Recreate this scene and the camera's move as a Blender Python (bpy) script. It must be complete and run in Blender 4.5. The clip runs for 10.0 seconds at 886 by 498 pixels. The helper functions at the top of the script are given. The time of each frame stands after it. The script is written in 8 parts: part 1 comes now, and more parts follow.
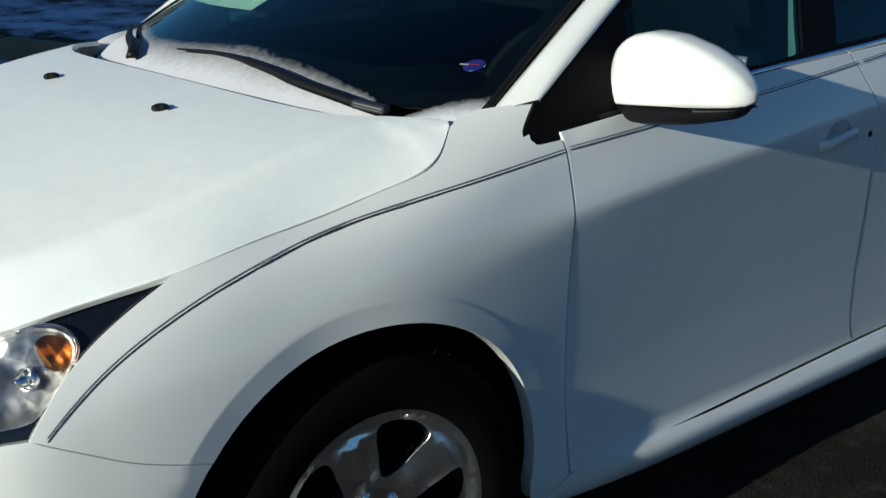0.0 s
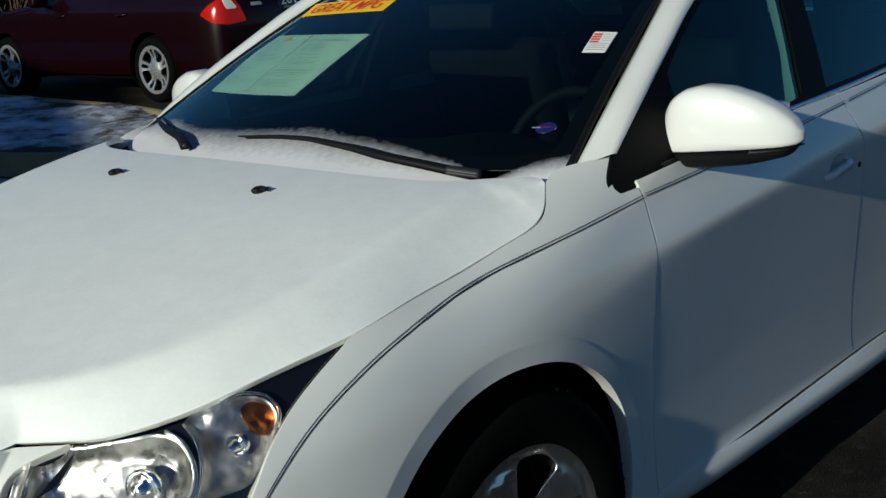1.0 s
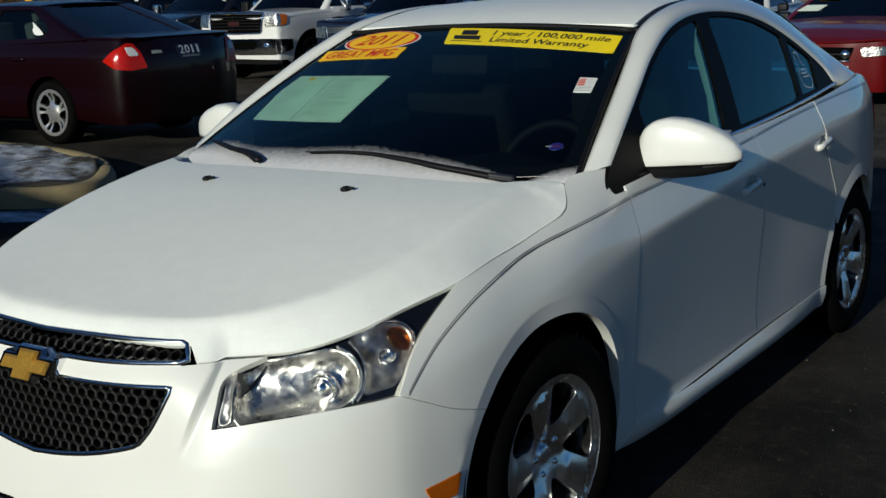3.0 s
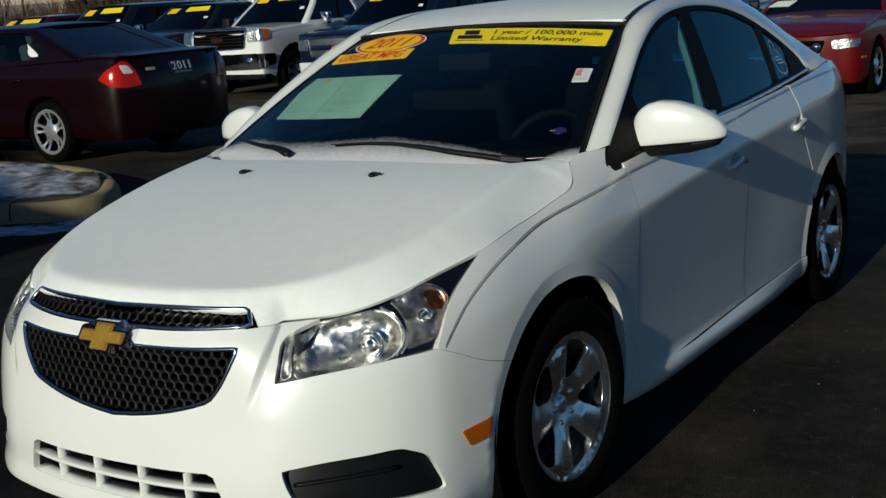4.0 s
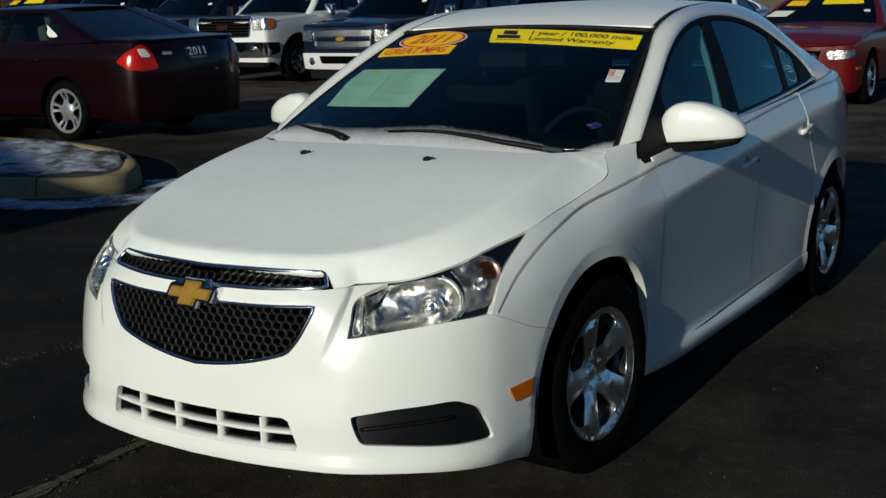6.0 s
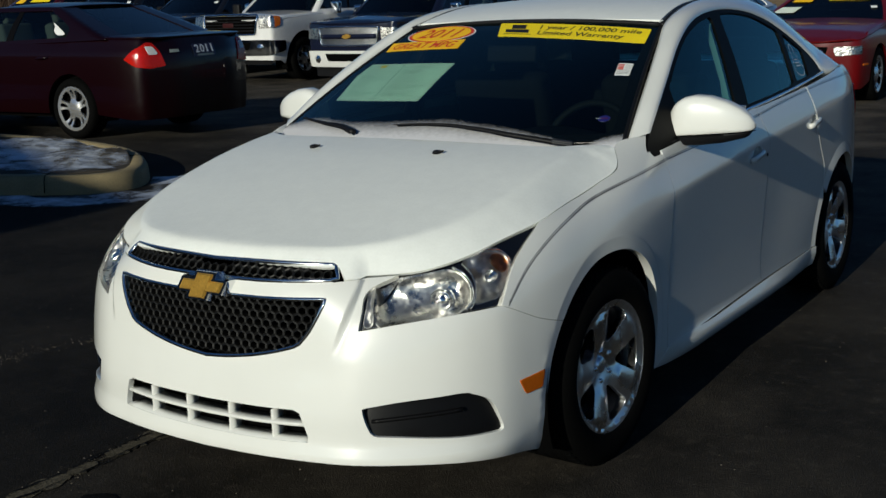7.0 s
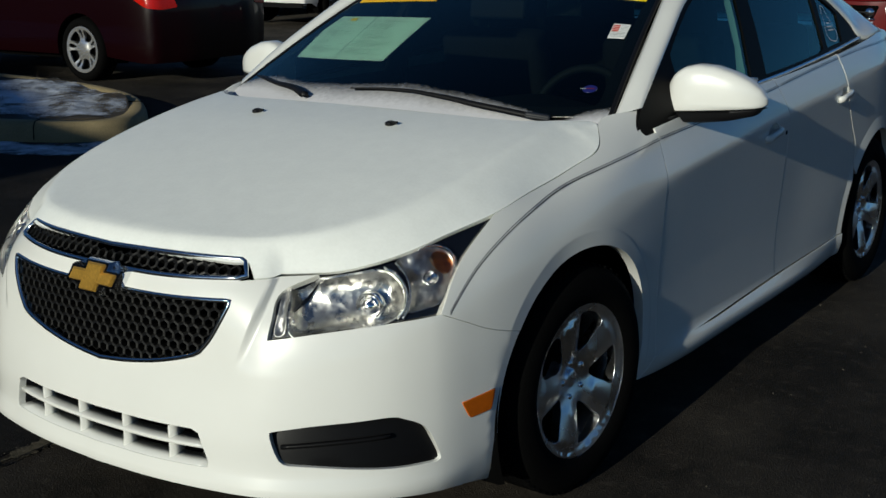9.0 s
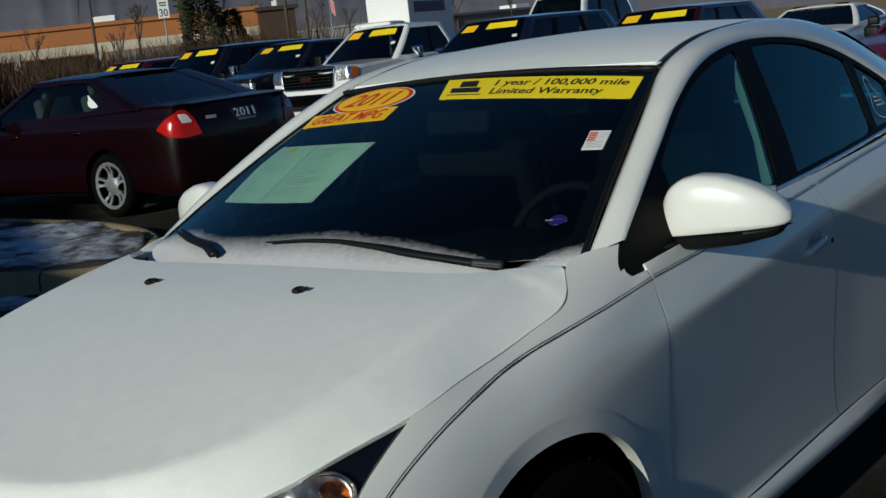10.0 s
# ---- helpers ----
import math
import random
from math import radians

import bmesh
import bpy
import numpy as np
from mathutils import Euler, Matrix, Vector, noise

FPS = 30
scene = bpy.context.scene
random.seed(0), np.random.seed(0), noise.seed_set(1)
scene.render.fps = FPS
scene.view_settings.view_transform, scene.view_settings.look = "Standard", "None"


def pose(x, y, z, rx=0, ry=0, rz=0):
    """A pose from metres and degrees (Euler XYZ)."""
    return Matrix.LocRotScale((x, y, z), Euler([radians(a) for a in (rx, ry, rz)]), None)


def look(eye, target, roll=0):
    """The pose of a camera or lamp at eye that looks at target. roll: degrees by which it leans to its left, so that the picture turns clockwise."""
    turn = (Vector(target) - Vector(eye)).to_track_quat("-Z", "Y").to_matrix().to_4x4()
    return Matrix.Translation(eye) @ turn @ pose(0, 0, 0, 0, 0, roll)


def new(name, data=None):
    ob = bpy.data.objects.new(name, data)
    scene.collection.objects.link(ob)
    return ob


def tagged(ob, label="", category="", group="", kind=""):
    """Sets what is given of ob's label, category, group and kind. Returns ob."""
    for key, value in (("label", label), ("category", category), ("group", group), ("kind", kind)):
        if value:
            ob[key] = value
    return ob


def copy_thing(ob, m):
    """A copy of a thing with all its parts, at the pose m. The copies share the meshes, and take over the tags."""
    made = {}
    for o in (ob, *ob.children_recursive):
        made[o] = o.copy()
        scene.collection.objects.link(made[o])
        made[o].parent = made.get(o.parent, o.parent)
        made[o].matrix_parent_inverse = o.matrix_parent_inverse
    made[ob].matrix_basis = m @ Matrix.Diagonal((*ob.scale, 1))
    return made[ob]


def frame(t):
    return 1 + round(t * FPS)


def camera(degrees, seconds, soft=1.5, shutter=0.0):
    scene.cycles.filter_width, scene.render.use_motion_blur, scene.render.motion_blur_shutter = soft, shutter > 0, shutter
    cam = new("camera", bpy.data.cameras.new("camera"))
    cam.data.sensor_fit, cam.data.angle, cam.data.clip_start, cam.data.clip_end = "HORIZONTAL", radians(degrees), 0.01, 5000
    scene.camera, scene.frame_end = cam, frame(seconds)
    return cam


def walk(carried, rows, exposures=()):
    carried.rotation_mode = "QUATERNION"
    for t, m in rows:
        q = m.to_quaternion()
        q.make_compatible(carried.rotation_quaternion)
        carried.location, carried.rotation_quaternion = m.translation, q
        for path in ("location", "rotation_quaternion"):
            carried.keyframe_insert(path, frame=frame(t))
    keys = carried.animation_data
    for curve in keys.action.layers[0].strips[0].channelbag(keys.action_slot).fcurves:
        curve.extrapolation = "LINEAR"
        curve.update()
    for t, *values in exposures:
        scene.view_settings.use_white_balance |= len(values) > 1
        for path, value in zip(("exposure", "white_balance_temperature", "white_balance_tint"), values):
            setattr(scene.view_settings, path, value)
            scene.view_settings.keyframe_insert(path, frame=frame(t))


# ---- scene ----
cam = camera(39.9, 10.0)
PATH = [
    (0, (2.431, -1.139, 1.465), (0.963, 0.08, 0.866), -0.7),
    (0.5, (2.274, -1.398, 1.458), (0.89, -0.06, 0.92), -4.5),
    (1, (2.224, -1.64, 1.496), (0.911, -0.213, 1.007), -4.0),
    (1.5, (2.225, -1.96, 1.516), (1.073, -0.384, 1.085), -4.0),
    (2, (2.288, -2.158, 1.489), (1.195, -0.532, 1.084), -2.1),
    (2.5, (2.339, -2.384, 1.543), (1.234, -0.78, 1.091), -2.5),
    (2.7, (2.334, -2.484, 1.536), (1.221, -0.877, 1.114), -2.0),
    (3.8, (2.44, -2.963, 1.568), (1.363, -1.326, 1.166), -2.9),
    (4, (2.463, -3.018, 1.525), (1.377, -1.387, 1.126), -4.0),
    (4.5, (2.505, -3.126, 1.551), (1.405, -1.522, 1.085), -3.6),
    (5, (2.488, -3.315, 1.546), (1.414, -1.682, 1.123), -2.4),
    (5.5, (2.499, -3.437, 1.552), (1.477, -1.77, 1.133), -1.4),
    (5.7, (2.503, -3.445, 1.557), (1.461, -1.789, 1.143), -1.7),
    (6.8, (2.504, -3.484, 1.549), (1.426, -1.848, 1.144), -1.7),
    (7, (2.498, -3.474, 1.542), (1.428, -1.835, 1.132), -1.9),
    (7.5, (2.503, -3.487, 1.549), (1.423, -1.858, 1.125), -1.7),
    (8, (2.483, -3.443, 1.536), (1.377, -1.841, 1.076), -1.8),
    (8.5, (2.433, -3.208, 1.539), (1.354, -1.594, 1.057), -1.0),
    (9, (2.406, -2.837, 1.536), (1.286, -1.254, 1.043), -0.5),
    (9.4, (2.315, -2.463, 1.538), (1.201, -0.888, 1.011), -1.2),
    (9.5, (2.275, -2.42, 1.515), (1.182, -0.808, 1.061), -2.0),
    (10, (2.219, -1.925, 1.538), (0.969, -0.4, 1.2), -6.3),
]
walk(cam, [(t, look(eye, target, roll)) for t, eye, target, roll in PATH], [(0, 0.48, 6200, 0), (0.5, 0.1, 6200, 0), (1.5, -0.02, 6250, 0), (2.5, -0.05, 6350, 1), (4.5, -0.18, 6400, 1), (8.5, -0.18, 6420, 1), (10, -0.28, 6250, 0)])

# ---- sky and sun: low winter sun ahead of the parked car ----
SUN_UP, SUN_SIDE = 16.0, 3.5
world = bpy.data.worlds.new("sky")
scene.world = world
world.use_nodes = True
wn = world.node_tree
sky = wn.nodes.new("ShaderNodeTexSky")
sky.sky_type, sky.sun_disc = "NISHITA", False
sky.sun_elevation, sky.sun_rotation = radians(SUN_UP), radians(180 - SUN_SIDE)
sky.air_density, sky.dust_density, sky.ozone_density = 0.75, 0.15, 6.0
wn.nodes["Background"].inputs["Strength"].default_value = 0.062
wn.links.new(sky.outputs[0], wn.nodes["Background"].inputs["Color"])
sun_lamp = bpy.data.lights.new("sun", "SUN")
sun_lamp.energy, sun_lamp.angle, sun_lamp.color = 4.2, radians(0.55), (1.0, 0.93, 0.82)
sun = new("sun", sun_lamp)
sun_dir = Vector((math.sin(radians(SUN_SIDE)) * math.cos(radians(SUN_UP)), -math.cos(radians(SUN_SIDE)) * math.cos(radians(SUN_UP)), math.sin(radians(SUN_UP))))
sun.matrix_world = look(sun_dir * 60, (0, 0, 0))

# ---- materials ----
def material(name, color, rough=0.5, metal=0.0, coat=0.0, spec=0.5, vary=0.12, scale=4.0, bump=0.0, bump_scale=60.0, rough_vary=0.0, alpha=1.0, transmission=0.0, ior=1.45, per_object=0.0):
    """A surface with mottling at two scales, fine relief and uneven gloss."""
    m = bpy.data.materials.new(name)
    m.use_nodes = True
    nt = m.node_tree
    b = nt.nodes["Principled BSDF"]
    b.inputs["Base Color"].default_value = (*color, 1)
    b.inputs["Roughness"].default_value = rough
    b.inputs["Metallic"].default_value = metal
    b.inputs["Coat Weight"].default_value = coat
    b.inputs["Coat Roughness"].default_value = 0.03
    b.inputs["Specular IOR Level"].default_value = spec
    b.inputs["Transmission Weight"].default_value = transmission
    b.inputs["IOR"].default_value = ior
    co = nt.nodes.new("ShaderNodeTexCoord")
    big = nt.nodes.new("ShaderNodeTexNoise")
    big.inputs["Scale"].default_value, big.inputs["Detail"].default_value = scale, 6
    nt.links.new(co.outputs["Object"], big.inputs["Vector"])
    fine = nt.nodes.new("ShaderNodeTexNoise")
    fine.inputs["Scale"].default_value, fine.inputs["Detail"].default_value = bump_scale, 4
    nt.links.new(co.outputs["Object"], fine.inputs["Vector"])
    if vary:
        both = nt.nodes.new("ShaderNodeMath")
        both.operation = "ADD"
        nt.links.new(big.outputs[0], both.inputs[0])
        nt.links.new(fine.outputs[0], both.inputs[1])
        span = nt.nodes.new("ShaderNodeMapRange")
        span.inputs["From Min"].default_value, span.inputs["From Max"].default_value = 0.6, 1.4
        span.inputs["To Min"].default_value, span.inputs["To Max"].default_value = 1 - vary, 1 + vary * 0.6
        nt.links.new(both.outputs[0], span.inputs["Value"])
        mix = nt.nodes.new("ShaderNodeVectorMath")
        mix.operation = "SCALE"
        mix.inputs[0].default_value = color
        nt.links.new(span.outputs[0], mix.inputs["Scale"])
        last = mix.outputs[0]
        if per_object:
            info = nt.nodes.new("ShaderNodeObjectInfo")
            rng = nt.nodes.new("ShaderNodeMapRange")
            rng.inputs["To Min"].default_value, rng.inputs["To Max"].default_value = 1 - per_object, 1 + per_object
            nt.links.new(info.outputs["Random"], rng.inputs["Value"])
            again = nt.nodes.new("ShaderNodeVectorMath")
            again.operation = "SCALE"
            nt.links.new(last, again.inputs[0])
            nt.links.new(rng.outputs[0], again.inputs["Scale"])
            last = again.outputs[0]
        nt.links.new(last, b.inputs["Base Color"])
    if rough_vary:
        rr = nt.nodes.new("ShaderNodeMapRange")
        rr.inputs["From Min"].default_value, rr.inputs["From Max"].default_value = 0.35, 0.65
        rr.inputs["To Min"].default_value, rr.inputs["To Max"].default_value = max(0.02, rough - rough_vary), min(1, rough + rough_vary)
        nt.links.new(big.outputs[0], rr.inputs["Value"])
        nt.links.new(rr.outputs[0], b.inputs["Roughness"])
    if bump:
        bp = nt.nodes.new("ShaderNodeBump")
        bp.inputs["Strength"].default_value, bp.inputs["Distance"].default_value = min(1, bump), 0.004
        nt.links.new(fine.outputs[0], bp.inputs["Height"])
        nt.links.new(bp.outputs[0], b.inputs["Normal"])
    return m


def glass_material(name, tint, rough=0.0, ior=1.5, sheen=(1, 1, 1)):
    """Thin tinted glazing: it lets light straight through, coloured, and mirrors at a slant."""
    m = bpy.data.materials.new(name)
    m.use_nodes = True
    nt = m.node_tree
    out = nt.nodes["Material Output"]
    clear = nt.nodes.new("ShaderNodeBsdfTransparent")
    clear.inputs["Color"].default_value = (*tint, 1)
    gloss = nt.nodes.new("ShaderNodeBsdfGlossy")
    gloss.inputs["Roughness"].default_value = rough
    gloss.inputs["Color"].default_value = (*sheen, 1)
    fres = nt.nodes.new("ShaderNodeFresnel")
    fres.inputs["IOR"].default_value = ior
    mix = nt.nodes.new("ShaderNodeMixShader")
    nt.links.new(fres.outputs[0], mix.inputs[0])
    nt.links.new(clear.outputs[0], mix.inputs[1])
    nt.links.new(gloss.outputs[0], mix.inputs[2])
    nt.links.new(mix.outputs[0], out.inputs["Surface"])
    return m


WHITE_PAINT = material("white_paint", (0.73, 0.735, 0.70), 0.32, coat=1.0, vary=0.02, scale=2.0, bump_scale=9)
FROST_PAINT = material("frosted_white_paint", (0.86, 0.88, 0.84), 0.5, coat=0.4, vary=0.05, scale=22.0, bump=0.035, bump_scale=120, rough_vary=0.05)
BLACK_TRIM = material("black_trim", (0.006, 0.006, 0.007), 0.5, spec=0.25, vary=0.2, bump=0.1, bump_scale=300)
GLOSS_BLACK = material("gloss_black", (0.003, 0.003, 0.0035), 0.5, spec=0.06, vary=0.1)
# near-black colour that stands in for the shade inside recesses
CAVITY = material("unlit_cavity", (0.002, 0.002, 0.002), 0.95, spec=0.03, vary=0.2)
RUBBER = material("tyre_rubber", (0.003, 0.003, 0.003), 0.85, spec=0.04, vary=0.25, scale=12, bump=0.3, bump_scale=120)
CHROME = material("chrome", (0.75, 0.76, 0.78), 0.1, metal=1.0, vary=0.04, rough_vary=0.05)
ALLOY = material("polished_alloy", (0.86, 0.87, 0.89), 0.28, metal=1.0, vary=0.06, rough_vary=0.08, bump_scale=30)
GOLD = material("gold_emblem", (0.55, 0.32, 0.06), 0.35, metal=0.6, vary=0.25, scale=40, bump=0.2, bump_scale=160)
AMBER = material("amber_plastic", (0.52, 0.115, 0.006), 0.25, vary=0.15, scale=60, bump=0.3, bump_scale=260)
GLASS = glass_material("windscreen_glass", (0.33, 0.50, 0.47), sheen=(0.75, 1, 0.95))
SIDE_GLASS = glass_material("tinted_side_glass", (0.15, 0.42, 0.44), ior=1.42, sheen=(0.62, 1, 0.98))
AMBER_LENS = glass_material("amber_lamp_lens", (0.90, 0.42, 0.12))
CLEAR = glass_material("clear_lens", (0.92, 0.93, 0.93))


def asphalt_material():
    """Dark worn asphalt: pale chips of stone in a black binder, dusty worn patches, damp dark ones."""
    m = bpy.data.materials.new("asphalt")
    m.use_nodes = True
    nt = m.node_tree
    bs = nt.nodes["Principled BSDF"]
    co = nt.nodes.new("ShaderNodeTexCoord")

    def tex(scale, detail, rough):
        n = nt.nodes.new("ShaderNodeTexNoise")
        n.inputs["Scale"].default_value, n.inputs["Detail"].default_value, n.inputs["Roughness"].default_value = scale, detail, rough
        nt.links.new(co.outputs["Object"], n.inputs["Vector"])
        return n.outputs[0]

    def span(value, a, b, c, d):
        r = nt.nodes.new("ShaderNodeMapRange")
        for k, v in zip(("From Min", "From Max", "To Min", "To Max"), (a, b, c, d)):
            r.inputs[k].default_value = v
        nt.links.new(value, r.inputs["Value"])
        return r.outputs[0]

    def calc(op, x, y):
        q = nt.nodes.new("ShaderNodeMath")
        q.operation = op
        for i, v in enumerate((x, y)):
            if isinstance(v, float):
                q.inputs[i].default_value = v
            else:
                nt.links.new(v, q.inputs[i])
        return q.outputs[0]

    worn = span(tex(1.1, 9, 0.68), 0.40, 0.66, 0.007, 0.034)
    chips = span(tex(150, 3, 0.6), 0.60, 0.72, 0.0, 0.07)
    dust = span(tex(14, 6, 0.7), 0.54, 0.70, 0.0, 0.022)
    tone = calc("ADD", calc("ADD", worn, chips), calc("MULTIPLY", dust, 1.0))
    # the paving beyond the seam is newer and blacker, the lane behind the car paler
    axes = nt.nodes.new("ShaderNodeSeparateXYZ")
    nt.links.new(co.outputs["Object"], axes.inputs[0])
    newer = span(calc("ADD", axes.outputs["X"], span(tex(6, 5, 0.7), 0.3, 0.7, -0.05, 0.05)), -0.74, -0.66, 0.5, 1.0)
    lane = span(calc("ADD", axes.outputs["Y"], span(tex(0.7, 4, 0.6), 0.3, 0.7, -1.2, 1.2)), 4.0, 7.5, 0.0, 1.0)
    tone = calc("MULTIPLY", tone, calc("MAXIMUM", newer, lane))
    tone = calc("MULTIPLY", tone, span(lane, 0.0, 1.0, 1.0, 2.0))
    rgb = nt.nodes.new("ShaderNodeVectorMath")
    rgb.operation = "SCALE"
    rgb.inputs[0].default_value = (1.18, 1.0, 0.78)
    nt.links.new(tone, rgb.inputs["Scale"])
    nt.links.new(rgb.outputs[0], bs.inputs["Base Color"])
    bs.inputs["Roughness"].default_value, bs.inputs["Specular IOR Level"].default_value = 0.88, 0.15
    bp = nt.nodes.new("ShaderNodeBump")
    bp.inputs["Strength"].default_value, bp.inputs["Distance"].default_value = 1.0, 0.006
    nt.links.new(calc("ADD", tex(150, 3, 0.6), tex(14, 6, 0.7)), bp.inputs["Height"])
    nt.links.new(bp.outputs[0], bs.inputs["Normal"])
    return m


ASPHALT = asphalt_material()
TAIL_RED = material("red_lamp_plastic", (0.42, 0.008, 0.004), 0.12, vary=0.2, scale=30, bump=0.2, bump_scale=200)

# ---- mesh helpers ----
from mathutils.geometry import delaunay_2d_cdt


def spline(points, step=0.012, closed=False):
    """A smooth curve through the points, cut into even steps."""
    p = np.array(points, float)
    if len(p) == 2 and not closed:
        n = max(2, int(np.linalg.norm(p[1] - p[0]) / step) + 1)
        return p[0] + (p[1] - p[0]) * np.linspace(0, 1, n)[:, None]
    q = np.vstack([p[-1], p, p[0], p[1]]) if closed else np.vstack([2 * p[0] - p[1], p, 2 * p[-1] - p[-2]])
    fine = []
    for i in range(1, len(q) - 2):
        a, b, c, d = q[i - 1 : i + 3]
        t0, t1, t2, t3 = np.cumsum([0] + [max(1e-5, np.linalg.norm(v)) ** 0.5 for v in (b - a, c - b, d - c)])
        t = np.linspace(t1, t2, 16, endpoint=False)[:, None]
        a1, a2, a3 = (t1 - t) / (t1 - t0) * a + (t - t0) / (t1 - t0) * b, (t2 - t) / (t2 - t1) * b + (t - t1) / (t2 - t1) * c, (t3 - t) / (t3 - t2) * c + (t - t2) / (t3 - t2) * d
        b1, b2 = (t2 - t) / (t2 - t0) * a1 + (t - t0) / (t2 - t0) * a2, (t3 - t) / (t3 - t1) * a2 + (t - t1) / (t3 - t1) * a3
        fine.append((t2 - t) / (t2 - t1) * b1 + (t - t1) / (t2 - t1) * b2)
    fine = np.vstack(fine + ([q[1:2]] if closed else [q[-2:-1]]))
    return even(fine, step)


def even(line, step):
    """A polyline cut anew into even steps."""
    far = np.r_[0, np.cumsum(np.linalg.norm(np.diff(line, axis=0), axis=1))]
    n = max(2, int(round(far[-1] / step)) + 1)
    return np.stack([np.interp(np.linspace(0, far[-1], n), far, line[:, k]) for k in range(line.shape[1])], 1)


def ring(*lines, radius=0.0, step=0.012):
    """A closed outline from curves laid end to end; radius rounds its corners."""
    pts = np.vstack(lines)
    keep = np.r_[True, np.linalg.norm(np.diff(pts, axis=0), axis=1) > 1e-5]
    pts = pts[keep]
    if np.linalg.norm(pts[0] - pts[-1]) < 1e-5:
        pts = pts[:-1]
    if radius:
        pts = even(np.vstack([pts, pts[:1]]), step / 3)[:-1]
        for _ in range(max(1, int((radius / step * 3) ** 2 / 2))):
            pts = 0.25 * np.roll(pts, 1, 0) + 0.5 * pts + 0.25 * np.roll(pts, -1, 0)
        pts = even(np.vstack([pts, pts[:1]]), step)[:-1]
    area = 0.5 * np.sum(pts[:, 0] * np.roll(pts[:, 1], -1) - np.roll(pts[:, 0], -1) * pts[:, 1])
    return pts if area > 0 else pts[::-1]


def inset(loop, d):
    """The closed outline moved inwards by d."""
    t = np.roll(loop, -1, 0) - np.roll(loop, 1, 0)
    t /= np.maximum(1e-9, np.linalg.norm(t, axis=1))[:, None]
    return loop + d * np.stack([-t[:, 1], t[:, 0]], 1)


def inside(pts, loop):
    """Which points lie within a closed outline."""
    x, y = pts[:, 0:1], pts[:, 1:2]
    x0, y0, x1, y1 = loop[:, 0], loop[:, 1], np.roll(loop[:, 0], -1), np.roll(loop[:, 1], -1)
    cross = ((y0 > y) != (y1 > y)) & (x < (x1 - x0) * (y - y0) / np.where(y1 == y0, 1e-12, y1 - y0) + x0)
    return cross.sum(1) % 2 == 1


def mesh_of(name, verts, faces, mat, normals=None, smooth=True):
    me = bpy.data.meshes.new(name)
    me.from_pydata([tuple(v) for v in verts], [], [tuple(f) for f in faces])
    me.materials.append(mat)
    me.polygons.foreach_set("use_smooth", [smooth] * len(me.polygons))
    if normals is not None:
        me.normals_split_custom_set_from_vertices([tuple(n) for n in normals])
    me.update()
    return me


def part(name, data, mat=None, parent=None, label=""):
    """Links a mesh, or a bmesh, as one object under a thing or a part."""
    if isinstance(data, bmesh.types.BMesh):
        me = bpy.data.meshes.new(name)
        data.to_mesh(me)
        data.free()
        me.materials.append(mat)
        data = me
    ob = new(name, data)
    if parent is not None:
        ob.parent = parent
    return tagged(ob, label=label)


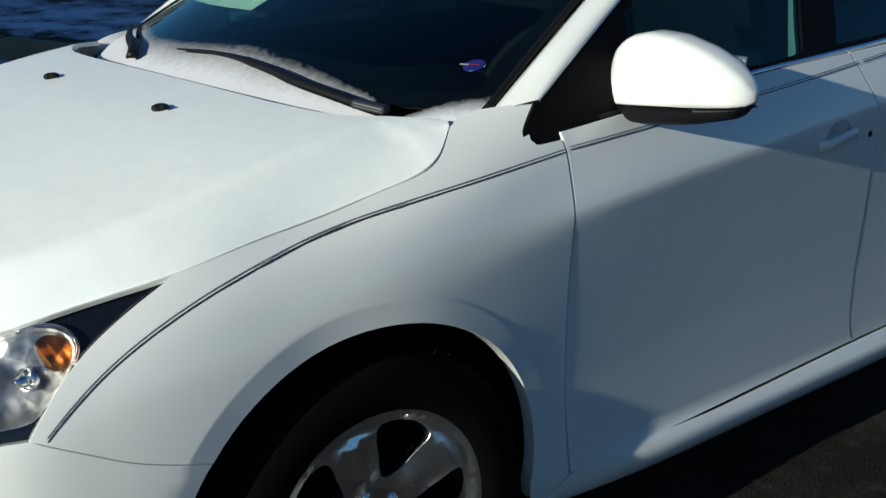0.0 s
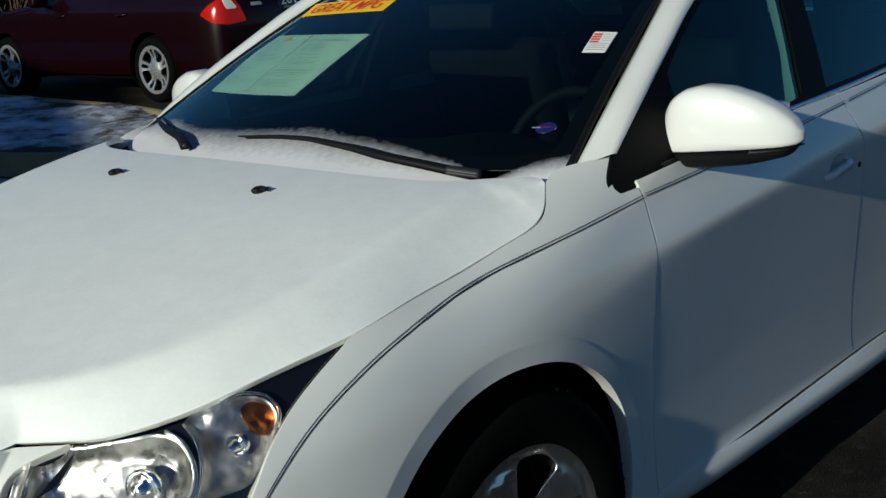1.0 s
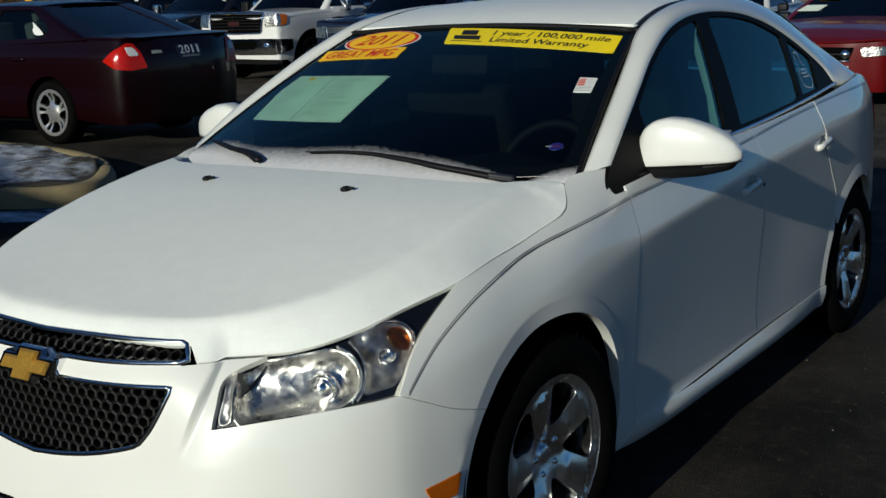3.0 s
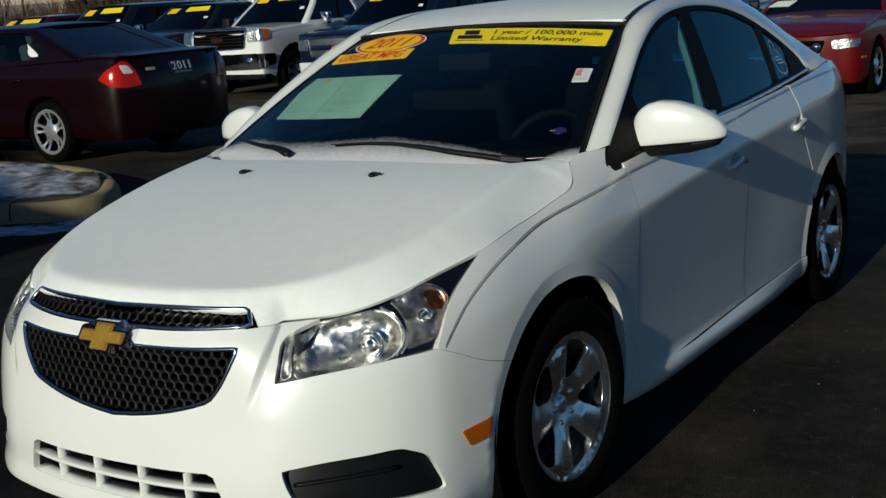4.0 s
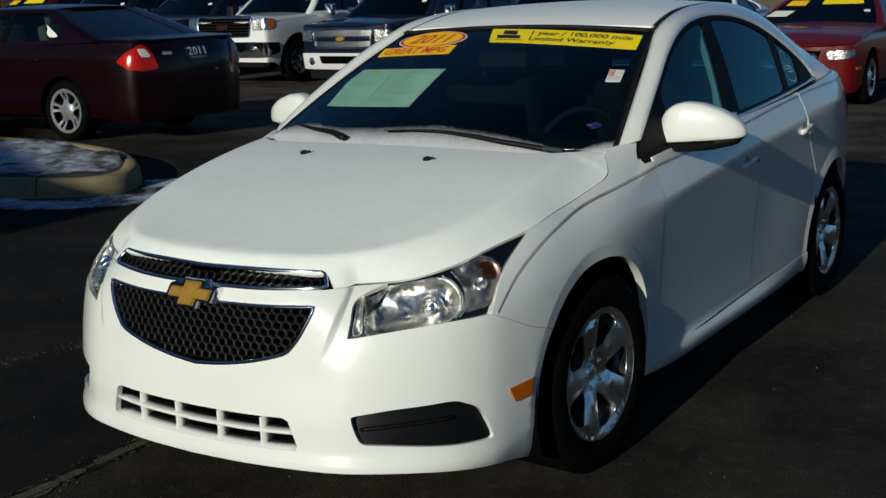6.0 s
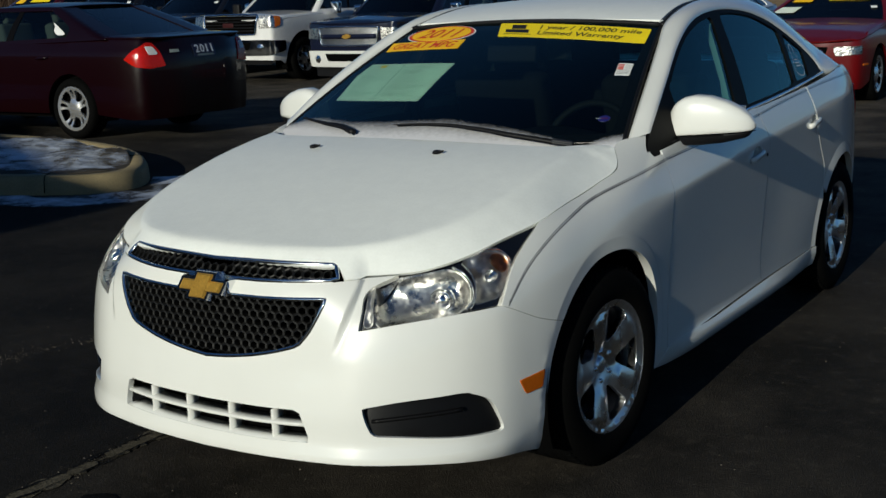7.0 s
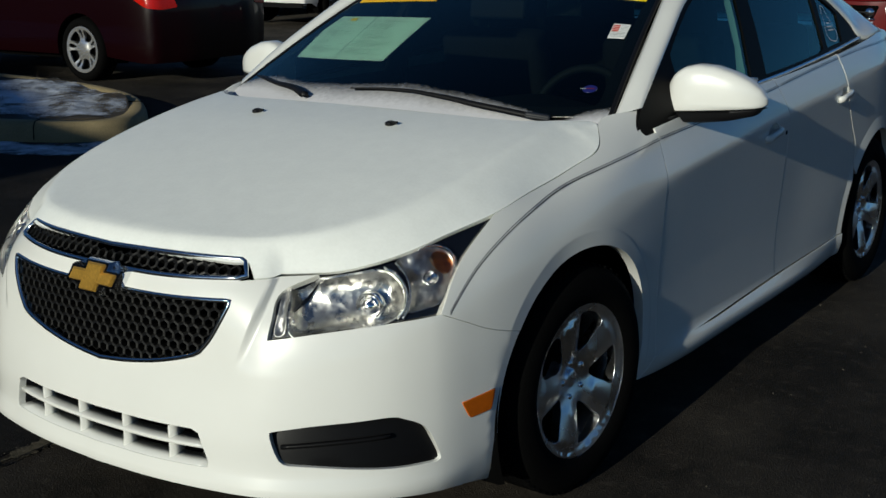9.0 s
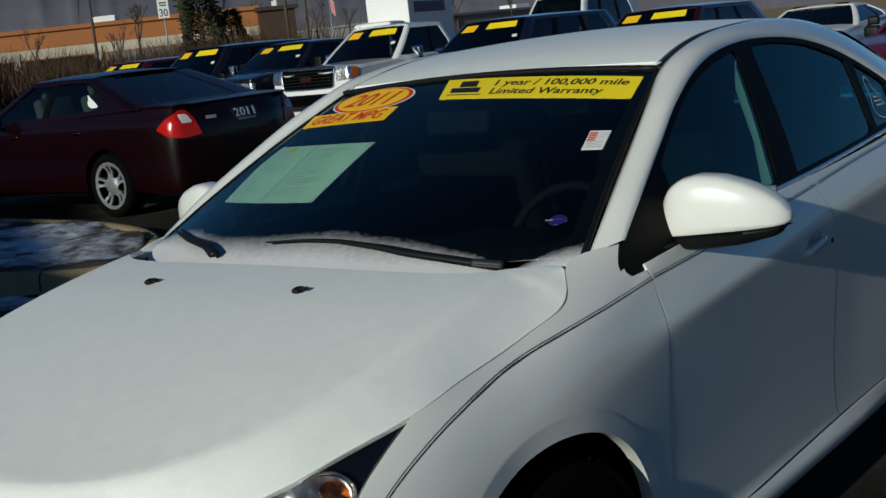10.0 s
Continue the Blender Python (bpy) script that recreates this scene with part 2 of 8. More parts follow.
def panel(name, loop, lift, mat, parent=None, holes=(), step=0.03, thick=0.012, out=1, mirror=False, label="", gap=0.002, edge=0.004, extra=None):
    """A sheet of bodywork: the part of a curved surface within an outline, with rounded rims turned inwards. lift maps outline coordinates to the world."""
    loops = [inset(loop, gap)] + [inset(h, -gap)[::-1] if gap else h[::-1] for h in holes]
    outer, inner = loops[0], [l[::-1] for l in loops[1:]]
    rows = [inset(l, edge) for l in loops]
    bound = np.vstack(loops + rows)
    lo, hi = outer.min(0), outer.max(0)
    gx, gy = np.meshgrid(np.arange(lo[0] + step / 2, hi[0], step), np.arange(lo[1] + step / 2, hi[1], step))
    grid = np.stack([gx.ravel() + (np.arange(gx.size) // gx.shape[1] % 2) * step / 2, gy.ravel()], 1)
    ok = inside(grid, outer)
    for l in inner:
        ok &= ~inside(grid, l)
    grid = grid[ok]
    for cut in np.array_split(bound, max(1, len(bound) // 300)):
        if len(grid):
            grid = grid[np.min(np.linalg.norm(grid[:, None] - cut[None], axis=2), axis=1) > step * 0.45]
    if extra is not None:
        extra = extra[inside(extra, outer)]
        for cut in np.array_split(extra, max(1, len(extra) // 300)):
            grid = grid[np.min(np.linalg.norm(grid[:, None] - cut[None], axis=2), axis=1) > step * 0.5]
        for cut in np.array_split(bound, max(1, len(bound) // 300)):
            extra = extra[np.min(np.linalg.norm(extra[:, None] - cut[None], axis=2), axis=1) > 0.004]
        grid = np.vstack([grid, extra])
    pts, edges, base = np.vstack([bound, grid]), [], 0
    for l in loops + rows:
        edges += [(base + i, base + (i + 1) % len(l)) for i in range(len(l))]
        base += len(l)
    v2, _, f2, *_ = delaunay_2d_cdt([Vector(p) for p in pts], edges, [], 0, 1e-6)
    v2 = np.array([tuple(v) for v in v2])
    f2 = np.array([tuple(f) for f in f2 if len(f) == 3])
    mid = v2[f2].mean(1)
    ok = inside(mid, outer)
    for l in inner:
        ok &= ~inside(mid, l)
    f2 = f2[ok]
    turn = np.cross(v2[f2[:, 1]] - v2[f2[:, 0]], v2[f2[:, 2]] - v2[f2[:, 0]])
    f2[turn < 0] = f2[turn < 0][:, ::-1]
    top, e = lift(v2), 1e-3
    nrm = np.cross(lift(v2 + [e, 0]) - lift(v2 - [e, 0]), lift(v2 + [0, e]) - lift(v2 - [0, e]))
    nrm *= out / np.maximum(1e-12, np.linalg.norm(nrm, axis=1))[:, None]
    if out < 0:
        f2 = f2[:, ::-1]
    verts, faces, norms = list(top), [tuple(f) for f in f2], list(nrm)
    for l in loops:
        n0, k = len(verts), len(l)
        away = lift(l) - lift(inset(l, 2e-3))
        away /= np.maximum(1e-12, np.linalg.norm(away, axis=1))[:, None]
        a3 = lift(l)
        n3 = np.cross(lift(l + [e, 0]) - lift(l - [e, 0]), lift(l + [0, e]) - lift(l - [0, e]))
        n3 *= out / np.maximum(1e-12, np.linalg.norm(n3, axis=1))[:, None]
        for deep, lean in ((0.0, 0.5), (0.0025, 1.0), (thick, 1.0)):
            verts += list(a3 - n3 * deep + away * min(deep, 0.0012))
            norms += list(n3 * (1 - lean) + away * lean)
        for j in range(2):
            for i in range(k):
                a, b = n0 + j * k + i, n0 + j * k + (i + 1) % k
                quad = (a, a + k, b + k, b)
                faces.append(quad if out > 0 else quad[::-1])
    verts, norms = np.array(verts), np.array(norms)
    if mirror:
        verts, norms, faces = verts * [-1, 1, 1], norms * [-1, 1, 1], [f[::-1] for f in faces]
    return part(name, mesh_of(name, verts, faces, mat, norms), parent=parent, label=label)


def sweep(name, line, shape, mat, parent=None, up=(0, 0, 1), closed=False, label="", scale=None):
    """A bar: a cross-section (points across and up) drawn along a line."""
    p = np.array(line, float)
    t = np.gradient(p, axis=0) if not closed else np.roll(p, -1, 0) - np.roll(p, 1, 0)
    t /= np.maximum(1e-9, np.linalg.norm(t, axis=1))[:, None]
    u = np.array(up, float) if np.ndim(up) == 2 else np.tile(np.array(up, float), (len(p), 1))
    side = np.cross(t, u)
    side /= np.maximum(1e-9, np.linalg.norm(side, axis=1))[:, None]
    u = np.cross(side, t)
    k, sh = len(shape), np.array(shape, float)
    sc = np.ones(len(p)) if scale is None else np.array(scale, float)
    verts = (p[:, None] + sc[:, None, None] * (side[:, None] * sh[None, :, :1] + u[:, None] * sh[None, :, 1:])).reshape(-1, 3)
    faces, n = [], len(p)
    for i in range(n if closed else n - 1):
        for j in range(k):
            faces.append((i * k + j, i * k + (j + 1) % k, (i + 1) % n * k + (j + 1) % k, (i + 1) % n * k + j))
    if not closed:
        faces += [tuple(range(k))[::-1], tuple((n - 1) * k + j for j in range(k))]
    return part(name, mesh_of(name, verts, faces, mat), parent=parent, label=label)


def circle(r, n=10, flat=1.0):
    return [(r * math.cos(2 * math.pi * i / n), flat * r * math.sin(2 * math.pi * i / n)) for i in range(n)]


def box_bm(bm, lo, hi, bevel=0.0):
    """A block between two corners, added to a bmesh."""
    made = bmesh.ops.create_cube(bm, size=1.0, matrix=Matrix.Translation((Vector(lo) + Vector(hi)) / 2) @ Matrix.Diagonal((*(Vector(hi) - Vector(lo)), 1)))
    if bevel:
        bmesh.ops.bevel(bm, geom=list({e for v in made["verts"] for e in v.link_edges}), offset=bevel, segments=2, affect="EDGES", profile=0.6)
    return bm


def box(name, lo, hi, mat, parent=None, bevel=0.0, label=""):
    return part(name, box_bm(bmesh.new(), lo, hi, bevel), mat, parent, label)


def lathe(profile, mat, name, n=48, axis=0):
    """A turned form: (radius, along) points round an axis."""
    pr, verts, faces = np.array(profile, float), [], []
    for i in range(n):
        a = 2 * math.pi * i / n
        for r, h in pr:
            c = (h, r * math.cos(a), r * math.sin(a))
            verts.append(c if axis == 0 else (c[1], c[2], c[0]))
    k = len(pr)
    for i in range(n):
        for j in range(k - 1):
            faces.append((i * k + j, i * k + j + 1, (i + 1) % n * k + j + 1, (i + 1) % n * k + j))
    return mesh_of(name, verts, faces, mat)


def thing(name, m, label, category, group="", kind=""):
    ob = new(name)
    ob.matrix_world = m
    return tagged(ob, label, category, group, kind)

# ---- the white sedan: its surfaces. x across (its left side +), y from nose to tail, origin under the front axle ----
PLAN = spline([(0, -0.975), (0.2, -0.968), (0.35, -0.948), (0.507, -0.908), (0.639, -0.827), (0.741, -0.723), (0.805, -0.603), (0.839, -0.46), (0.865, -0.28), (0.887, 0), (0.897, 0.4), (0.898, 1.0),
               (0.898, 1.6), (0.896, 2.2), (0.882, 2.7), (0.842, 3.0), (0.77, 3.28), (0.62, 3.43), (0.35, 3.5), (0, 3.52)], 0.01)
PLAN_S = np.r_[0, np.cumsum(np.linalg.norm(np.diff(PLAN, axis=0), axis=1))]
REAR_I = int(np.argmax(PLAN[:, 0]))


def s_at_x(x):
    return np.interp(abs(x), PLAN[: REAR_I + 1, 0], PLAN_S[: REAR_I + 1])


def s_at_y(y):
    return np.interp(y, PLAN[:, 1], PLAN_S)


# Stations round the car: how far the skin stands in from the plan line at each height.
SKIN = [
    (s_at_x(0.0), [(0.14, .07), (0.2, .02), (0.24, -.010), (0.275, -.012), (0.292, .002), (0.31, .003), (0.38, 0), (0.45, .012), (0.52, .03), (0.6, .04), (0.68, .046), (0.72, .05), (0.76, .064), (0.80, .09), (0.86, .15), (1.25, .8)]),
    (s_at_x(0.25), [(0.14, .07), (0.2, .02), (0.24, -.010), (0.275, -.012), (0.292, .002), (0.31, .003), (0.38, 0), (0.45, .012), (0.52, .03), (0.6, .04), (0.68, .046), (0.72, .05), (0.76, .066), (0.80, .092), (0.86, .15), (1.25, .8)]),
    (s_at_x(0.42), [(0.14, .075), (0.2, .02), (0.24, -.010), (0.275, -.012), (0.292, .002), (0.31, .003), (0.38, 0), (0.45, .01), (0.52, .022), (0.6, .034), (0.68, .046), (0.72, .056), (0.76, .078), (0.80, .12), (0.86, .2), (1.25, .85)]),
    (s_at_x(0.6), [(0.14, .08), (0.2, .025), (0.24, -.010), (0.275, -.012), (0.292, .002), (0.31, .003), (0.38, .004), (0.45, .008), (0.52, .016), (0.6, .03), (0.66, .05), (0.72, .10), (0.77, .15), (0.82, .22), (0.88, .32), (1.25, 1.0)]),
    (s_at_x(0.73), [(0.14, .08), (0.2, .025), (0.24, -.010), (0.275, -.012), (0.292, .002), (0.31, .003), (0.38, .002), (0.45, .005), (0.52, .01), (0.6, .02), (0.67, .035), (0.72, .07), (0.77, .115), (0.82, .175), (0.88, .26), (1.25, .9)]),
    (s_at_y(-0.6), [(0.14, .08), (0.2, .02), (0.24, -.006), (0.265, -.008), (0.282, .003), (0.32, 0), (0.42, 0), (0.55, .004), (0.65, .012), (0.70, .024), (0.76, .062), (0.82, .12), (0.87, .19), (0.92, .28), (1.25, .8)]),
    (s_at_y(-0.46), [(0.14, .07), (0.2, .032), (0.3, .006), (0.42, 0), (0.55, 0), (0.65, .005), (0.72, .018), (0.78, .045), (0.83, .08), (0.87, .125), (0.92, .2), (1.25, .75)]),
    (s_at_y(-0.32), [(0.14, .07), (0.2, .036), (0.3, .010), (0.42, .004), (0.6, 0), (0.72, .009), (0.8, .028), (0.87, .072), (0.92, .14), (0.97, .22), (1.25, .7)]),
    (s_at_y(-0.16), [(0.14, .095), (0.2, .065), (0.3, .025), (0.45, .006), (0.6, .0), (0.72, .009), (0.8, .026), (0.85, .042), (0.875, .066), (0.893, .096), (0.93, .17), (1.25, .8)]),
    (s_at_y(0.0), [(0.14, .1), (0.2, .07), (0.3, .03), (0.45, .01), (0.6, .004), (0.72, 0), (0.80, .008), (0.87, .034), (0.898, .066), (0.916, .103), (0.95, .18), (1.25, .8)]),
    (s_at_y(0.25), [(0.14, .1), (0.2, .07), (0.27, .045), (0.35, .034), (0.45, .022), (0.6, .008), (0.75, 0), (0.82, .008), (0.88, .026), (0.92, .050), (0.95, .082), (0.975, .118), (1.0, .152), (1.03, .2), (1.25, .55)]),
    (s_at_y(0.5), [(0.14, .11), (0.18, .08), (0.22, .055), (0.27, .042), (0.35, .038), (0.45, .033), (0.6, .021), (0.72, .010), (0.80, .003), (0.825, 0), (0.86, .011), (0.90, .03), (0.95, .048), (1.0, .067), (1.05, .086), (1.25, .17)]),
    (s_at_y(0.8), [(0.14, .1), (0.17, .07), (0.21, .032), (0.25, .021), (0.285, .042), (0.38, .039), (0.5, .033), (0.65, .020), (0.78, .008), (0.84, .002), (0.86, 0), (0.90, .013), (0.95, .032), (1.0, .05), (1.05, .072), (1.25, .16)]),
    (s_at_y(1.2), [(0.14, .1), (0.17, .07), (0.21, .032), (0.25, .021), (0.285, .042), (0.38, .040), (0.5, .034), (0.65, .022), (0.8, .009), (0.89, 0), (0.94, .012), (1.0, .032), (1.05, .05), (1.1, .072), (1.25, .14)]),
    (s_at_y(1.7), [(0.14, .1), (0.17, .07), (0.21, .032), (0.25, .021), (0.285, .042), (0.38, .040), (0.5, .034), (0.65, .023), (0.8, .010), (0.92, 0), (0.97, .012), (1.03, .032), (1.08, .05), (1.25, .13)]),
    (s_at_y(2.2), [(0.14, .1), (0.17, .075), (0.21, .05), (0.26, .035), (0.31, .036), (0.38, .03), (0.5, .02), (0.65, .012), (0.8, .006), (0.94, 0), (1.0, .014), (1.06, .036), (1.1, .052), (1.25, .14)]),
    (s_at_y(2.7), [(0.14, .1), (0.2, .07), (0.3, .03), (0.5, .01), (0.7, 0), (0.85, .0), (0.96, .006), (1.03, .03), (1.09, .06), (1.14, .10), (1.25, .22)]),
    (s_at_y(3.1), [(0.14, .1), (0.2, .05), (0.3, .02), (0.5, .0), (0.7, 0), (0.85, .005), (0.96, .02), (1.03, .045), (1.09, .08), (1.14, .13), (1.25, .3)]),
    (s_at_y(3.42), [(0.14, .1), (0.2, .05), (0.3, .02), (0.5, .0), (0.7, .01), (0.85, .02), (0.96, .03), (1.03, .045), (1.09, .08), (1.14, .13), (1.25, .3)]),
    (PLAN_S[-1], [(0.14, .1), (0.2, .05), (0.3, .02), (0.5, .0), (0.7, .01), (0.85, .02), (0.96, .03), (1.03, .045), (1.09, .08), (1.14, .13), (1.25, .3)]),
]
TAB_S, TAB_Z = np.arange(0, PLAN_S[-1] + 0.01, 0.02), np.arange(0.14, 1.25, 0.01)


def blurred(a, sigma, axis):
    k = np.exp(-0.5 * (np.arange(-12, 13) / sigma) ** 2)
    k /= k.sum()
    pad = [(12, 12) if n == axis else (0, 0) for n in range(2)]
    return np.apply_along_axis(lambda r: np.convolve(r, k, "valid"), axis, np.pad(a, pad, mode="reflect" if axis == 0 else "edge"))


st = np.array([s for s, _ in SKIN])
# the crease along the doors: its height in each station's table, and the line that it follows
CREASE_TAB = [0.70] * 9 + [0.72, 0.75, 0.825, 0.86, 0.89, 0.92, 0.94, 0.90, 0.85, 0.85, 0.85]
CREASE = np.array([(0.0, 0.74), (0.25, 0.79), (0.5, 0.838), (0.8, 0.864), (1.2, 0.887), (1.7, 0.92), (2.2, 0.943), (2.7, 0.93), (3.7, 0.90)])


def station_row(s):
    """Insets at one place along the plan line, blended between stations with their creases laid on one another."""
    i = int(np.clip(np.searchsorted(st, s, side="right") - 1, 0, len(st) - 2))
    w = (s - st[i]) / (st[i + 1] - st[i])
    zc = (1 - w) * CREASE_TAB[i] + w * CREASE_TAB[i + 1]
    if i >= 9:
        zc = float(np.interp(np.interp(s, PLAN_S, PLAN[:, 1]), *CREASE.T))
    d = 0
    for k, f in ((i, 1 - w), (i + 1, w)):
        own = CREASE_TAB[k]
        zz = np.where(TAB_Z < zc, 0.14 + (TAB_Z - 0.14) * (own - 0.14) / (zc - 0.14), own + (TAB_Z - zc) * (1.25 - own) / (1.25 - zc))
        d = d + f * np.interp(zz, *np.array(SKIN[k][1]).T)
    soft = np.interp(s, [st[9], st[11]], [1.6, 0.75])
    return blurred(d[None], soft, 1)[0]


TAB = np.array([station_row(s) for s in TAB_S])
TAB = blurred(TAB, 4.2, 0)
TAB_N = blurred(np.gradient(np.stack([np.interp(TAB_S, PLAN_S, PLAN[:, k]) for k in range(2)], 1), axis=0), 2.0, 0)
TAB_N[:, 1] *= np.clip(TAB_S / 0.08, 0, 1)
TAB_N /= np.linalg.norm(TAB_N, axis=1)[:, None]
ARCHES = ((0.004, 0.331, 0.391), (2.67, 0.335, 0.368))


def girdle(p, flare=True):
    """The skin from nose to tail at (distance along the plan line, height); minus distances give the right side."""
    p = np.atleast_2d(p)
    s, z = np.abs(p[:, 0]), np.clip(p[:, 1], TAB_Z[0], TAB_Z[-1] - 1e-6)
    fi, fj = np.clip(s / 0.02, 0, len(TAB_S) - 1.001), np.clip((z - 0.14) / 0.01, 0, len(TAB_Z) - 1.001)
    i, j = fi.astype(int), fj.astype(int)

    def hat(f):
        return np.stack([-0.5 * f**3 + f**2 - 0.5 * f, 1.5 * f**3 - 2.5 * f**2 + 1, -1.5 * f**3 + 2 * f**2 + 0.5 * f, 0.5 * f**3 - 0.5 * f**2])

    wi, wj, d = hat(fi - i), hat(fj - j), 0
    for a in range(4):
        for b in range(4):
            d = d + wi[a] * wj[b] * TAB[np.clip(np.abs(i + a - 1), 0, len(TAB_S) - 1), np.clip(j + b - 1, 0, len(TAB_Z) - 1)]
    c = np.stack([np.interp(s, PLAN_S, PLAN[:, k]) for k in range(2)], 1)
    t = np.stack([np.interp(s, TAB_S, TAB_N[:, k]) for k in range(2)], 1)
    ay, az, ar = ARCHES[1]
    r = np.hypot(c[:, 1] - ay, z - az)
    d = d - 0.009 * np.clip((ar + 0.055 - r) / 0.05, 0, 1) * (c[:, 0] > 0.6)
    # the cheek beside the grille falls back behind a slanting ridge
    past = c[:, 0] - np.interp(z, [0.56, 0.765], [0.437, 0.515])
    d = d + 0.019 * np.clip(past / 0.016, 0, 1) * np.clip(1 - past / 0.20, 0, 1) ** 1.4 * np.clip((z - 0.555) / 0.14, 0, 1) * np.clip((0.80 - z) / 0.03, 0, 1) * (c[:, 1] < -0.5)
    x, y = c[:, 0] - t[:, 1] * d, c[:, 1] + t[:, 0] * d
    if flare:
        # the lip of the front arch faces straight out to the side
        ay, az, ar = ARCHES[0]
        r = np.hypot(y - ay, z - az)
        near = (r < ar + 0.05) & (c[:, 0] > 0.6) & (z > 0.16)
        if near.any():
            k = (ar + 0.05) / np.maximum(r[near], 0.05)
            q = girdle(np.stack([s_at_y(ay + (y[near] - ay) * k), np.clip(az + (z[near] - az) * k, 0.2, 1.2)], 1), False)[:, 0]
            f = np.clip((ar + 0.05 - r[near]) / 0.010, 0, 1)
            x[near] = x[near] + (q + 0.001 - 0.001 * (ar + 0.05 - r[near]) / 0.05 - x[near]) * f * f * (3 - 2 * f) * np.clip((z[near] - 0.22) / 0.12, 0, 1)
    return np.stack([np.where(p[:, 0] < 0, -x, x), y, p[:, 1]], 1)


HOOD_C = spline([(-0.96, 0.808), (-0.88, 0.829), (-0.8, 0.849), (-0.7, 0.873), (-0.5, 0.921), (-0.3, 0.967), (-0.1, 1.008), (0.05, 1.032), (0.15, 1.045), (0.3, 1.06)], 0.01)
HOOD_E = [(0.0, -0.880), (0.2, -0.872), (0.36, -0.838), (0.43, -0.822), (0.498, -0.779), (0.563, -0.719), (0.636, -0.653), (0.671, -0.613), (0.727, -0.492), (0.760, -0.398), (0.778, -0.305), (0.784, -0.24), (0.786, -0.167), (0.788, -0.06), (0.791, 0.01), (0.796, 0.06), (0.802, 0.11), (0.806, 0.15), (0.803, 0.19), (0.791, 0.222), (0.776, 0.246), (0.752, 0.272)]
HOOD_A = np.array([(-0.9, 0.02), (-0.86, 0.026), (-0.82, 0.034), (-0.76, 0.042), (-0.64, 0.046), (-0.3, 0.042), (0, 0.032), (0.2, 0.026)])


HOOD_A = spline(HOOD_A, 0.01)


def meet(px, py, z=0.85):
    """Where the skin stands over a point of the plan, as (distance, height)."""
    s = s_at_y(min(py - 0.03, 0.5)) if py > -0.5 else s_at_x(px + 0.06)
    for _ in range(40):
        g, gs, gz = (girdle(np.array([(s + a, z + b)]))[0] for a, b in ((0, 0), (1e-3, 0), (0, 1e-3)))
        J = np.array([(gs - g)[:2] / 1e-3, (gz - g)[:2] / 1e-3]).T
        ds, dz = np.linalg.lstsq(J, np.array([px, py]) - g[:2], rcond=None)[0]
        s, z = s + np.clip(ds, -0.03, 0.03), float(np.clip(z + np.clip(dz, -0.02, 0.02), 0.6, 1.1))
    return s, z


# the hood's shut line on the skin, and the smooth height that both sheets share along it
EDGE_XY = spline(HOOD_E[3:], 0.010)
EDGE_SZ = np.array([meet(px, py) for px, py in EDGE_XY])
EDGE_T = np.linspace(-1, 1, len(EDGE_XY))
EDGE_SZ = np.stack([np.polynomial.chebyshev.chebval(EDGE_T, np.polynomial.chebyshev.chebfit(EDGE_T, EDGE_SZ[:, k], 12)) for k in range(2)], 1)
lamp_from = int(np.argmax(EDGE_XY[:, 1] > -0.705))
slope = np.array(meet(0.437, -0.826, 0.77))
EDGE_SZ = np.vstack([slope + (EDGE_SZ[lamp_from] - slope) * np.linspace(0, 1, 14)[:-1, None], EDGE_SZ[lamp_from:]])
for _ in range(14):
    EDGE_SZ[1:-1] = 0.25 * EDGE_SZ[:-2] + 0.5 * EDGE_SZ[1:-1] + 0.25 * EDGE_SZ[2:]
EDGE_Z = girdle(EDGE_SZ)


# the line to which the hood bends down (in front it runs behind the upper grille), and the crease that parts its flat top from the bevelled nose and flanks
HOOD_RIM = np.vstack([spline([(0, -0.912, 0.766), (0.2, -0.902, 0.766), (0.34, -0.874, 0.764), (0.405, -0.848, 0.763)], 0.01), EDGE_Z])
HOOD_CREASE = spline([(0, -0.850), (0.153, -0.842), (0.331, -0.797), (0.438, -0.742), (0.498, -0.693), (0.567, -0.60), (0.623, -0.495), (0.658, -0.36), (0.675, -0.22), (0.680, -0.06), (0.678, 0.118), (0.668, 0.22), (0.655, 0.34)], 0.015)
HOOD_FLAT = np.vstack([[(-0.02, -0.850)], HOOD_CREASE, [(0.655, 0.6), (-0.02, 0.6)]])


def hood_top(x, y):
    """The gently crowned top of the hood, carried on past its crease."""
    return np.interp(y, HOOD_C[:, 0], HOOD_C[:, 1]) - np.interp(y, *HOOD_A.T) * (x / np.interp(y, [-0.9, -0.7, -0.4], [0.60, 0.68, 0.78])) ** 2


def nearest(x, y, line):
    """Distance to a polyline in plan, with the place on it as a piece and a share."""
    p0, d = line[:-1, :2], np.diff(line[:, :2], axis=0)
    f = np.clip(((x[:, None] - p0[None, :, 0]) * d[:, 0] + (y[:, None] - p0[None, :, 1]) * d[:, 1]) / (d**2).sum(1), 0, 1)
    far = np.hypot(x[:, None] - p0[:, 0] - f * d[:, 0], y[:, None] - p0[:, 1] - f * d[:, 1])
    at, i = np.argmin(far, axis=1), np.arange(len(x))
    return far[i, at], at, f[i, at]


RIM_DROP = hood_top(HOOD_RIM[:, 0], HOOD_RIM[:, 1]) - HOOD_RIM[:, 2]
for _ in range(24):
    RIM_DROP[1:-1] = 0.25 * RIM_DROP[:-2] + 0.5 * RIM_DROP[1:-1] + 0.25 * RIM_DROP[2:]


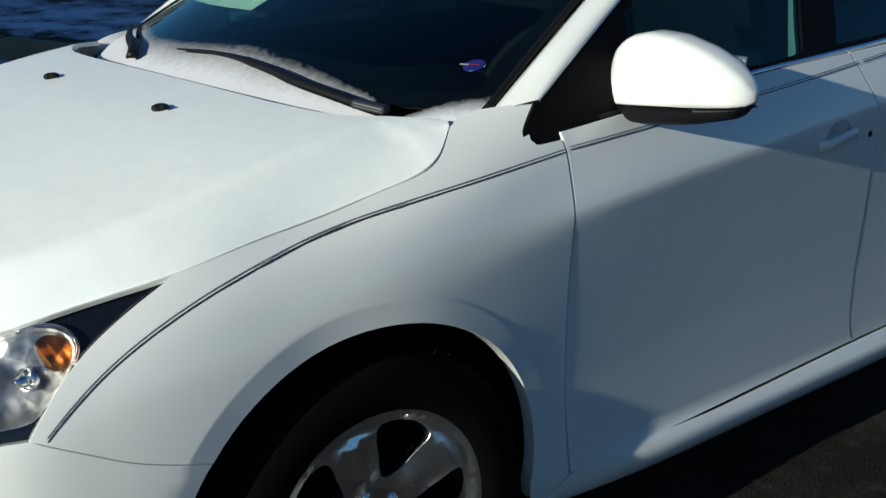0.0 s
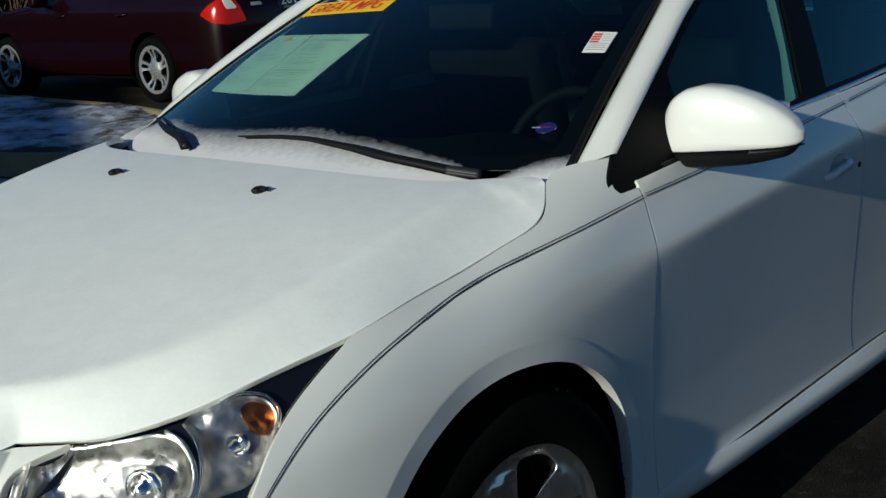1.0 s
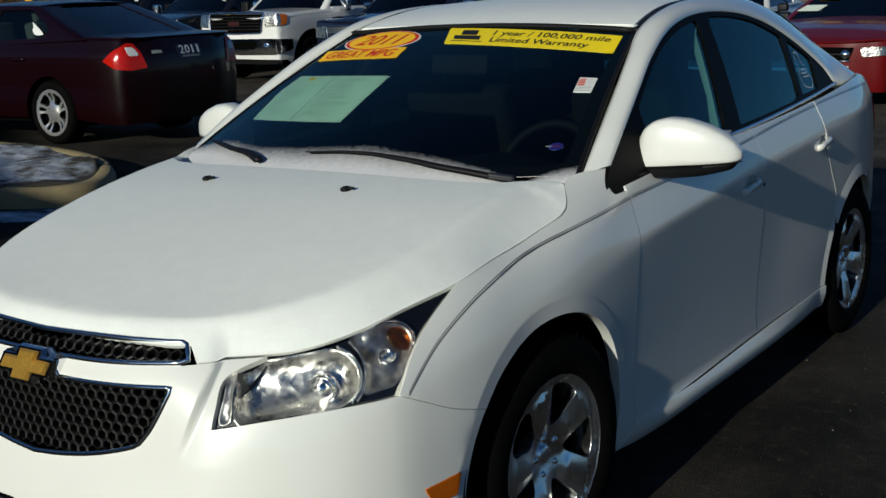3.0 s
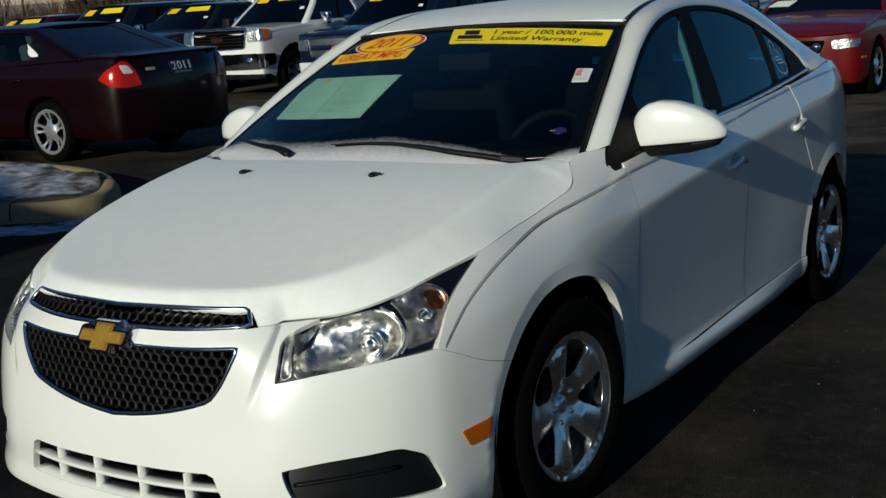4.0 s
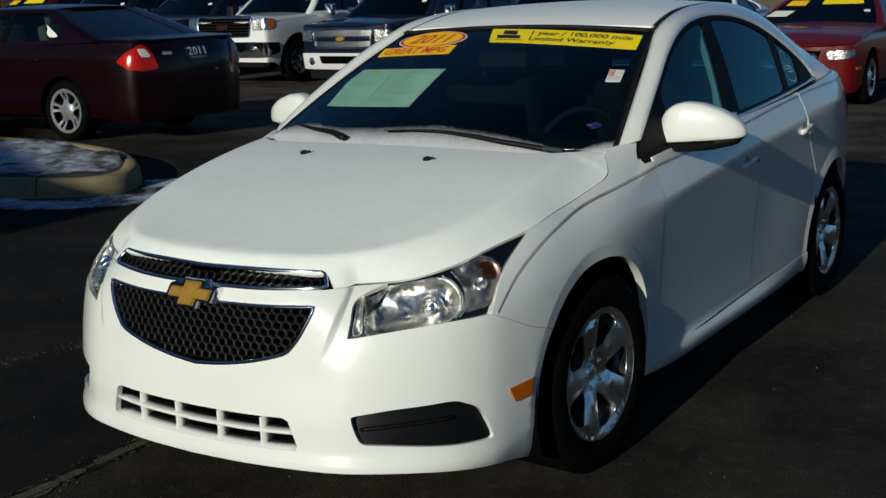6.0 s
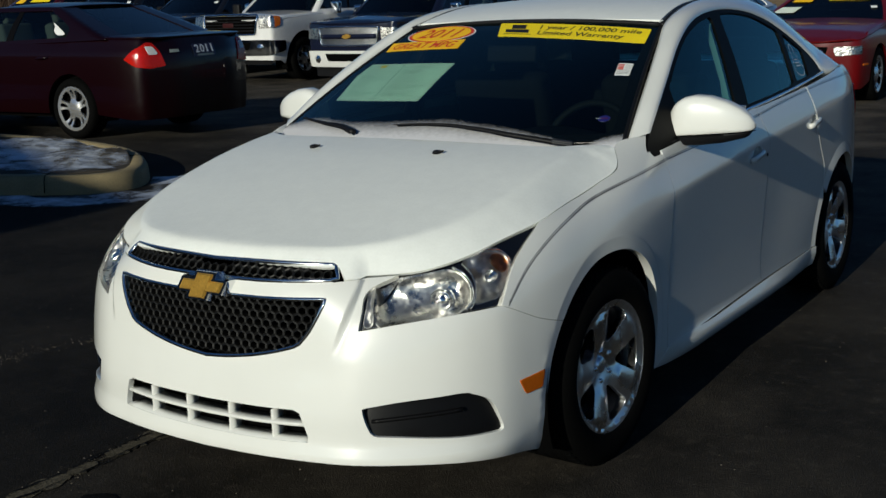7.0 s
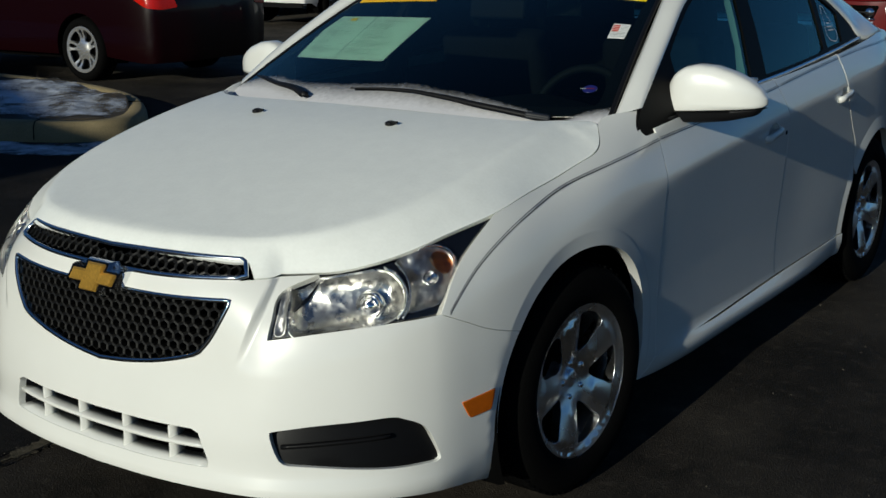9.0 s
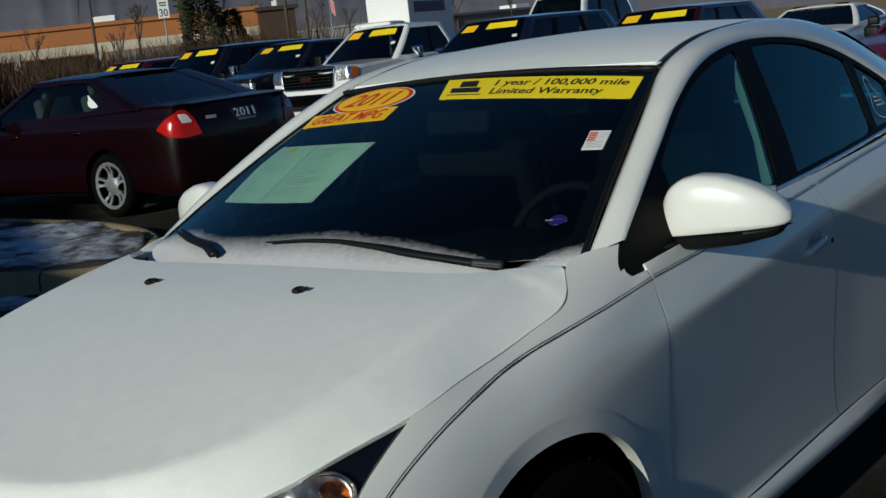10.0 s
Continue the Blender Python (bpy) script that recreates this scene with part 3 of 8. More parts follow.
def hood_raw(p):
    """The hood over (x, y): a crowned top, bent down beyond the crease to meet its rim."""
    x, y = np.abs(p[:, 0]), p[:, 1]
    far, at, f = nearest(x, y, HOOD_RIM)
    into, _, _ = nearest(x, y, HOOD_CREASE)
    k = np.where(inside(np.stack([x, y], 1), HOOD_FLAT), 0.0, into / np.maximum(1e-6, into + far))
    return hood_top(x, y) - (RIM_DROP[at] + (RIM_DROP[at + 1] - RIM_DROP[at]) * f) * k**1.08, far


def hood_z(p):
    """The same sheet with its folds eased."""
    z, far = hood_raw(p)
    soft = np.clip(far / 0.03, 0, 1)
    rings = [hood_raw(p + [r * math.cos(a), r * math.sin(a)])[0] for r in (0.008, 0.017) for a in np.arange(6) * math.pi / 3 + r * 60]
    return np.stack([p[:, 0], p[:, 1], z + (sum(rings) / 12 - z) * soft], 1)


def side_glass(p):
    """The leaning plane of the side windows at (y, z)."""
    h = p[:, 1] - 1.03
    return np.stack([0.848 - 0.38 * h - 0.22 * h * np.abs(h) - np.where(p[:, 0] < 1.4, 0.036, 0.018) * (p[:, 0] - 1.4) ** 2, p[:, 0], p[:, 1]], 1)


WS_HALF = (0.752, 0.585)


def screen(p):
    """The windscreen at (across, up) in about metres, 0.7 wide each side and 1 up."""
    a, b = p[:, 0] / 0.7, p[:, 1]
    half = WS_HALF[0] + (WS_HALF[1] - WS_HALF[0]) * b
    y0, y1 = 0.12 + 0.25 * a**2, 1.085 + 0.0 * a**2
    z0, z1 = 1.03 - 0.003 * a**2, 1.416 - 0.022 * a**2
    swell = 4 * b * (1 - b)
    return np.stack([half * a, y0 + (y1 - y0) * b - 0.008 * swell, z0 + (z1 - z0) * b + 0.012 * swell], 1)


RAIL_OUT = [(0.445, 1.046), (0.61, 1.148), (0.777, 1.243), (0.947, 1.331), (1.128, 1.395), (1.292, 1.428), (1.48, 1.442), (1.67, 1.439), (1.88, 1.418), (2.08, 1.373), (2.25, 1.31), (2.41, 1.235), (2.52, 1.17), (2.59, 1.108)]
TAIL_OUT = [(2.8, 1.112), (3.05, 1.105), (3.2, 1.085)]
RAIL_IN = [(0.759, 0.368, 1.024), (0.716, 0.56, 1.132), (0.674, 0.75, 1.235), (0.634, 0.92, 1.325), (0.598, 1.075, 1.40), (0.572, 1.35, 1.462), (0.562, 1.65, 1.485), (0.556, 1.95, 1.485), (0.556, 2.2, 1.462), (0.57, 2.45, 1.408), (0.6, 2.72, 1.31), (0.635, 2.95, 1.215), (0.66, 3.12, 1.13), (0.67, 3.22, 1.10)]
ROOF_C = spline([(1.05, 1.412), (1.2, 1.452), (1.4, 1.486), (1.7, 1.508), (2.0, 1.508), (2.3, 1.488), (2.55, 1.445), (2.7, 1.40)], 0.02)


def roof_z(p):
    xin = spline(RAIL_IN, 0.02)
    xe, ze = np.interp(p[:, 1], xin[:, 1], xin[:, 0]), np.interp(p[:, 1], xin[:, 1], xin[:, 2])
    zc = np.interp(p[:, 1], ROOF_C[:, 0], ROOF_C[:, 1])
    return np.stack([p[:, 0], p[:, 1], zc - (zc - ze) * (p[:, 0] / xe) ** 2], 1)

# ---- the white sedan: panels ----
car = thing("sedan", pose(0, 0, 0), "white four-door compact sedan with frosted hood and dealer stickers", "car")


def fx(*pts):
    return np.array([(math.copysign(s_at_x(x), x) if x else 0.0, z) for x, z in pts])


def fy(*pts):
    return np.array([(s_at_y(y), z) for y, z in pts])


def arc(which, a0, a1, more=0.0):
    """Part of a wheel arch's edge; degrees from the tail, over the top."""
    ay, az, r = ARCHES[which]
    r += more
    return fy(*[(ay + r * math.cos(radians(a)), az + r * math.sin(radians(a))) for a in np.linspace(a0, a1, 40)])


def both(p):
    """A half outline from the middle outwards, doubled about the middle."""
    p = np.array(p)
    return np.vstack([p, (p * [-1, 1])[::-1]])


hood_half = np.vstack([spline(HOOD_E[:2] + [(0.36, -0.836), (0.408, -0.812)], 0.012), EDGE_Z[:, :2], spline([(0.742, 0.279), (0.727, 0.275), (0.712, 0.254), (0.692, 0.22), (0.655, 0.178), (0.58, 0.137), (0.45, 0.112), (0.3, 0.1), (0.15, 0.094), (0, 0.092)], 0.012)])
panel("hood", ring(both(hood_half)), hood_z, FROST_PAINT, car, step=0.02, gap=0.0005, extra=np.vstack([HOOD_CREASE * [sg, 1] + [0, o] for sg in (1, -1) for o in (-0.012, -0.004, 0.004, 0.012)]), label="white hood dulled by frost")

upper_grille = ring(both(np.vstack([spline(fx((0, 0.752), (0.2, 0.754), (0.42, 0.762)), 0.012), spline(fx((0.444, 0.767), (0.427, 0.795)), 0.012), spline(fx((0.414, 0.80), (0.2, 0.803), (0, 0.80)), 0.012)])))
lower_grille = ring(both(np.vstack([spline(fx((0, 0.705), (0.2, 0.706), (0.415, 0.713)), 0.012), spline(fx((0.412, 0.70), (0.390, 0.657), (0.366, 0.618), (0.338, 0.585)), 0.012), spline(fx((0.32, 0.575), (0.278, 0.562), (0.2, 0.543), (0.09, 0.525), (0, 0.517)), 0.012)])))
intake = ring(both(np.vstack([spline(fx((0, 0.391), (0.2, 0.393), (0.322, 0.396)), 0.012), spline(fx((0.342, 0.388), (0.352, 0.36), (0.366, 0.318)), 0.012), spline(fx((0.364, 0.306), (0.2, 0.301), (0, 0.299)), 0.012)])))
fog_hole = ring(spline(fx((0.528, 0.414), (0.621, 0.430), (0.74, 0.44)), 0.012), spline(np.vstack([fx((0.758, 0.438)), fy((-0.636, 0.402), (-0.592, 0.312))]), 0.012), spline(np.vstack([fy((-0.60, 0.306)), fx((0.752, 0.312), (0.618, 0.33), (0.562, 0.334))]), 0.012), spline(fx((0.55, 0.34), (0.538, 0.37), (0.528, 0.41)), 0.012), radius=0.008)
lamp_low = spline(np.vstack([fx((0.521, 0.630), (0.641, 0.650), (0.745, 0.664)), fy((-0.578, 0.670))]), 0.012)
lamp_in = spline(np.vstack([EDGE_SZ[EDGE_Z[:, 1] > -0.722][:1] - [0, 0.001], fx((0.538, 0.722), (0.528, 0.67), (0.521, 0.630))]), 0.012)


lamp_top = EDGE_SZ[(EDGE_Z[:, 1] > -0.722) & (EDGE_Z[:, 1] < -0.305)] - [0, 0.001]
lamp_side = spline(np.vstack([lamp_top[-1:], fy((-0.409, 0.822), (-0.47, 0.784), (-0.527, 0.735), (-0.56, 0.695), (-0.578, 0.670))]), 0.012)
headlamp = ring(lamp_in[::-1], lamp_low, lamp_side[::-1], lamp_top[::-1])
SEAM_A = 143.0
seam = spline(np.vstack([fy((-0.578, 0.670), (-0.505, 0.637), (-0.43, 0.603)), arc(0, SEAM_A, SEAM_A)[:1]]), 0.012)
bumper_half = np.vstack([spline(fx((0, 0.75), (0.2, 0.752), (0.42, 0.76)), 0.012), spline(fx((0.436, 0.758), (0.44, 0.759)), 0.012), EDGE_SZ[(EDGE_Z[:, 1] > -0.812) & (EDGE_Z[:, 1] < -0.722)] - [0, 0.001],
                         lamp_in, lamp_low, seam, arc(0, SEAM_A, 203), spline(np.vstack([fy((-0.39, 0.172), (-0.5, 0.20)), fx((0.72, 0.24), (0.6, 0.25), (0.35, 0.25), (0, 0.245))]), 0.012)])
panel("front_bumper", ring(both(bumper_half)), girdle, WHITE_PAINT, car, holes=[lower_grille, intake, fog_hole, ring(fog_hole * [-1, 1])], step=0.022, thick=0.02, label="white painted front bumper", extra=np.vstack([spline(fx((sg * (0.435 + o), 0.555), (sg * (0.513 + o), 0.765)), 0.009) for sg in (1, -1) for o in (-0.006, 0.001, 0.008, 0.016, 0.024)]))

fender_edge = EDGE_SZ[EDGE_Z[:, 1] > -0.305] - [0, 0.001]
fender = ring(lamp_side[::-1], fender_edge, spline(np.vstack([fender_edge[-1:], fy((0.30, 1.027), (0.335, 1.034), (0.399, 1.038), (0.462, 1.04))]), 0.012),
              spline(fy((0.462, 1.04), (0.43, 1.012), (0.403, 0.984), (0.41, 0.971), (0.44, 0.970), (0.473, 0.971)), 0.012), spline(fy((0.473, 0.971), (0.474, 0.947), (0.46, 0.85), (0.455, 0.76), (0.458, 0.6), (0.475, 0.42), (0.50, 0.266)), 0.012),
              spline(fy((0.50, 0.266), (0.47, 0.235), (0.425, 0.205)), 0.012), spline(fy((0.425, 0.205), (0.402, 0.236)), 0.012), arc(0, -8, SEAM_A), seam[::-1])
CUPS = [ring(spline([(s_at_y(y0 + 0.088) + 0.052 * math.cos(a), z0 + 0.014 + 0.030 * math.sin(a)) for a in np.linspace(0, 2 * math.pi, 13)[:-1]], 0.012, closed=True)[:-1]) for y0, z0 in ((1.24, 0.852), (2.03, 0.905))]
def sunk(lift, deep, e=1e-3):
    """The same surface moved inwards."""
    def low(p):
        nn = np.cross(lift(p + [e, 0]) - lift(p - [e, 0]), lift(p + [0, e]) - lift(p - [0, e]))
        d = deep(p) if callable(deep) else np.full(len(p), deep)
        return lift(p) - nn / np.maximum(1e-12, np.linalg.norm(nn, axis=1))[:, None] * d[:, None]
    return low


BELT = [(0.478, 0.985), (0.8, 1.01), (1.06, 1.028), (1.54, 1.046), (2.1, 1.074), (2.62, 1.104)]
belt = spline(BELT, 0.012)


def belt_cut(y0, y1):
    b = belt[(belt[:, 0] > y0) & (belt[:, 0] < y1)]
    return fy(*b)


DOOR_MID = [(1.405, 1.042), (1.45, 0.97), (1.485, 0.90), (1.50, 0.7), (1.502, 0.45), (1.515, 0.33), (1.535, 0.288)]
front_door = ring(spline(fy((0.476, 0.985), (0.478, 0.947), (0.464, 0.85), (0.459, 0.76), (0.462, 0.6), (0.479, 0.42), (0.506, 0.268)), 0.012), spline(fy((0.506, 0.268), (1.0, 0.278), (1.531, 0.29)), 0.012),
                  spline(fy(*[(y - 0.002, z) for y, z in DOOR_MID][::-1]), 0.012), belt_cut(0.48, 1.40)[::-1])
rear_door = ring(spline(fy(*[(y + 0.002, z) for y, z in DOOR_MID]), 0.012), spline(fy((1.54, 0.29), (2.0, 0.295), (2.29, 0.30)), 0.012), arc(1, 185, 150, 0.015), spline(fy((2.34, 0.575), (2.335, 0.667), (2.25, 0.78), (2.165, 0.90), (2.13, 1.0), (2.10, 1.072)), 0.012), belt_cut(1.41, 2.095)[::-1])
quarter = ring(spline(fy((2.104, 1.075), (2.134, 1.0), (2.169, 0.90), (2.254, 0.78), (2.34, 0.667), (2.345, 0.575)), 0.012), arc(1, 145, 0), spline(fy((3.05, 0.32), (3.2, 0.32), (3.30, 0.32)), 0.012), spline(fy((3.30, 0.32), (3.30, 0.7), (3.28, 1.06)), 0.012),
               spline(fy((3.28, 1.06), (3.12, 1.105), (2.9, 1.118), (2.75, 1.11), (2.62, 1.104)), 0.012), belt_cut(2.105, 2.61)[::-1])
sill = ring(spline(fy((0.428, 0.203), (0.474, 0.233), (0.51, 0.264), (1.0, 0.274), (1.535, 0.285), (2.0, 0.291), (2.29, 0.296)), 0.012), arc(1, 186, 200), spline(fy((2.33, 0.20), (1.9, 0.18), (1.2, 0.178), (0.6, 0.182), (0.428, 0.2)), 0.012))
flare_rows = [np.vstack([arc(w, a, a + 60, r) for a in (-20, 40, 100, 160) for r in ((0.004, 0.034, 0.04, 0.046, 0.052) if w == 0 else (0.004, 0.03, 0.052, 0.06))]) for w in (0, 1)]
crease_rows = np.vstack([fy(*[(y, np.interp(y, *CREASE.T) + o) for y in np.arange(0.3, 2.4, 0.02)]) for o in (-0.02, -0.008, 0.0, 0.008, 0.02)])
for mir in (False, True):
    panel("fender", fender, girdle, WHITE_PAINT, car, step=0.022, thick=0.03, mirror=mir, extra=flare_rows[0], gap=0.0007)
    panel("front_door", front_door, sunk(girdle, 0.0006), WHITE_PAINT, car, holes=CUPS[:1], step=0.03, thick=0.02, mirror=mir, gap=0.0011, edge=0.0016, extra=crease_rows)
    panel("rear_door", rear_door, sunk(girdle, 0.0012), WHITE_PAINT, car, holes=CUPS[1:], step=0.03, thick=0.02, mirror=mir, gap=0.0009, edge=0.0016, extra=np.vstack([flare_rows[1], crease_rows]))
    panel("quarter_panel", quarter, girdle, WHITE_PAINT, car, step=0.03, thick=0.03, mirror=mir, extra=flare_rows[1])
    panel("sill", sill, girdle, WHITE_PAINT, car, step=0.03, thick=0.02, mirror=mir)
panel("roof", ring(both(np.vstack([spline([(0, 1.085), (0.3, 1.09), (0.58, 1.105)], 0.02), spline([(x - 0.026, y) for x, y, _ in RAIL_IN[4:10]], 0.02), spline([(0.5, 2.53), (0.25, 2.6), (0, 2.62)], 0.02)]))), roof_z, FROST_PAINT, car, step=0.06)


def rail(mir):
    """The pillar and roof rail round the side windows, rounded across."""
    far = np.array(RAIL_OUT)
    n = 90
    out3 = np.vstack([side_glass(far), girdle(fy(*TAIL_OUT))])
    o3 = even(spline(out3, 0.01), 0.01)
    i3 = even(spline(RAIL_IN, 0.01), 0.01)
    ts = np.linspace(0, 1, n)
    # matched by the same share between the given stations
    def along(line, knots):
        cum = np.r_[0, np.cumsum(np.linalg.norm(np.diff(line, axis=0), axis=1))]
        at = [cum[np.argmin(np.linalg.norm(line - k, axis=1))] for k in knots]
        w = np.interp(ts, np.linspace(0, 1, len(knots)), at)
        return np.stack([np.interp(w, cum, line[:, k]) for k in range(3)], 1)
    o, i = along(o3, out3), along(i3, np.array(RAIL_IN))
    verts, faces, m = [], [], 9
    mid = (o + i) / 2
    t = np.gradient(mid, axis=0)
    nrm = np.cross(i - o, t)
    nrm /= np.linalg.norm(nrm, axis=1)[:, None]
    nrm *= np.sign(nrm[:, 2:3] + nrm[:, 0:1])
    for k in range(n):
        w = np.linalg.norm(i[k] - o[k])
        flap, rise = min(0.03, 0.006 + 0.3 * ts[k]), np.interp(ts[k], [0, 0.05, 0.45, 0.7, 1], [0.017, 0.11, 0.11, 0.06, 0.04])
        line = [o[k] - nrm[k] * flap] + [o[k] + (i[k] - o[k]) * f + nrm[k] * (rise * w * (1 - (2 * f - 1) ** 2) ** 0.75) for f in np.linspace(0, 1, m - 2)] + [i[k] - nrm[k] * flap]
        verts += line
    for k in range(n - 1):
        for j in range(m - 1):
            q = (k * m + j, k * m + j + 1, (k + 1) * m + j + 1, (k + 1) * m + j)
            faces.append(q[::-1] if mir else q)
    v = np.array(verts) * ([-1, 1, 1] if mir else [1, 1, 1])
    me = mesh_of("pillar_rail", v, faces, WHITE_PAINT)
    bm = bmesh.new()
    bm.from_mesh(me)
    bmesh.ops.recalc_face_normals(bm, faces=bm.faces)
    bm.to_mesh(me)
    bm.free()
    return part("pillar_rail", me, parent=car)


rail(False), rail(True)
panel("windscreen", ring(np.array([(-0.69, 0.0), (0.69, 0.0)]), np.array([(0.69, 0.99), (-0.69, 0.99)]), radius=0.02), screen, GLASS, car, step=0.05, thick=0.004).visible_shadow = False

# tail: rear window, deck, bumper
def rear_screen(p):
    a, b = p[:, 0] / 0.6, p[:, 1]
    half = 0.655 + (0.56 - 0.655) * b
    return np.stack([half * a, 3.17 - 0.62 * b - 0.04 * a**2 * (1 - b), 1.125 + 0.315 * b - 0.03 * a**2 * b + 0.02 * 4 * b * (1 - b)], 1)


panel("rear_window", ring(np.array([(-0.58, 0.02), (0.58, 0.02)]), np.array([(0.58, 0.98), (-0.58, 0.98)]), radius=0.02), rear_screen, SIDE_GLASS, car, step=0.06, thick=0.004, out=-1)
panel("trunk_lid", ring(both([(0, 3.14), (0.3, 3.13), (0.655, 3.1), (0.665, 3.2), (0.62, 3.38), (0.35, 3.46), (0, 3.48)])), lambda p: np.stack([p[:, 0], p[:, 1], 1.118 + 0.02 * np.clip((p[:, 1] - 3.28) / 0.2, 0, 1) - 0.02 * p[:, 0] ** 2], 1), FROST_PAINT, car, step=0.06)
rear_half = np.vstack([spline(fy((3.31, 0.30), (3.31, 0.7), (3.29, 1.06)), 0.02), spline(np.vstack([fy((3.30, 1.08), (3.43, 1.09)), [(PLAN_S[-1], 1.1)]]), 0.02)])
for mir in (False, True):
    panel("rear_bumper", ring(rear_half, np.array([(PLAN_S[-1], 1.1), (PLAN_S[-1], 0.3)]), np.array([(PLAN_S[-1] - 0.01, 0.28), (s_at_y(3.31), 0.29)])), girdle, WHITE_PAINT, car, step=0.05, thick=0.02, mirror=mir)
    tail_lamp = ring(spline(fy((3.13, 0.93), (3.27, 0.80), (3.38, 0.80)), 0.012), spline(fy((3.38, 0.80), (3.38, 0.98)), 0.012), spline(fy((3.38, 0.98), (3.18, 1.0), (3.13, 0.95)), 0.012), radius=0.012)
    panel("tail_lamp", tail_lamp, lambda p: girdle(p) + np.array([0.004, 0, 0]), TAIL_RED, car, step=0.03, thick=0.01, mirror=mir, label="red tail lamp")

# ---- the white sedan: glazing, lamps, grilles ----
def ribbon(name, line, width, lift, mat, parent, rise=0.0008, mirror=False, label=""):
    """A thin flat strip laid along a line on a surface."""
    line = np.array(line)
    t = np.gradient(line, axis=0)
    t /= np.linalg.norm(t, axis=1)[:, None]
    n2 = np.stack([-t[:, 1], t[:, 0]], 1)
    e, rows = 1e-3, []
    for off in (-0.5, 0.5):
        q = line + n2 * width * off
        nn = np.cross(lift(q + [e, 0]) - lift(q - [e, 0]), lift(q + [0, e]) - lift(q - [0, e]))
        rows.append(lift(q) + nn / np.linalg.norm(nn, axis=1)[:, None] * rise)
    k = len(line)
    v = np.vstack(rows) * ([-1, 1, 1] if mirror else [1, 1, 1])
    return part(name, mesh_of(name, v, [(i, i + 1, k + i + 1, k + i) for i in range(k - 1)], mat), parent=parent, label=label)


STRIPE = [(0.476, 0.95), (0.338, 0.935), (0.2, 0.923), (0.09, 0.912), (0.015, 0.900), (-0.14, 0.868), (-0.21, 0.850), (-0.28, 0.829), (-0.345, 0.806), (-0.42, 0.765), (-0.48, 0.730), (-0.552, 0.664)]
STRIPE_DOOR = [(0.486, 0.951), (0.71, 0.963), (1.05, 0.985), (1.25, 1.0), (1.43, 1.013)]
STRIPE_REAR = [(1.447, 1.014), (1.7, 1.035), (2.1, 1.058)]
STRIPE_TAIL = [(2.13, 1.06), (2.4, 1.07), (2.7, 1.075), (3.1, 1.065)]
PIN_DARK = material("dark_pinstripe", (0.02, 0.02, 0.022), 0.4, vary=0.1)
PIN_GREY = material("grey_pinstripe", (0.11, 0.11, 0.12), 0.4, vary=0.1)


def eased(pts, deg):
    """A stripe's line smoothed into one even sweep."""
    q = even(np.array(fy(*pts)), 0.03)
    t = np.linspace(-1, 1, len(q))
    c = [np.polynomial.chebyshev.chebfit(t, q[:, k], deg) for k in range(2)]
    t = np.linspace(-1, 1, max(20, len(q) * 2))
    return np.stack([np.polynomial.chebyshev.chebval(t, k) for k in c], 1)


for mir in (False, True):
    for pts, deg in ((STRIPE, 4), (STRIPE_DOOR, 2), (STRIPE_REAR, 2), (STRIPE_TAIL, 2)):
        low = eased(pts, deg)
        reach = np.linalg.norm(girdle(low + [0, 0.002]) - girdle(low - [0, 0.002]), axis=1) / 0.004
        ribbon("pinstripe", low, 0.0022, girdle, PIN_DARK, car, mirror=mir)
        ribbon("pinstripe", low + np.stack([0 * reach, 0.0058 / reach], 1), 0.0016, girdle, PIN_GREY, car, mirror=mir)
# side glazing
dlo = ring(spline(RAIL_OUT, 0.012), spline([(2.59, 1.108), (2.57, 1.101), (2.1, 1.074), (1.54, 1.046), (1.06, 1.028), (0.8, 1.01), (0.60, 0.993)], 0.012), spline([(0.60, 0.993), (0.52, 0.98), (0.482, 0.972)], 0.012), spline([(0.482, 0.972), (0.41, 0.968), (0.388, 0.974), (0.392, 0.992), (0.445, 1.046)], 0.012))
pane_front = ring(np.array([(0.70, 1.022), (1.0, 1.042), (1.25, 1.055)]), np.array([(1.27, 1.12), (1.39, 1.40)]), spline([(1.38, 1.415), (1.2, 1.387), (1.0, 1.327), (0.83, 1.245), (0.72, 1.18)], 0.012), radius=0.01)
pane_rear = ring(np.array([(1.385, 1.06), (1.7, 1.072), (2.02, 1.087)]), np.array([(2.07, 1.10), (2.135, 1.32)]), spline([(2.12, 1.333), (1.9, 1.393), (1.68, 1.418), (1.51, 1.422)], 0.012), np.array([(1.49, 1.40), (1.40, 1.10)]), radius=0.01)
pane_quarter = ring(np.array([(2.125, 1.098), (2.335, 1.108)]), np.array([(2.34, 1.115), (2.385, 1.215), (2.36, 1.235)]), np.array([(2.20, 1.307), (2.185, 1.30), (2.12, 1.105)]), radius=0.008)
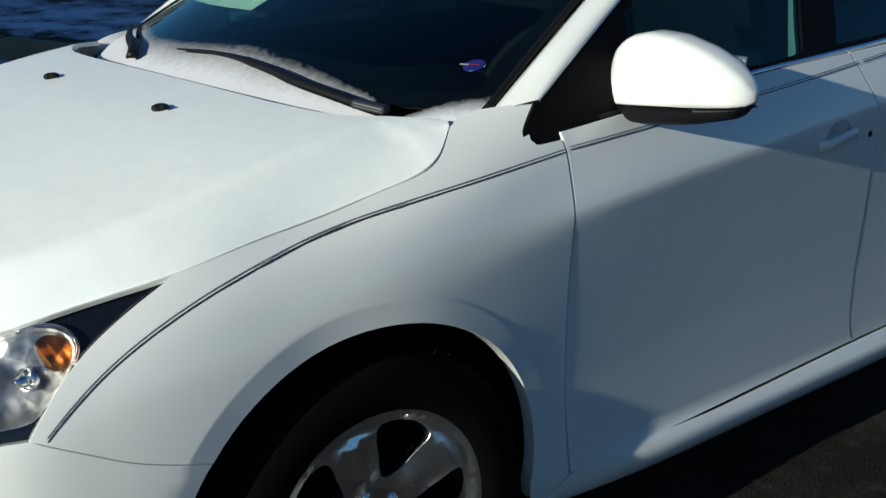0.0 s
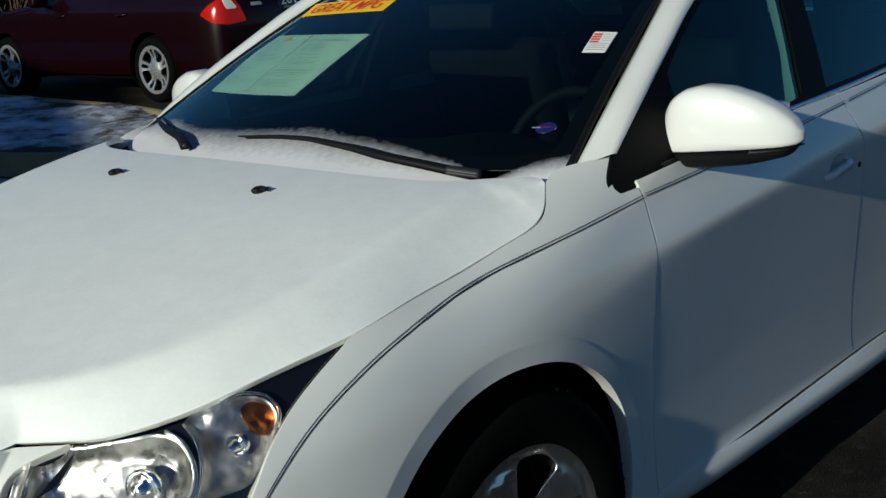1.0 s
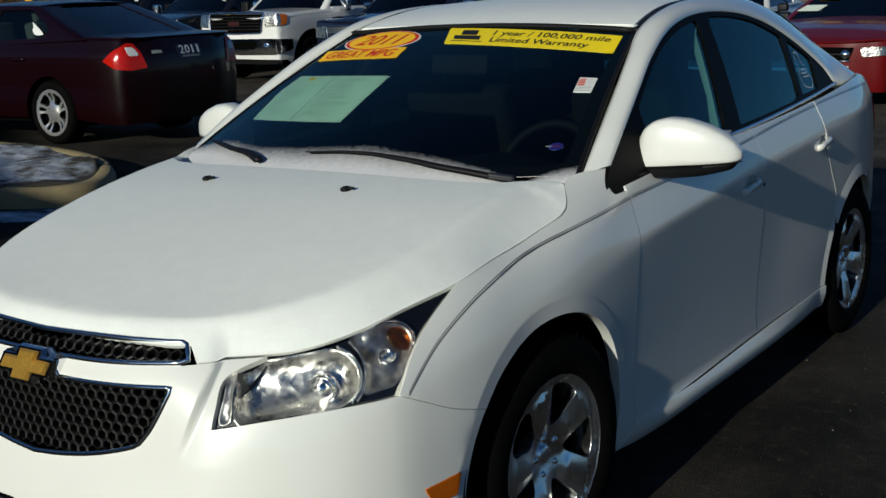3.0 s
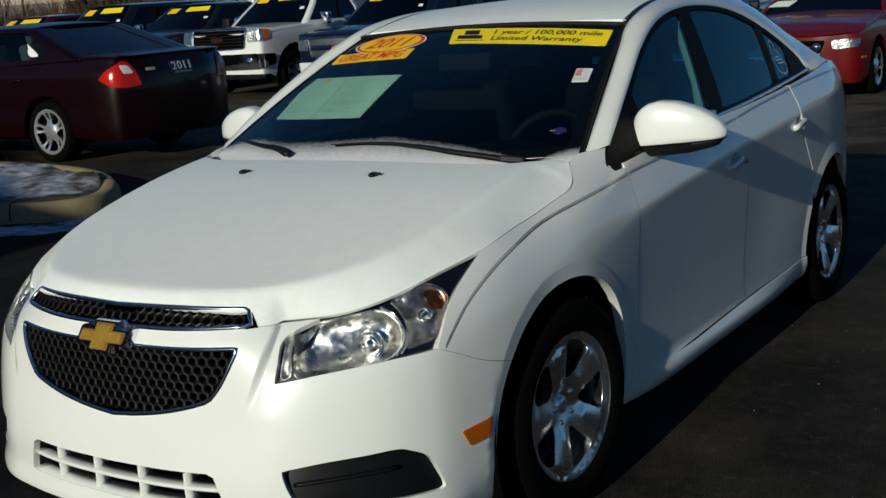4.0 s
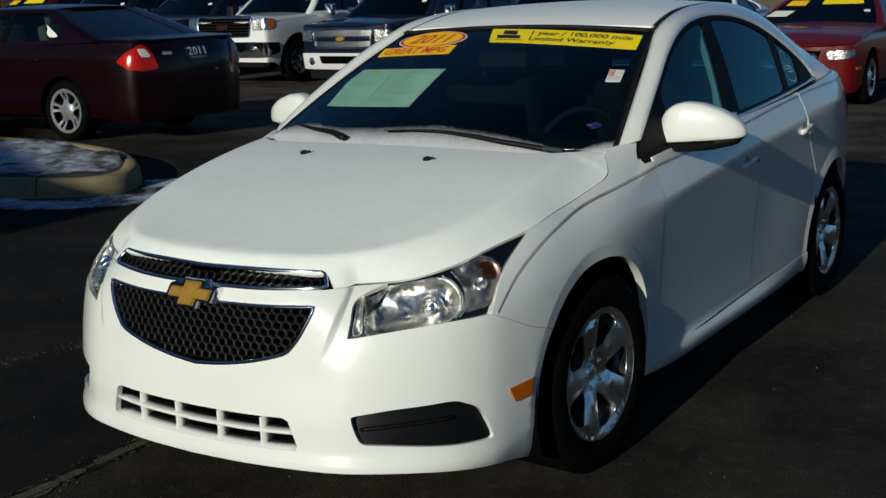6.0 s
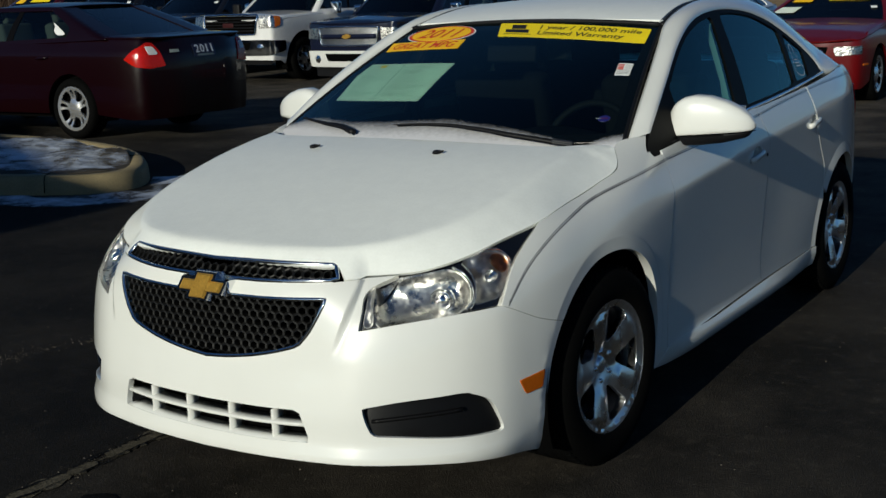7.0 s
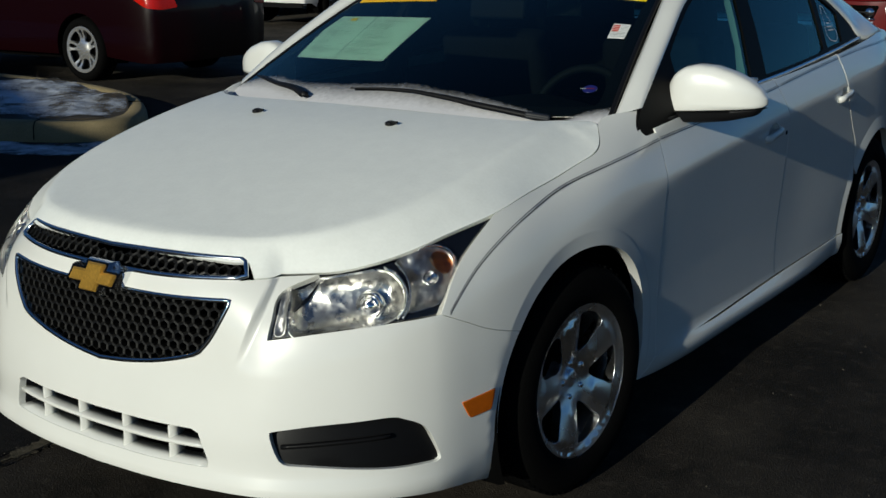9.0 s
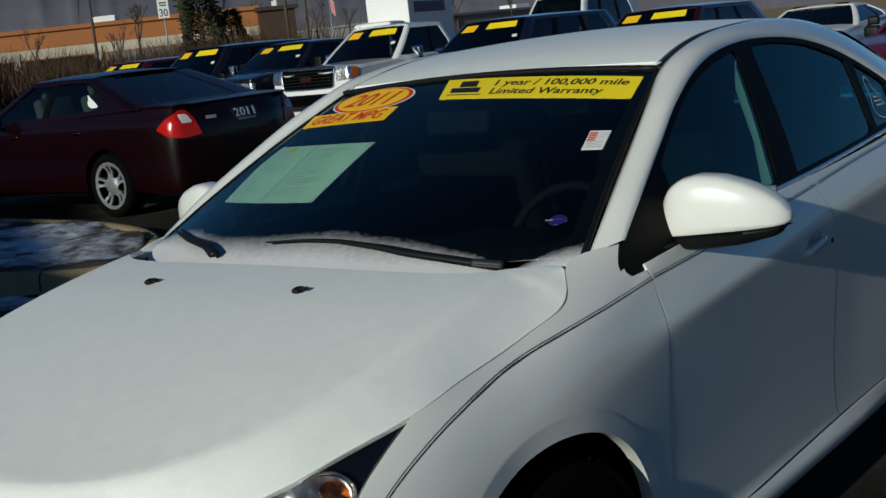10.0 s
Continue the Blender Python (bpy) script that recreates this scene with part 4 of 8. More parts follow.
for mir in (False, True):
    panel("window_surround", dlo, sunk(side_glass, 0.004), GLOSS_BLACK, car, holes=[pane_front, pane_rear, pane_quarter], step=0.03, thick=0.02, mirror=mir, gap=0.001)
    for hole in (pane_front, pane_rear, pane_quarter):
        panel("side_window", hole, sunk(side_glass, 0.010), SIDE_GLASS, car, step=0.06, thick=0.004, mirror=mir, gap=-0.004).visible_shadow = False
    b3 = side_glass(spline([(0.80, 1.013), (0.9, 1.02), (1.06, 1.031), (1.54, 1.049), (2.1, 1.077), (2.585, 1.105)], 0.03)) * ([-1, 1, 1] if mir else [1, 1, 1])
    sweep("belt_moulding", b3, circle(0.007, 8), CHROME, car)
    ditch = spline([((x - 0.012) * (-1 if mir else 1), y, z - 0.003) for x, y, z in RAIL_IN[4:10]], 0.04)
    sweep("roof_ditch_moulding", ditch, [(-0.014, -0.01), (0.014, -0.01), (0.012, 0.003), (-0.012, 0.003)], BLACK_TRIM, car)
    edge = screen(np.array([(0.695 * (-1 if mir else 1), b) for b in np.linspace(-0.01, 1.0, 30)]))
    sweep("windscreen_seal", edge, [(-0.007, -0.006), (0.007, -0.006), (0.006, 0.003), (-0.006, 0.003)], BLACK_TRIM, car)
top_edge = screen(np.array([(a, 0.995) for a in np.linspace(-0.69, 0.69, 30)]))
sweep("windscreen_seal", top_edge + np.array([0, 0.004, 0.006]), [(-0.014, -0.012), (0.014, -0.012), (0.012, 0.004), (-0.012, 0.004)], BLACK_TRIM, car)
# dark printed border of the windscreen
FRIT = material("black_glass_border", (0.006, 0.006, 0.007), 0.2, vary=0.1)
ws_loop = ring(np.array([(-0.69, 0.0), (0.69, 0.0)]), np.array([(0.69, 0.99), (-0.69, 0.99)]), radius=0.02)
ws_clear = ring(np.array([(-0.655, 0.06), (0.655, 0.06)]), np.array([(0.645, 0.935), (-0.645, 0.935)]), radius=0.05)
panel("windscreen_border", ws_loop, sunk(screen, 0.006), FRIT, car, holes=[ws_clear], step=0.06, thick=0.002)

# headlamps
def reflector_material(name, tone, rough, facets, depth):
    """Silvered plastic pressed into small facets, so that each one mirrors another patch of the surroundings."""
    m = material(name, tone, rough, metal=1.0, vary=0.35, scale=30, rough_vary=0.08)
    nt = m.node_tree
    co, cells, bp = nt.nodes.new("ShaderNodeTexCoord"), nt.nodes.new("ShaderNodeTexVoronoi"), nt.nodes.new("ShaderNodeBump")
    cells.inputs["Scale"].default_value = facets
    bp.inputs["Strength"].default_value, bp.inputs["Distance"].default_value = depth, 0.02
    nt.links.new(co.outputs["Object"], cells.inputs["Vector"])
    nt.links.new(cells.outputs["Distance"], bp.inputs["Height"])
    nt.links.new(bp.outputs[0], nt.nodes["Principled BSDF"].inputs["Normal"])
    return m


CHROME_DISH = reflector_material("lamp_reflector", (0.66, 0.65, 0.62), 0.30, 30, 0.16)
LAMP_BLACK = material("lamp_housing_black", (0.004, 0.005, 0.009), 0.4, spec=0.2, vary=0.1)
FROSTED = reflector_material("lamp_side_reflector", (0.56, 0.55, 0.53), 0.38, 34, 0.14)
dish_main = ring(spline([(0.588, 0.754), (0.693, 0.766), (0.788, 0.776), (0.848, 0.780), (0.884, 0.767), (0.898, 0.735), (0.886, 0.700), (0.853, 0.673), (0.766, 0.660), (0.677, 0.648), (0.592, 0.641), (0.579, 0.662), (0.581, 0.715)], 0.012, closed=True)[:-1])
dish_turn = ring(spline([(0.902, 0.790), (0.965, 0.808), (1.019, 0.815), (1.057, 0.806), (1.066, 0.787), (1.043, 0.748), (1.008, 0.715), (0.985, 0.697), (0.94, 0.690), (0.897, 0.689), (0.916, 0.727), (0.919, 0.768)], 0.012, closed=True)[:-1])
dish_strip = ring(spline([(0.562, 0.749), (0.577, 0.748), (0.571, 0.700), (0.567, 0.646), (0.545, 0.642), (0.552, 0.701)], 0.008, closed=True)[:-1])
amber_bit = ring(spline([(1.006, 0.797), (1.03, 0.809), (1.055, 0.799), (1.058, 0.780), (1.037, 0.757), (1.018, 0.768)], 0.008, closed=True)[:-1])


def bowl(loop, deep, lip):
    """How far a reflector's floor lies back: deepest in the middle."""
    def depth(p):
        d = np.min(np.linalg.norm(p[:, None] - loop[None], axis=2), axis=1) * inside(p, loop)
        return lip + deep * (1 - np.exp(-d / 0.02))
    return depth


def on_lamp(deep, pts, sgn, step=0.01):
    """A line inside the lamp at a depth behind its lens."""
    return sunk(girdle, deep)(spline(pts, step)) * [sgn, 1, 1]


for mir in (False, True):
    sgn = -1 if mir else 1
    lamp = panel("headlamp", headlamp, sunk(girdle, 0.018), LAMP_BLACK, car, holes=[dish_main, dish_turn, dish_strip], step=0.03, thick=0.03, mirror=mir, label="clear headlamp in a black housing with amber indicator")
    panel("lens", headlamp, girdle, CLEAR, lamp, step=0.03, thick=0.003, mirror=mir, gap=0.003).visible_shadow = False
    panel("reflector", dish_main, sunk(girdle, bowl(dish_main, 0.045, 0.014)), CHROME_DISH, lamp, step=0.012, thick=0.004, mirror=mir, gap=-0.002)
    panel("reflector", dish_turn, sunk(girdle, bowl(dish_turn, 0.022, 0.010)), FROSTED, lamp, step=0.012, thick=0.004, mirror=mir, gap=-0.002)
    panel("reflector", dish_strip, sunk(girdle, bowl(dish_strip, 0.010, 0.012)), FROSTED, lamp, step=0.012, thick=0.004, mirror=mir, gap=-0.002)
    panel("indicator", amber_bit, sunk(girdle, 0.009), AMBER_LENS, lamp, step=0.012, thick=0.012, mirror=mir)
    for at, r in (((0.80, 0.716), 0.034), ((0.985, 0.755), 0.017)):
        c3 = sunk(girdle, 0.040 if r > 0.02 else 0.018)(np.array([at]))[0]
        proj = part("projector", lathe([(0.0, 0.022), (r * 0.35, 0.020), (r * 0.62, 0.010), (r * 0.7, 0.0), (r * 0.9, 0.002), (r, 0.006), (r * 1.06, -0.01)], CHROME, "projector", 24), parent=lamp)
        proj.matrix_local = pose(sgn * c3[0], c3[1], c3[2], 0, 0, -90 + sgn * 12)
    # bright rims between the two bowls
    sweep("chrome_ring", on_lamp(0.009, [(0.862, 0.783), (0.891, 0.768), (0.904, 0.735), (0.893, 0.700), (0.862, 0.673)], sgn), circle(0.0035, 6), CHROME, lamp)
    sweep("chrome_ring", on_lamp(0.009, [(0.899, 0.790), (0.915, 0.768), (0.913, 0.728), (0.893, 0.689), (0.876, 0.674)], sgn), circle(0.003, 6), CHROME, lamp)
    sweep("chrome_ring", on_lamp(0.009, [(0.98, 0.812), (1.02, 0.820), (1.06, 0.811), (1.072, 0.788), (1.06, 0.765)], sgn), circle(0.003, 6), CHROME, lamp)

# grilles
HEX_BLACK = material("grille_black_plastic", (0.006, 0.006, 0.006), 0.45, spec=0.25, vary=0.2, bump=0.1, bump_scale=200)


def honeycomb(name, loop, lift, cell_w, cell_h, deep, parent):
    """A moulded mesh of hexagonal cells within an outline."""
    lo, hi = loop.min(0), loop.max(0)
    verts, faces = [], []
    dx, dz = cell_w, cell_h * 0.86
    hexa = [(0.5 * math.cos(radians(60 * i + 30)), 0.5 * math.sin(radians(60 * i + 30))) for i in range(6)]
    for r in range(int((hi[1] - lo[1]) / dz) + 2):
        for c in range(int((hi[0] - lo[0]) / dx) + 2):
            cx, cz = lo[0] + (c + 0.5 * (r % 2)) * dx, lo[1] + r * dz
            if not inside(np.array([(cx, cz)]), loop)[0]:
                continue
            n0 = len(verts)
            for k, d in ((1.14, 0.008), (0.80, 0.006), (0.74, deep)):
                q = np.array([(cx + a * cell_w * k, cz + b * cell_h * k * 1.02) for a, b in hexa])
                verts += list(sunk(lift, d)(q))
            for ring_i in range(2):
                for i in range(6):
                    a, b = n0 + 6 * ring_i + i, n0 + 6 * ring_i + (i + 1) % 6
                    faces.append((a, b, b + 6, a + 6))
    return part(name, mesh_of(name, verts, faces, HEX_BLACK, smooth=False), parent=parent, label="black honeycomb grille mesh")


for hole, w, h in ((upper_grille, 0.031, 0.024), (lower_grille, 0.031, 0.026)):
    honeycomb("grille_mesh", inset(hole, 0.004), girdle, w, h, 0.035, car)
    # near-black sheets here and in the intake stand for the shade behind
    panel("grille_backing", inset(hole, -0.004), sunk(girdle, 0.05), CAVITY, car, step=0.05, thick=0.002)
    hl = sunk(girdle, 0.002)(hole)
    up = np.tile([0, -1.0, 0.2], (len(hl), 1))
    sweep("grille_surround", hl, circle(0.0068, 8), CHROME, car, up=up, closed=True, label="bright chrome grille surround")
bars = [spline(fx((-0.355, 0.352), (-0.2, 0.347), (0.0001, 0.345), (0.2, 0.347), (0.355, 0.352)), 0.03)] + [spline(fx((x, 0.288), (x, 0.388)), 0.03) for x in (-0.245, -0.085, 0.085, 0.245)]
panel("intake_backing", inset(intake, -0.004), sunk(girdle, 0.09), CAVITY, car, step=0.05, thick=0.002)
for n, bar in enumerate(bars):
    l3 = sunk(girdle, 0.030)(bar)
    sweep("intake_bar", l3, [(-0.03, -0.007), (0.020, -0.0055), (0.023, -0.003), (0.023, 0.003), (0.020, 0.0055), (-0.03, 0.007)] if n == 0 else [(-0.0045, -0.03), (0.0045, -0.03), (0.0035, 0.016), (-0.0035, 0.016)], WHITE_PAINT, car, up=(0, 0, 1) if n == 0 else (0, -1, 0))
sweep("intake_floor", sunk(girdle, 0.032)(spline(fx((-0.36, 0.309), (-0.2, 0.305), (0.0001, 0.303), (0.2, 0.305), (0.36, 0.309)), 0.03)), [(-0.03, -0.008), (0.03, -0.008), (0.03, 0.002), (-0.03, 0.005)], WHITE_PAINT, car)
bezel = material("black_bezel_plastic", (0.005, 0.005, 0.0055), 0.4, spec=0.16, vary=0.2, bump=0.05, bump_scale=400)
for mir in (False, True):
    sgn = -1 if mir else 1
    fog = panel("fog_lamp_cover", fog_hole, sunk(girdle, lambda p: 0.012 + 0.02 * np.clip((p[:, 1] - 0.33) / 0.1, 0, 1)), bezel, car, step=0.02, thick=0.01, mirror=mir, gap=-0.004, label="blank black fog lamp cover")
    fin = sunk(girdle, 0.014)(spline(fx((0.55, 0.375), (0.65, 0.384), (0.75, 0.39)), 0.02)) * [sgn, 1, 1]
    sweep("fin", fin, circle(0.006, 6), bezel, fog)
    marker = ring(spline(fy((-0.531, 0.438), (-0.409, 0.444)), 0.012), spline(fy((-0.409, 0.444), (-0.424, 0.39)), 0.012), spline(fy((-0.424, 0.39), (-0.502, 0.388)), 0.012), spline(fy((-0.502, 0.388), (-0.531, 0.438)), 0.012), radius=0.006)
    panel("side_marker", marker, sunk(girdle, -0.003), AMBER, car, step=0.02, thick=0.006, mirror=mir, label="amber side marker lamp")

# emblem: a plain slanted cross of two blocks
def emblem_piece(name, k, y0, y1, mat, parent):
    """A wide slanted bar with a block across its middle, bevelled in front."""
    bm = bmesh.new()
    for w, h, deep in ((0.082, 0.018, 0.0), (0.034, 0.039, 0.0006)):
        w, h = w + (k - 1) * 0.1, h + (k - 1) * 0.06
        sl = 0.45 * h
        low = [bm.verts.new((x, y0, z)) for x, z in ((-w - sl, -h), (w - sl, -h), (w + sl, h), (-w + sl, h))]
        mid = [bm.verts.new((v.co.x, y1 * 0.6 + y0 * 0.4 - deep, v.co.z)) for v in low]
        top = [bm.verts.new((v.co.x - math.copysign(0.005, v.co.x), y1 - deep, v.co.z * (1 - 0.004 / h))) for v in low]
        for a, b in ((low, mid), (mid, top)):
            for i in range(4):
                bm.faces.new((a[i], a[(i + 1) % 4], b[(i + 1) % 4], b[i]))
        bm.faces.new(top)
    bmesh.ops.recalc_face_normals(bm, faces=bm.faces)
    return part(name, bm, mat, parent)


emblem = emblem_piece("emblem", 1.12, 0.03, -0.008, CHROME, car)
emblem.matrix_local = pose(0, -0.941, 0.727, -8, 0, 0)
tagged(emblem, label="gold cross-shaped emblem in a chrome rim")
emblem_piece("emblem_face", 0.97, 0.0, -0.015, GOLD, emblem)

# washer jets
for sgn in (-1, 1):
    at = hood_z(np.array([(0.264 * sgn - 0.016, -0.045)]))[0]
    bm = bmesh.new()
    bmesh.ops.create_uvsphere(bm, u_segments=10, v_segments=6, radius=1.0, matrix=Matrix.Translation(at + np.array([0, 0, 0.003])) @ Matrix.Diagonal((0.016, 0.02, 0.009, 1)))
    box_bm(bm, at + np.array([0.006, -0.008, 0.004]), at + np.array([0.026, 0.004, 0.011]), 0.002)
    part("washer_jet", bm, BLACK_TRIM, car)

# ---- the white sedan: wheels, mirrors, underbody, cabin ----
def rim_x(p):
    r = np.hypot(p[:, 0], p[:, 1])
    x = -0.022 * (1 - np.clip(r / 0.21, 0, 1) ** 2) + 0.010 * np.clip((r - 0.195) / 0.02, 0, 1) ** 2 - 0.010 * np.exp(-((r / 0.045) ** 4))
    x = x + 0.018 * (0.5 - 0.5 * np.cos(5 * np.arctan2(p[:, 1], p[:, 0]))) * np.clip((r - 0.05) / 0.05, 0, 1) * np.clip((0.21 - r) / 0.03, 0, 1)
    return np.stack([x, p[:, 0], p[:, 1]], 1)


def spoke_hole(mid):
    pts = []
    for r, w in ((0.080, 3), (0.095, 11), (0.14, 17), (0.175, 19.5), (0.188, 18.5), (0.196, 12), (0.198, 0)):
        pts.append((r, w))
    poly = [(r, w) for r, w in pts] + [(r, -w) for r, w in pts[-2::-1]]
    return ring(spline([(r * math.cos(radians(mid + w)), r * math.sin(radians(mid + w))) for r, w in poly], 0.008, closed=True)[:-1])


def build_wheel():
    """One wheel about its hub; its outer face looks along +x."""
    w = thing("wheel", pose(0, 0, 0), "five-spoke polished alloy wheel with black tyre", "wheel")
    tyre = [(0.222, 0.012), (0.235, 0.020), (0.262, 0.024), (0.295, 0.020), (0.318, 0.008), (0.328, -0.012), (0.3315, -0.03)]
    for x in (-0.045, -0.085, -0.125, -0.165):
        tyre += [(0.332, x + 0.014), (0.325, x + 0.012), (0.325, x + 0.006), (0.332, x + 0.004)]
    tyre += [(0.328, -0.19), (0.30, -0.215), (0.24, -0.21), (0.222, -0.2)]
    part("tyre", lathe(tyre, RUBBER, "tyre", 72), parent=w, label="black rubber tyre")
    blk = bmesh.new()
    for i in range(60):
        a = 2 * math.pi * i / 60
        for x, tilt in ((-0.02, 0.3), (-0.2, -0.3)):
            bmesh.ops.create_cube(blk, size=1, matrix=Matrix.Rotation(a, 4, "X") @ Matrix.Translation((x, 0, 0.3245)) @ Matrix.Rotation(tilt, 4, "Z") @ Matrix.Diagonal((0.034, 0.022, 0.014, 1)))
    tagged(part("tread", blk, RUBBER, w), kind="stuff")
    rim = panel("rim", ring(spline([(0.226 * math.cos(a), 0.226 * math.sin(a)) for a in np.linspace(0, 2 * math.pi, 25)[:-1]], 0.012, closed=True)[:-1]), rim_x, ALLOY, w,
                holes=[spoke_hole(a) for a in (0, 72, 144, 216, 288)], step=0.014, thick=0.035, gap=0, edge=0.005, label="polished alloy rim with five wide spokes")
    part("rim_barrel", lathe([(0.226, 0.014), (0.232, 0.008), (0.228, -0.002), (0.214, -0.03), (0.205, -0.12), (0.215, -0.2)], ALLOY, "rim_barrel", 48), parent=w)
    part("brake_disc", lathe([(0.0, -0.075), (0.14, -0.075), (0.142, -0.09), (0.05, -0.1), (0.2, -0.14), (0.0, -0.14)], CAVITY, "brake_disc", 32), parent=w)
    for i in range(5):
        a = radians(180 + 72 * i)
        nut = part("lug_nut", lathe([(0.0, 0.010), (0.006, 0.0095), (0.009, 0.006), (0.0095, -0.02)], CHROME, "lug_nut", 12), parent=rim, label="chrome lug nut")
        nut.matrix_local = pose(-0.024, 0.052 * math.cos(a), 0.052 * math.sin(a))
    part("centre_cap", lathe([(0.0, -0.020), (0.02, -0.021), (0.027, -0.025), (0.029, -0.04)], ALLOY, "centre_cap", 24), parent=rim)
    return w


wheel = build_wheel()
wheel.parent = car
del wheel["category"]
HUB_X = 0.848
wheel.matrix_local = pose(HUB_X, 0.02, 0.331, 0, 0, -4)
for m in (pose(HUB_X - 0.004, 2.69, 0.331, 17, 0, 0), pose(-HUB_X, 0.01, 0.331, 0, 0, 180), pose(-HUB_X, 2.69, 0.331, 0, 0, 180)):
    copy_thing(wheel, m)

# inner structure seen through arches and gaps, its shade put into the near-black colour
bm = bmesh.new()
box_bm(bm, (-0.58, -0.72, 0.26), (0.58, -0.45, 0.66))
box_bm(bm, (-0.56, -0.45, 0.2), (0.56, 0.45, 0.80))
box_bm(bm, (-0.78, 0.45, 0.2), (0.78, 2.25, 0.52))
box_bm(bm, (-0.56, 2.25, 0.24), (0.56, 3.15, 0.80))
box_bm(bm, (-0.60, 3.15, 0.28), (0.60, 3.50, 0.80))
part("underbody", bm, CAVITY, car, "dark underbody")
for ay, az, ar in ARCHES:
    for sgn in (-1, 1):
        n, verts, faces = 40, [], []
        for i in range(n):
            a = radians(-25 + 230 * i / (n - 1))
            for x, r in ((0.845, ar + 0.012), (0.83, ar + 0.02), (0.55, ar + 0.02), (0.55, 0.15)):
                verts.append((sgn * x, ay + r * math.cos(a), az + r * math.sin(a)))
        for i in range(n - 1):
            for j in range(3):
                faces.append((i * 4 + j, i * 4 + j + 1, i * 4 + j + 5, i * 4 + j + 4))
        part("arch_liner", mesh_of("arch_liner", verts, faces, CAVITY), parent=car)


def mirror_shell(sgn):
    """A door mirror: white cap over a black shell on a short foot."""
    holder = new("door_mirror")
    holder.parent = car
    tagged(holder, label="white door mirror on a black foot")
    nx, nt = 26, 32
    tops = np.array([(0, 1.070), (0.03, 1.096), (0.1, 1.125), (0.2, 1.144), (0.33, 1.152), (0.5, 1.147), (0.7, 1.128), (0.85, 1.104), (0.95, 1.078), (1, 1.050)])
    lows = np.array([(0, 0.995), (0.06, 0.974), (0.2, 0.968), (0.4, 0.970), (0.65, 0.979), (0.9, 0.998), (1, 1.034)])
    us = 0.5 - 0.5 * np.cos(np.linspace(0, math.pi, nx + 1))
    for name, mat, above, grow in (("mirror_cap", WHITE_PAINT, True, 1.0), ("mirror_base", BLACK_TRIM, False, 0.97)):
        verts, faces = [], []
        for u in us:
            x, split = 0.787 + 0.298 * u, 1.012 + 0.022 * u
            end = max(0.0, 1 - abs(2 * u - 1) ** 3.2) ** 0.5
            top, low = np.interp(u, *tops.T) + 0.008, np.interp(u, *lows.T) + 0.008
            fwd, back = 0.075 * end * grow * (1 - 0.3 * u), 0.05 * end * grow
            yc = 0.685 + 0.05 * u
            for j in range(nt):
                a = 2 * math.pi * j / nt
                c, s = math.cos(a), math.sin(a)
                zc, zh = (top + low) / 2, (top - low) / 2 * (1 if above else 0.985)
                yy = yc - (fwd if c > 0 else back) * math.copysign(abs(c) ** (0.42 if c > 0 else 0.75), c)
                z = zc + zh * math.copysign(abs(s) ** 0.72, s)
                inward = 0.010 * (1 - u) ** 2 * min(1.0, max(0.0, (1.075 - z) / 0.07))
                verts.append((sgn * (x - inward), yy, max(z, split) if above else min(z, split - 0.003)))
        for i in range(nx):
            for j in range(nt):
                q = (i * nt + j, i * nt + (j + 1) % nt, (i + 1) * nt + (j + 1) % nt, (i + 1) * nt + j)
                faces.append(q if sgn > 0 else q[::-1])
        me = mesh_of(name, verts, faces, mat)
        bm = bmesh.new()
        bm.from_mesh(me)
        bmesh.ops.remove_doubles(bm, verts=bm.verts, dist=0.0006)
        bmesh.ops.recalc_face_normals(bm, faces=bm.faces)
        bm.to_mesh(me)
        bm.free()
        part(name, me, parent=holder)
    sweep("mirror_foot", [(sgn * 0.80, 0.53, 0.987), (sgn * 0.812, 0.60, 0.989), (sgn * 0.818, 0.66, 0.991), (sgn * 0.83, 0.72, 0.992)], [(-0.026, -0.010), (-0.02, -0.015), (0.02, -0.015), (0.026, -0.008), (0.022, 0.012), (0.014, 0.016), (-0.024, 0.016)], BLACK_TRIM, holder)
    bm = box_bm(bmesh.new(), (-0.09, -0.002, -0.05), (0.09, 0.002, 0.05), 0.001)
    g = part("mirror_glass", bm, CHROME, holder)
    g.matrix_local = pose(sgn * 0.95, 0.762, 1.068)


mirror_shell(1), mirror_shell(-1)

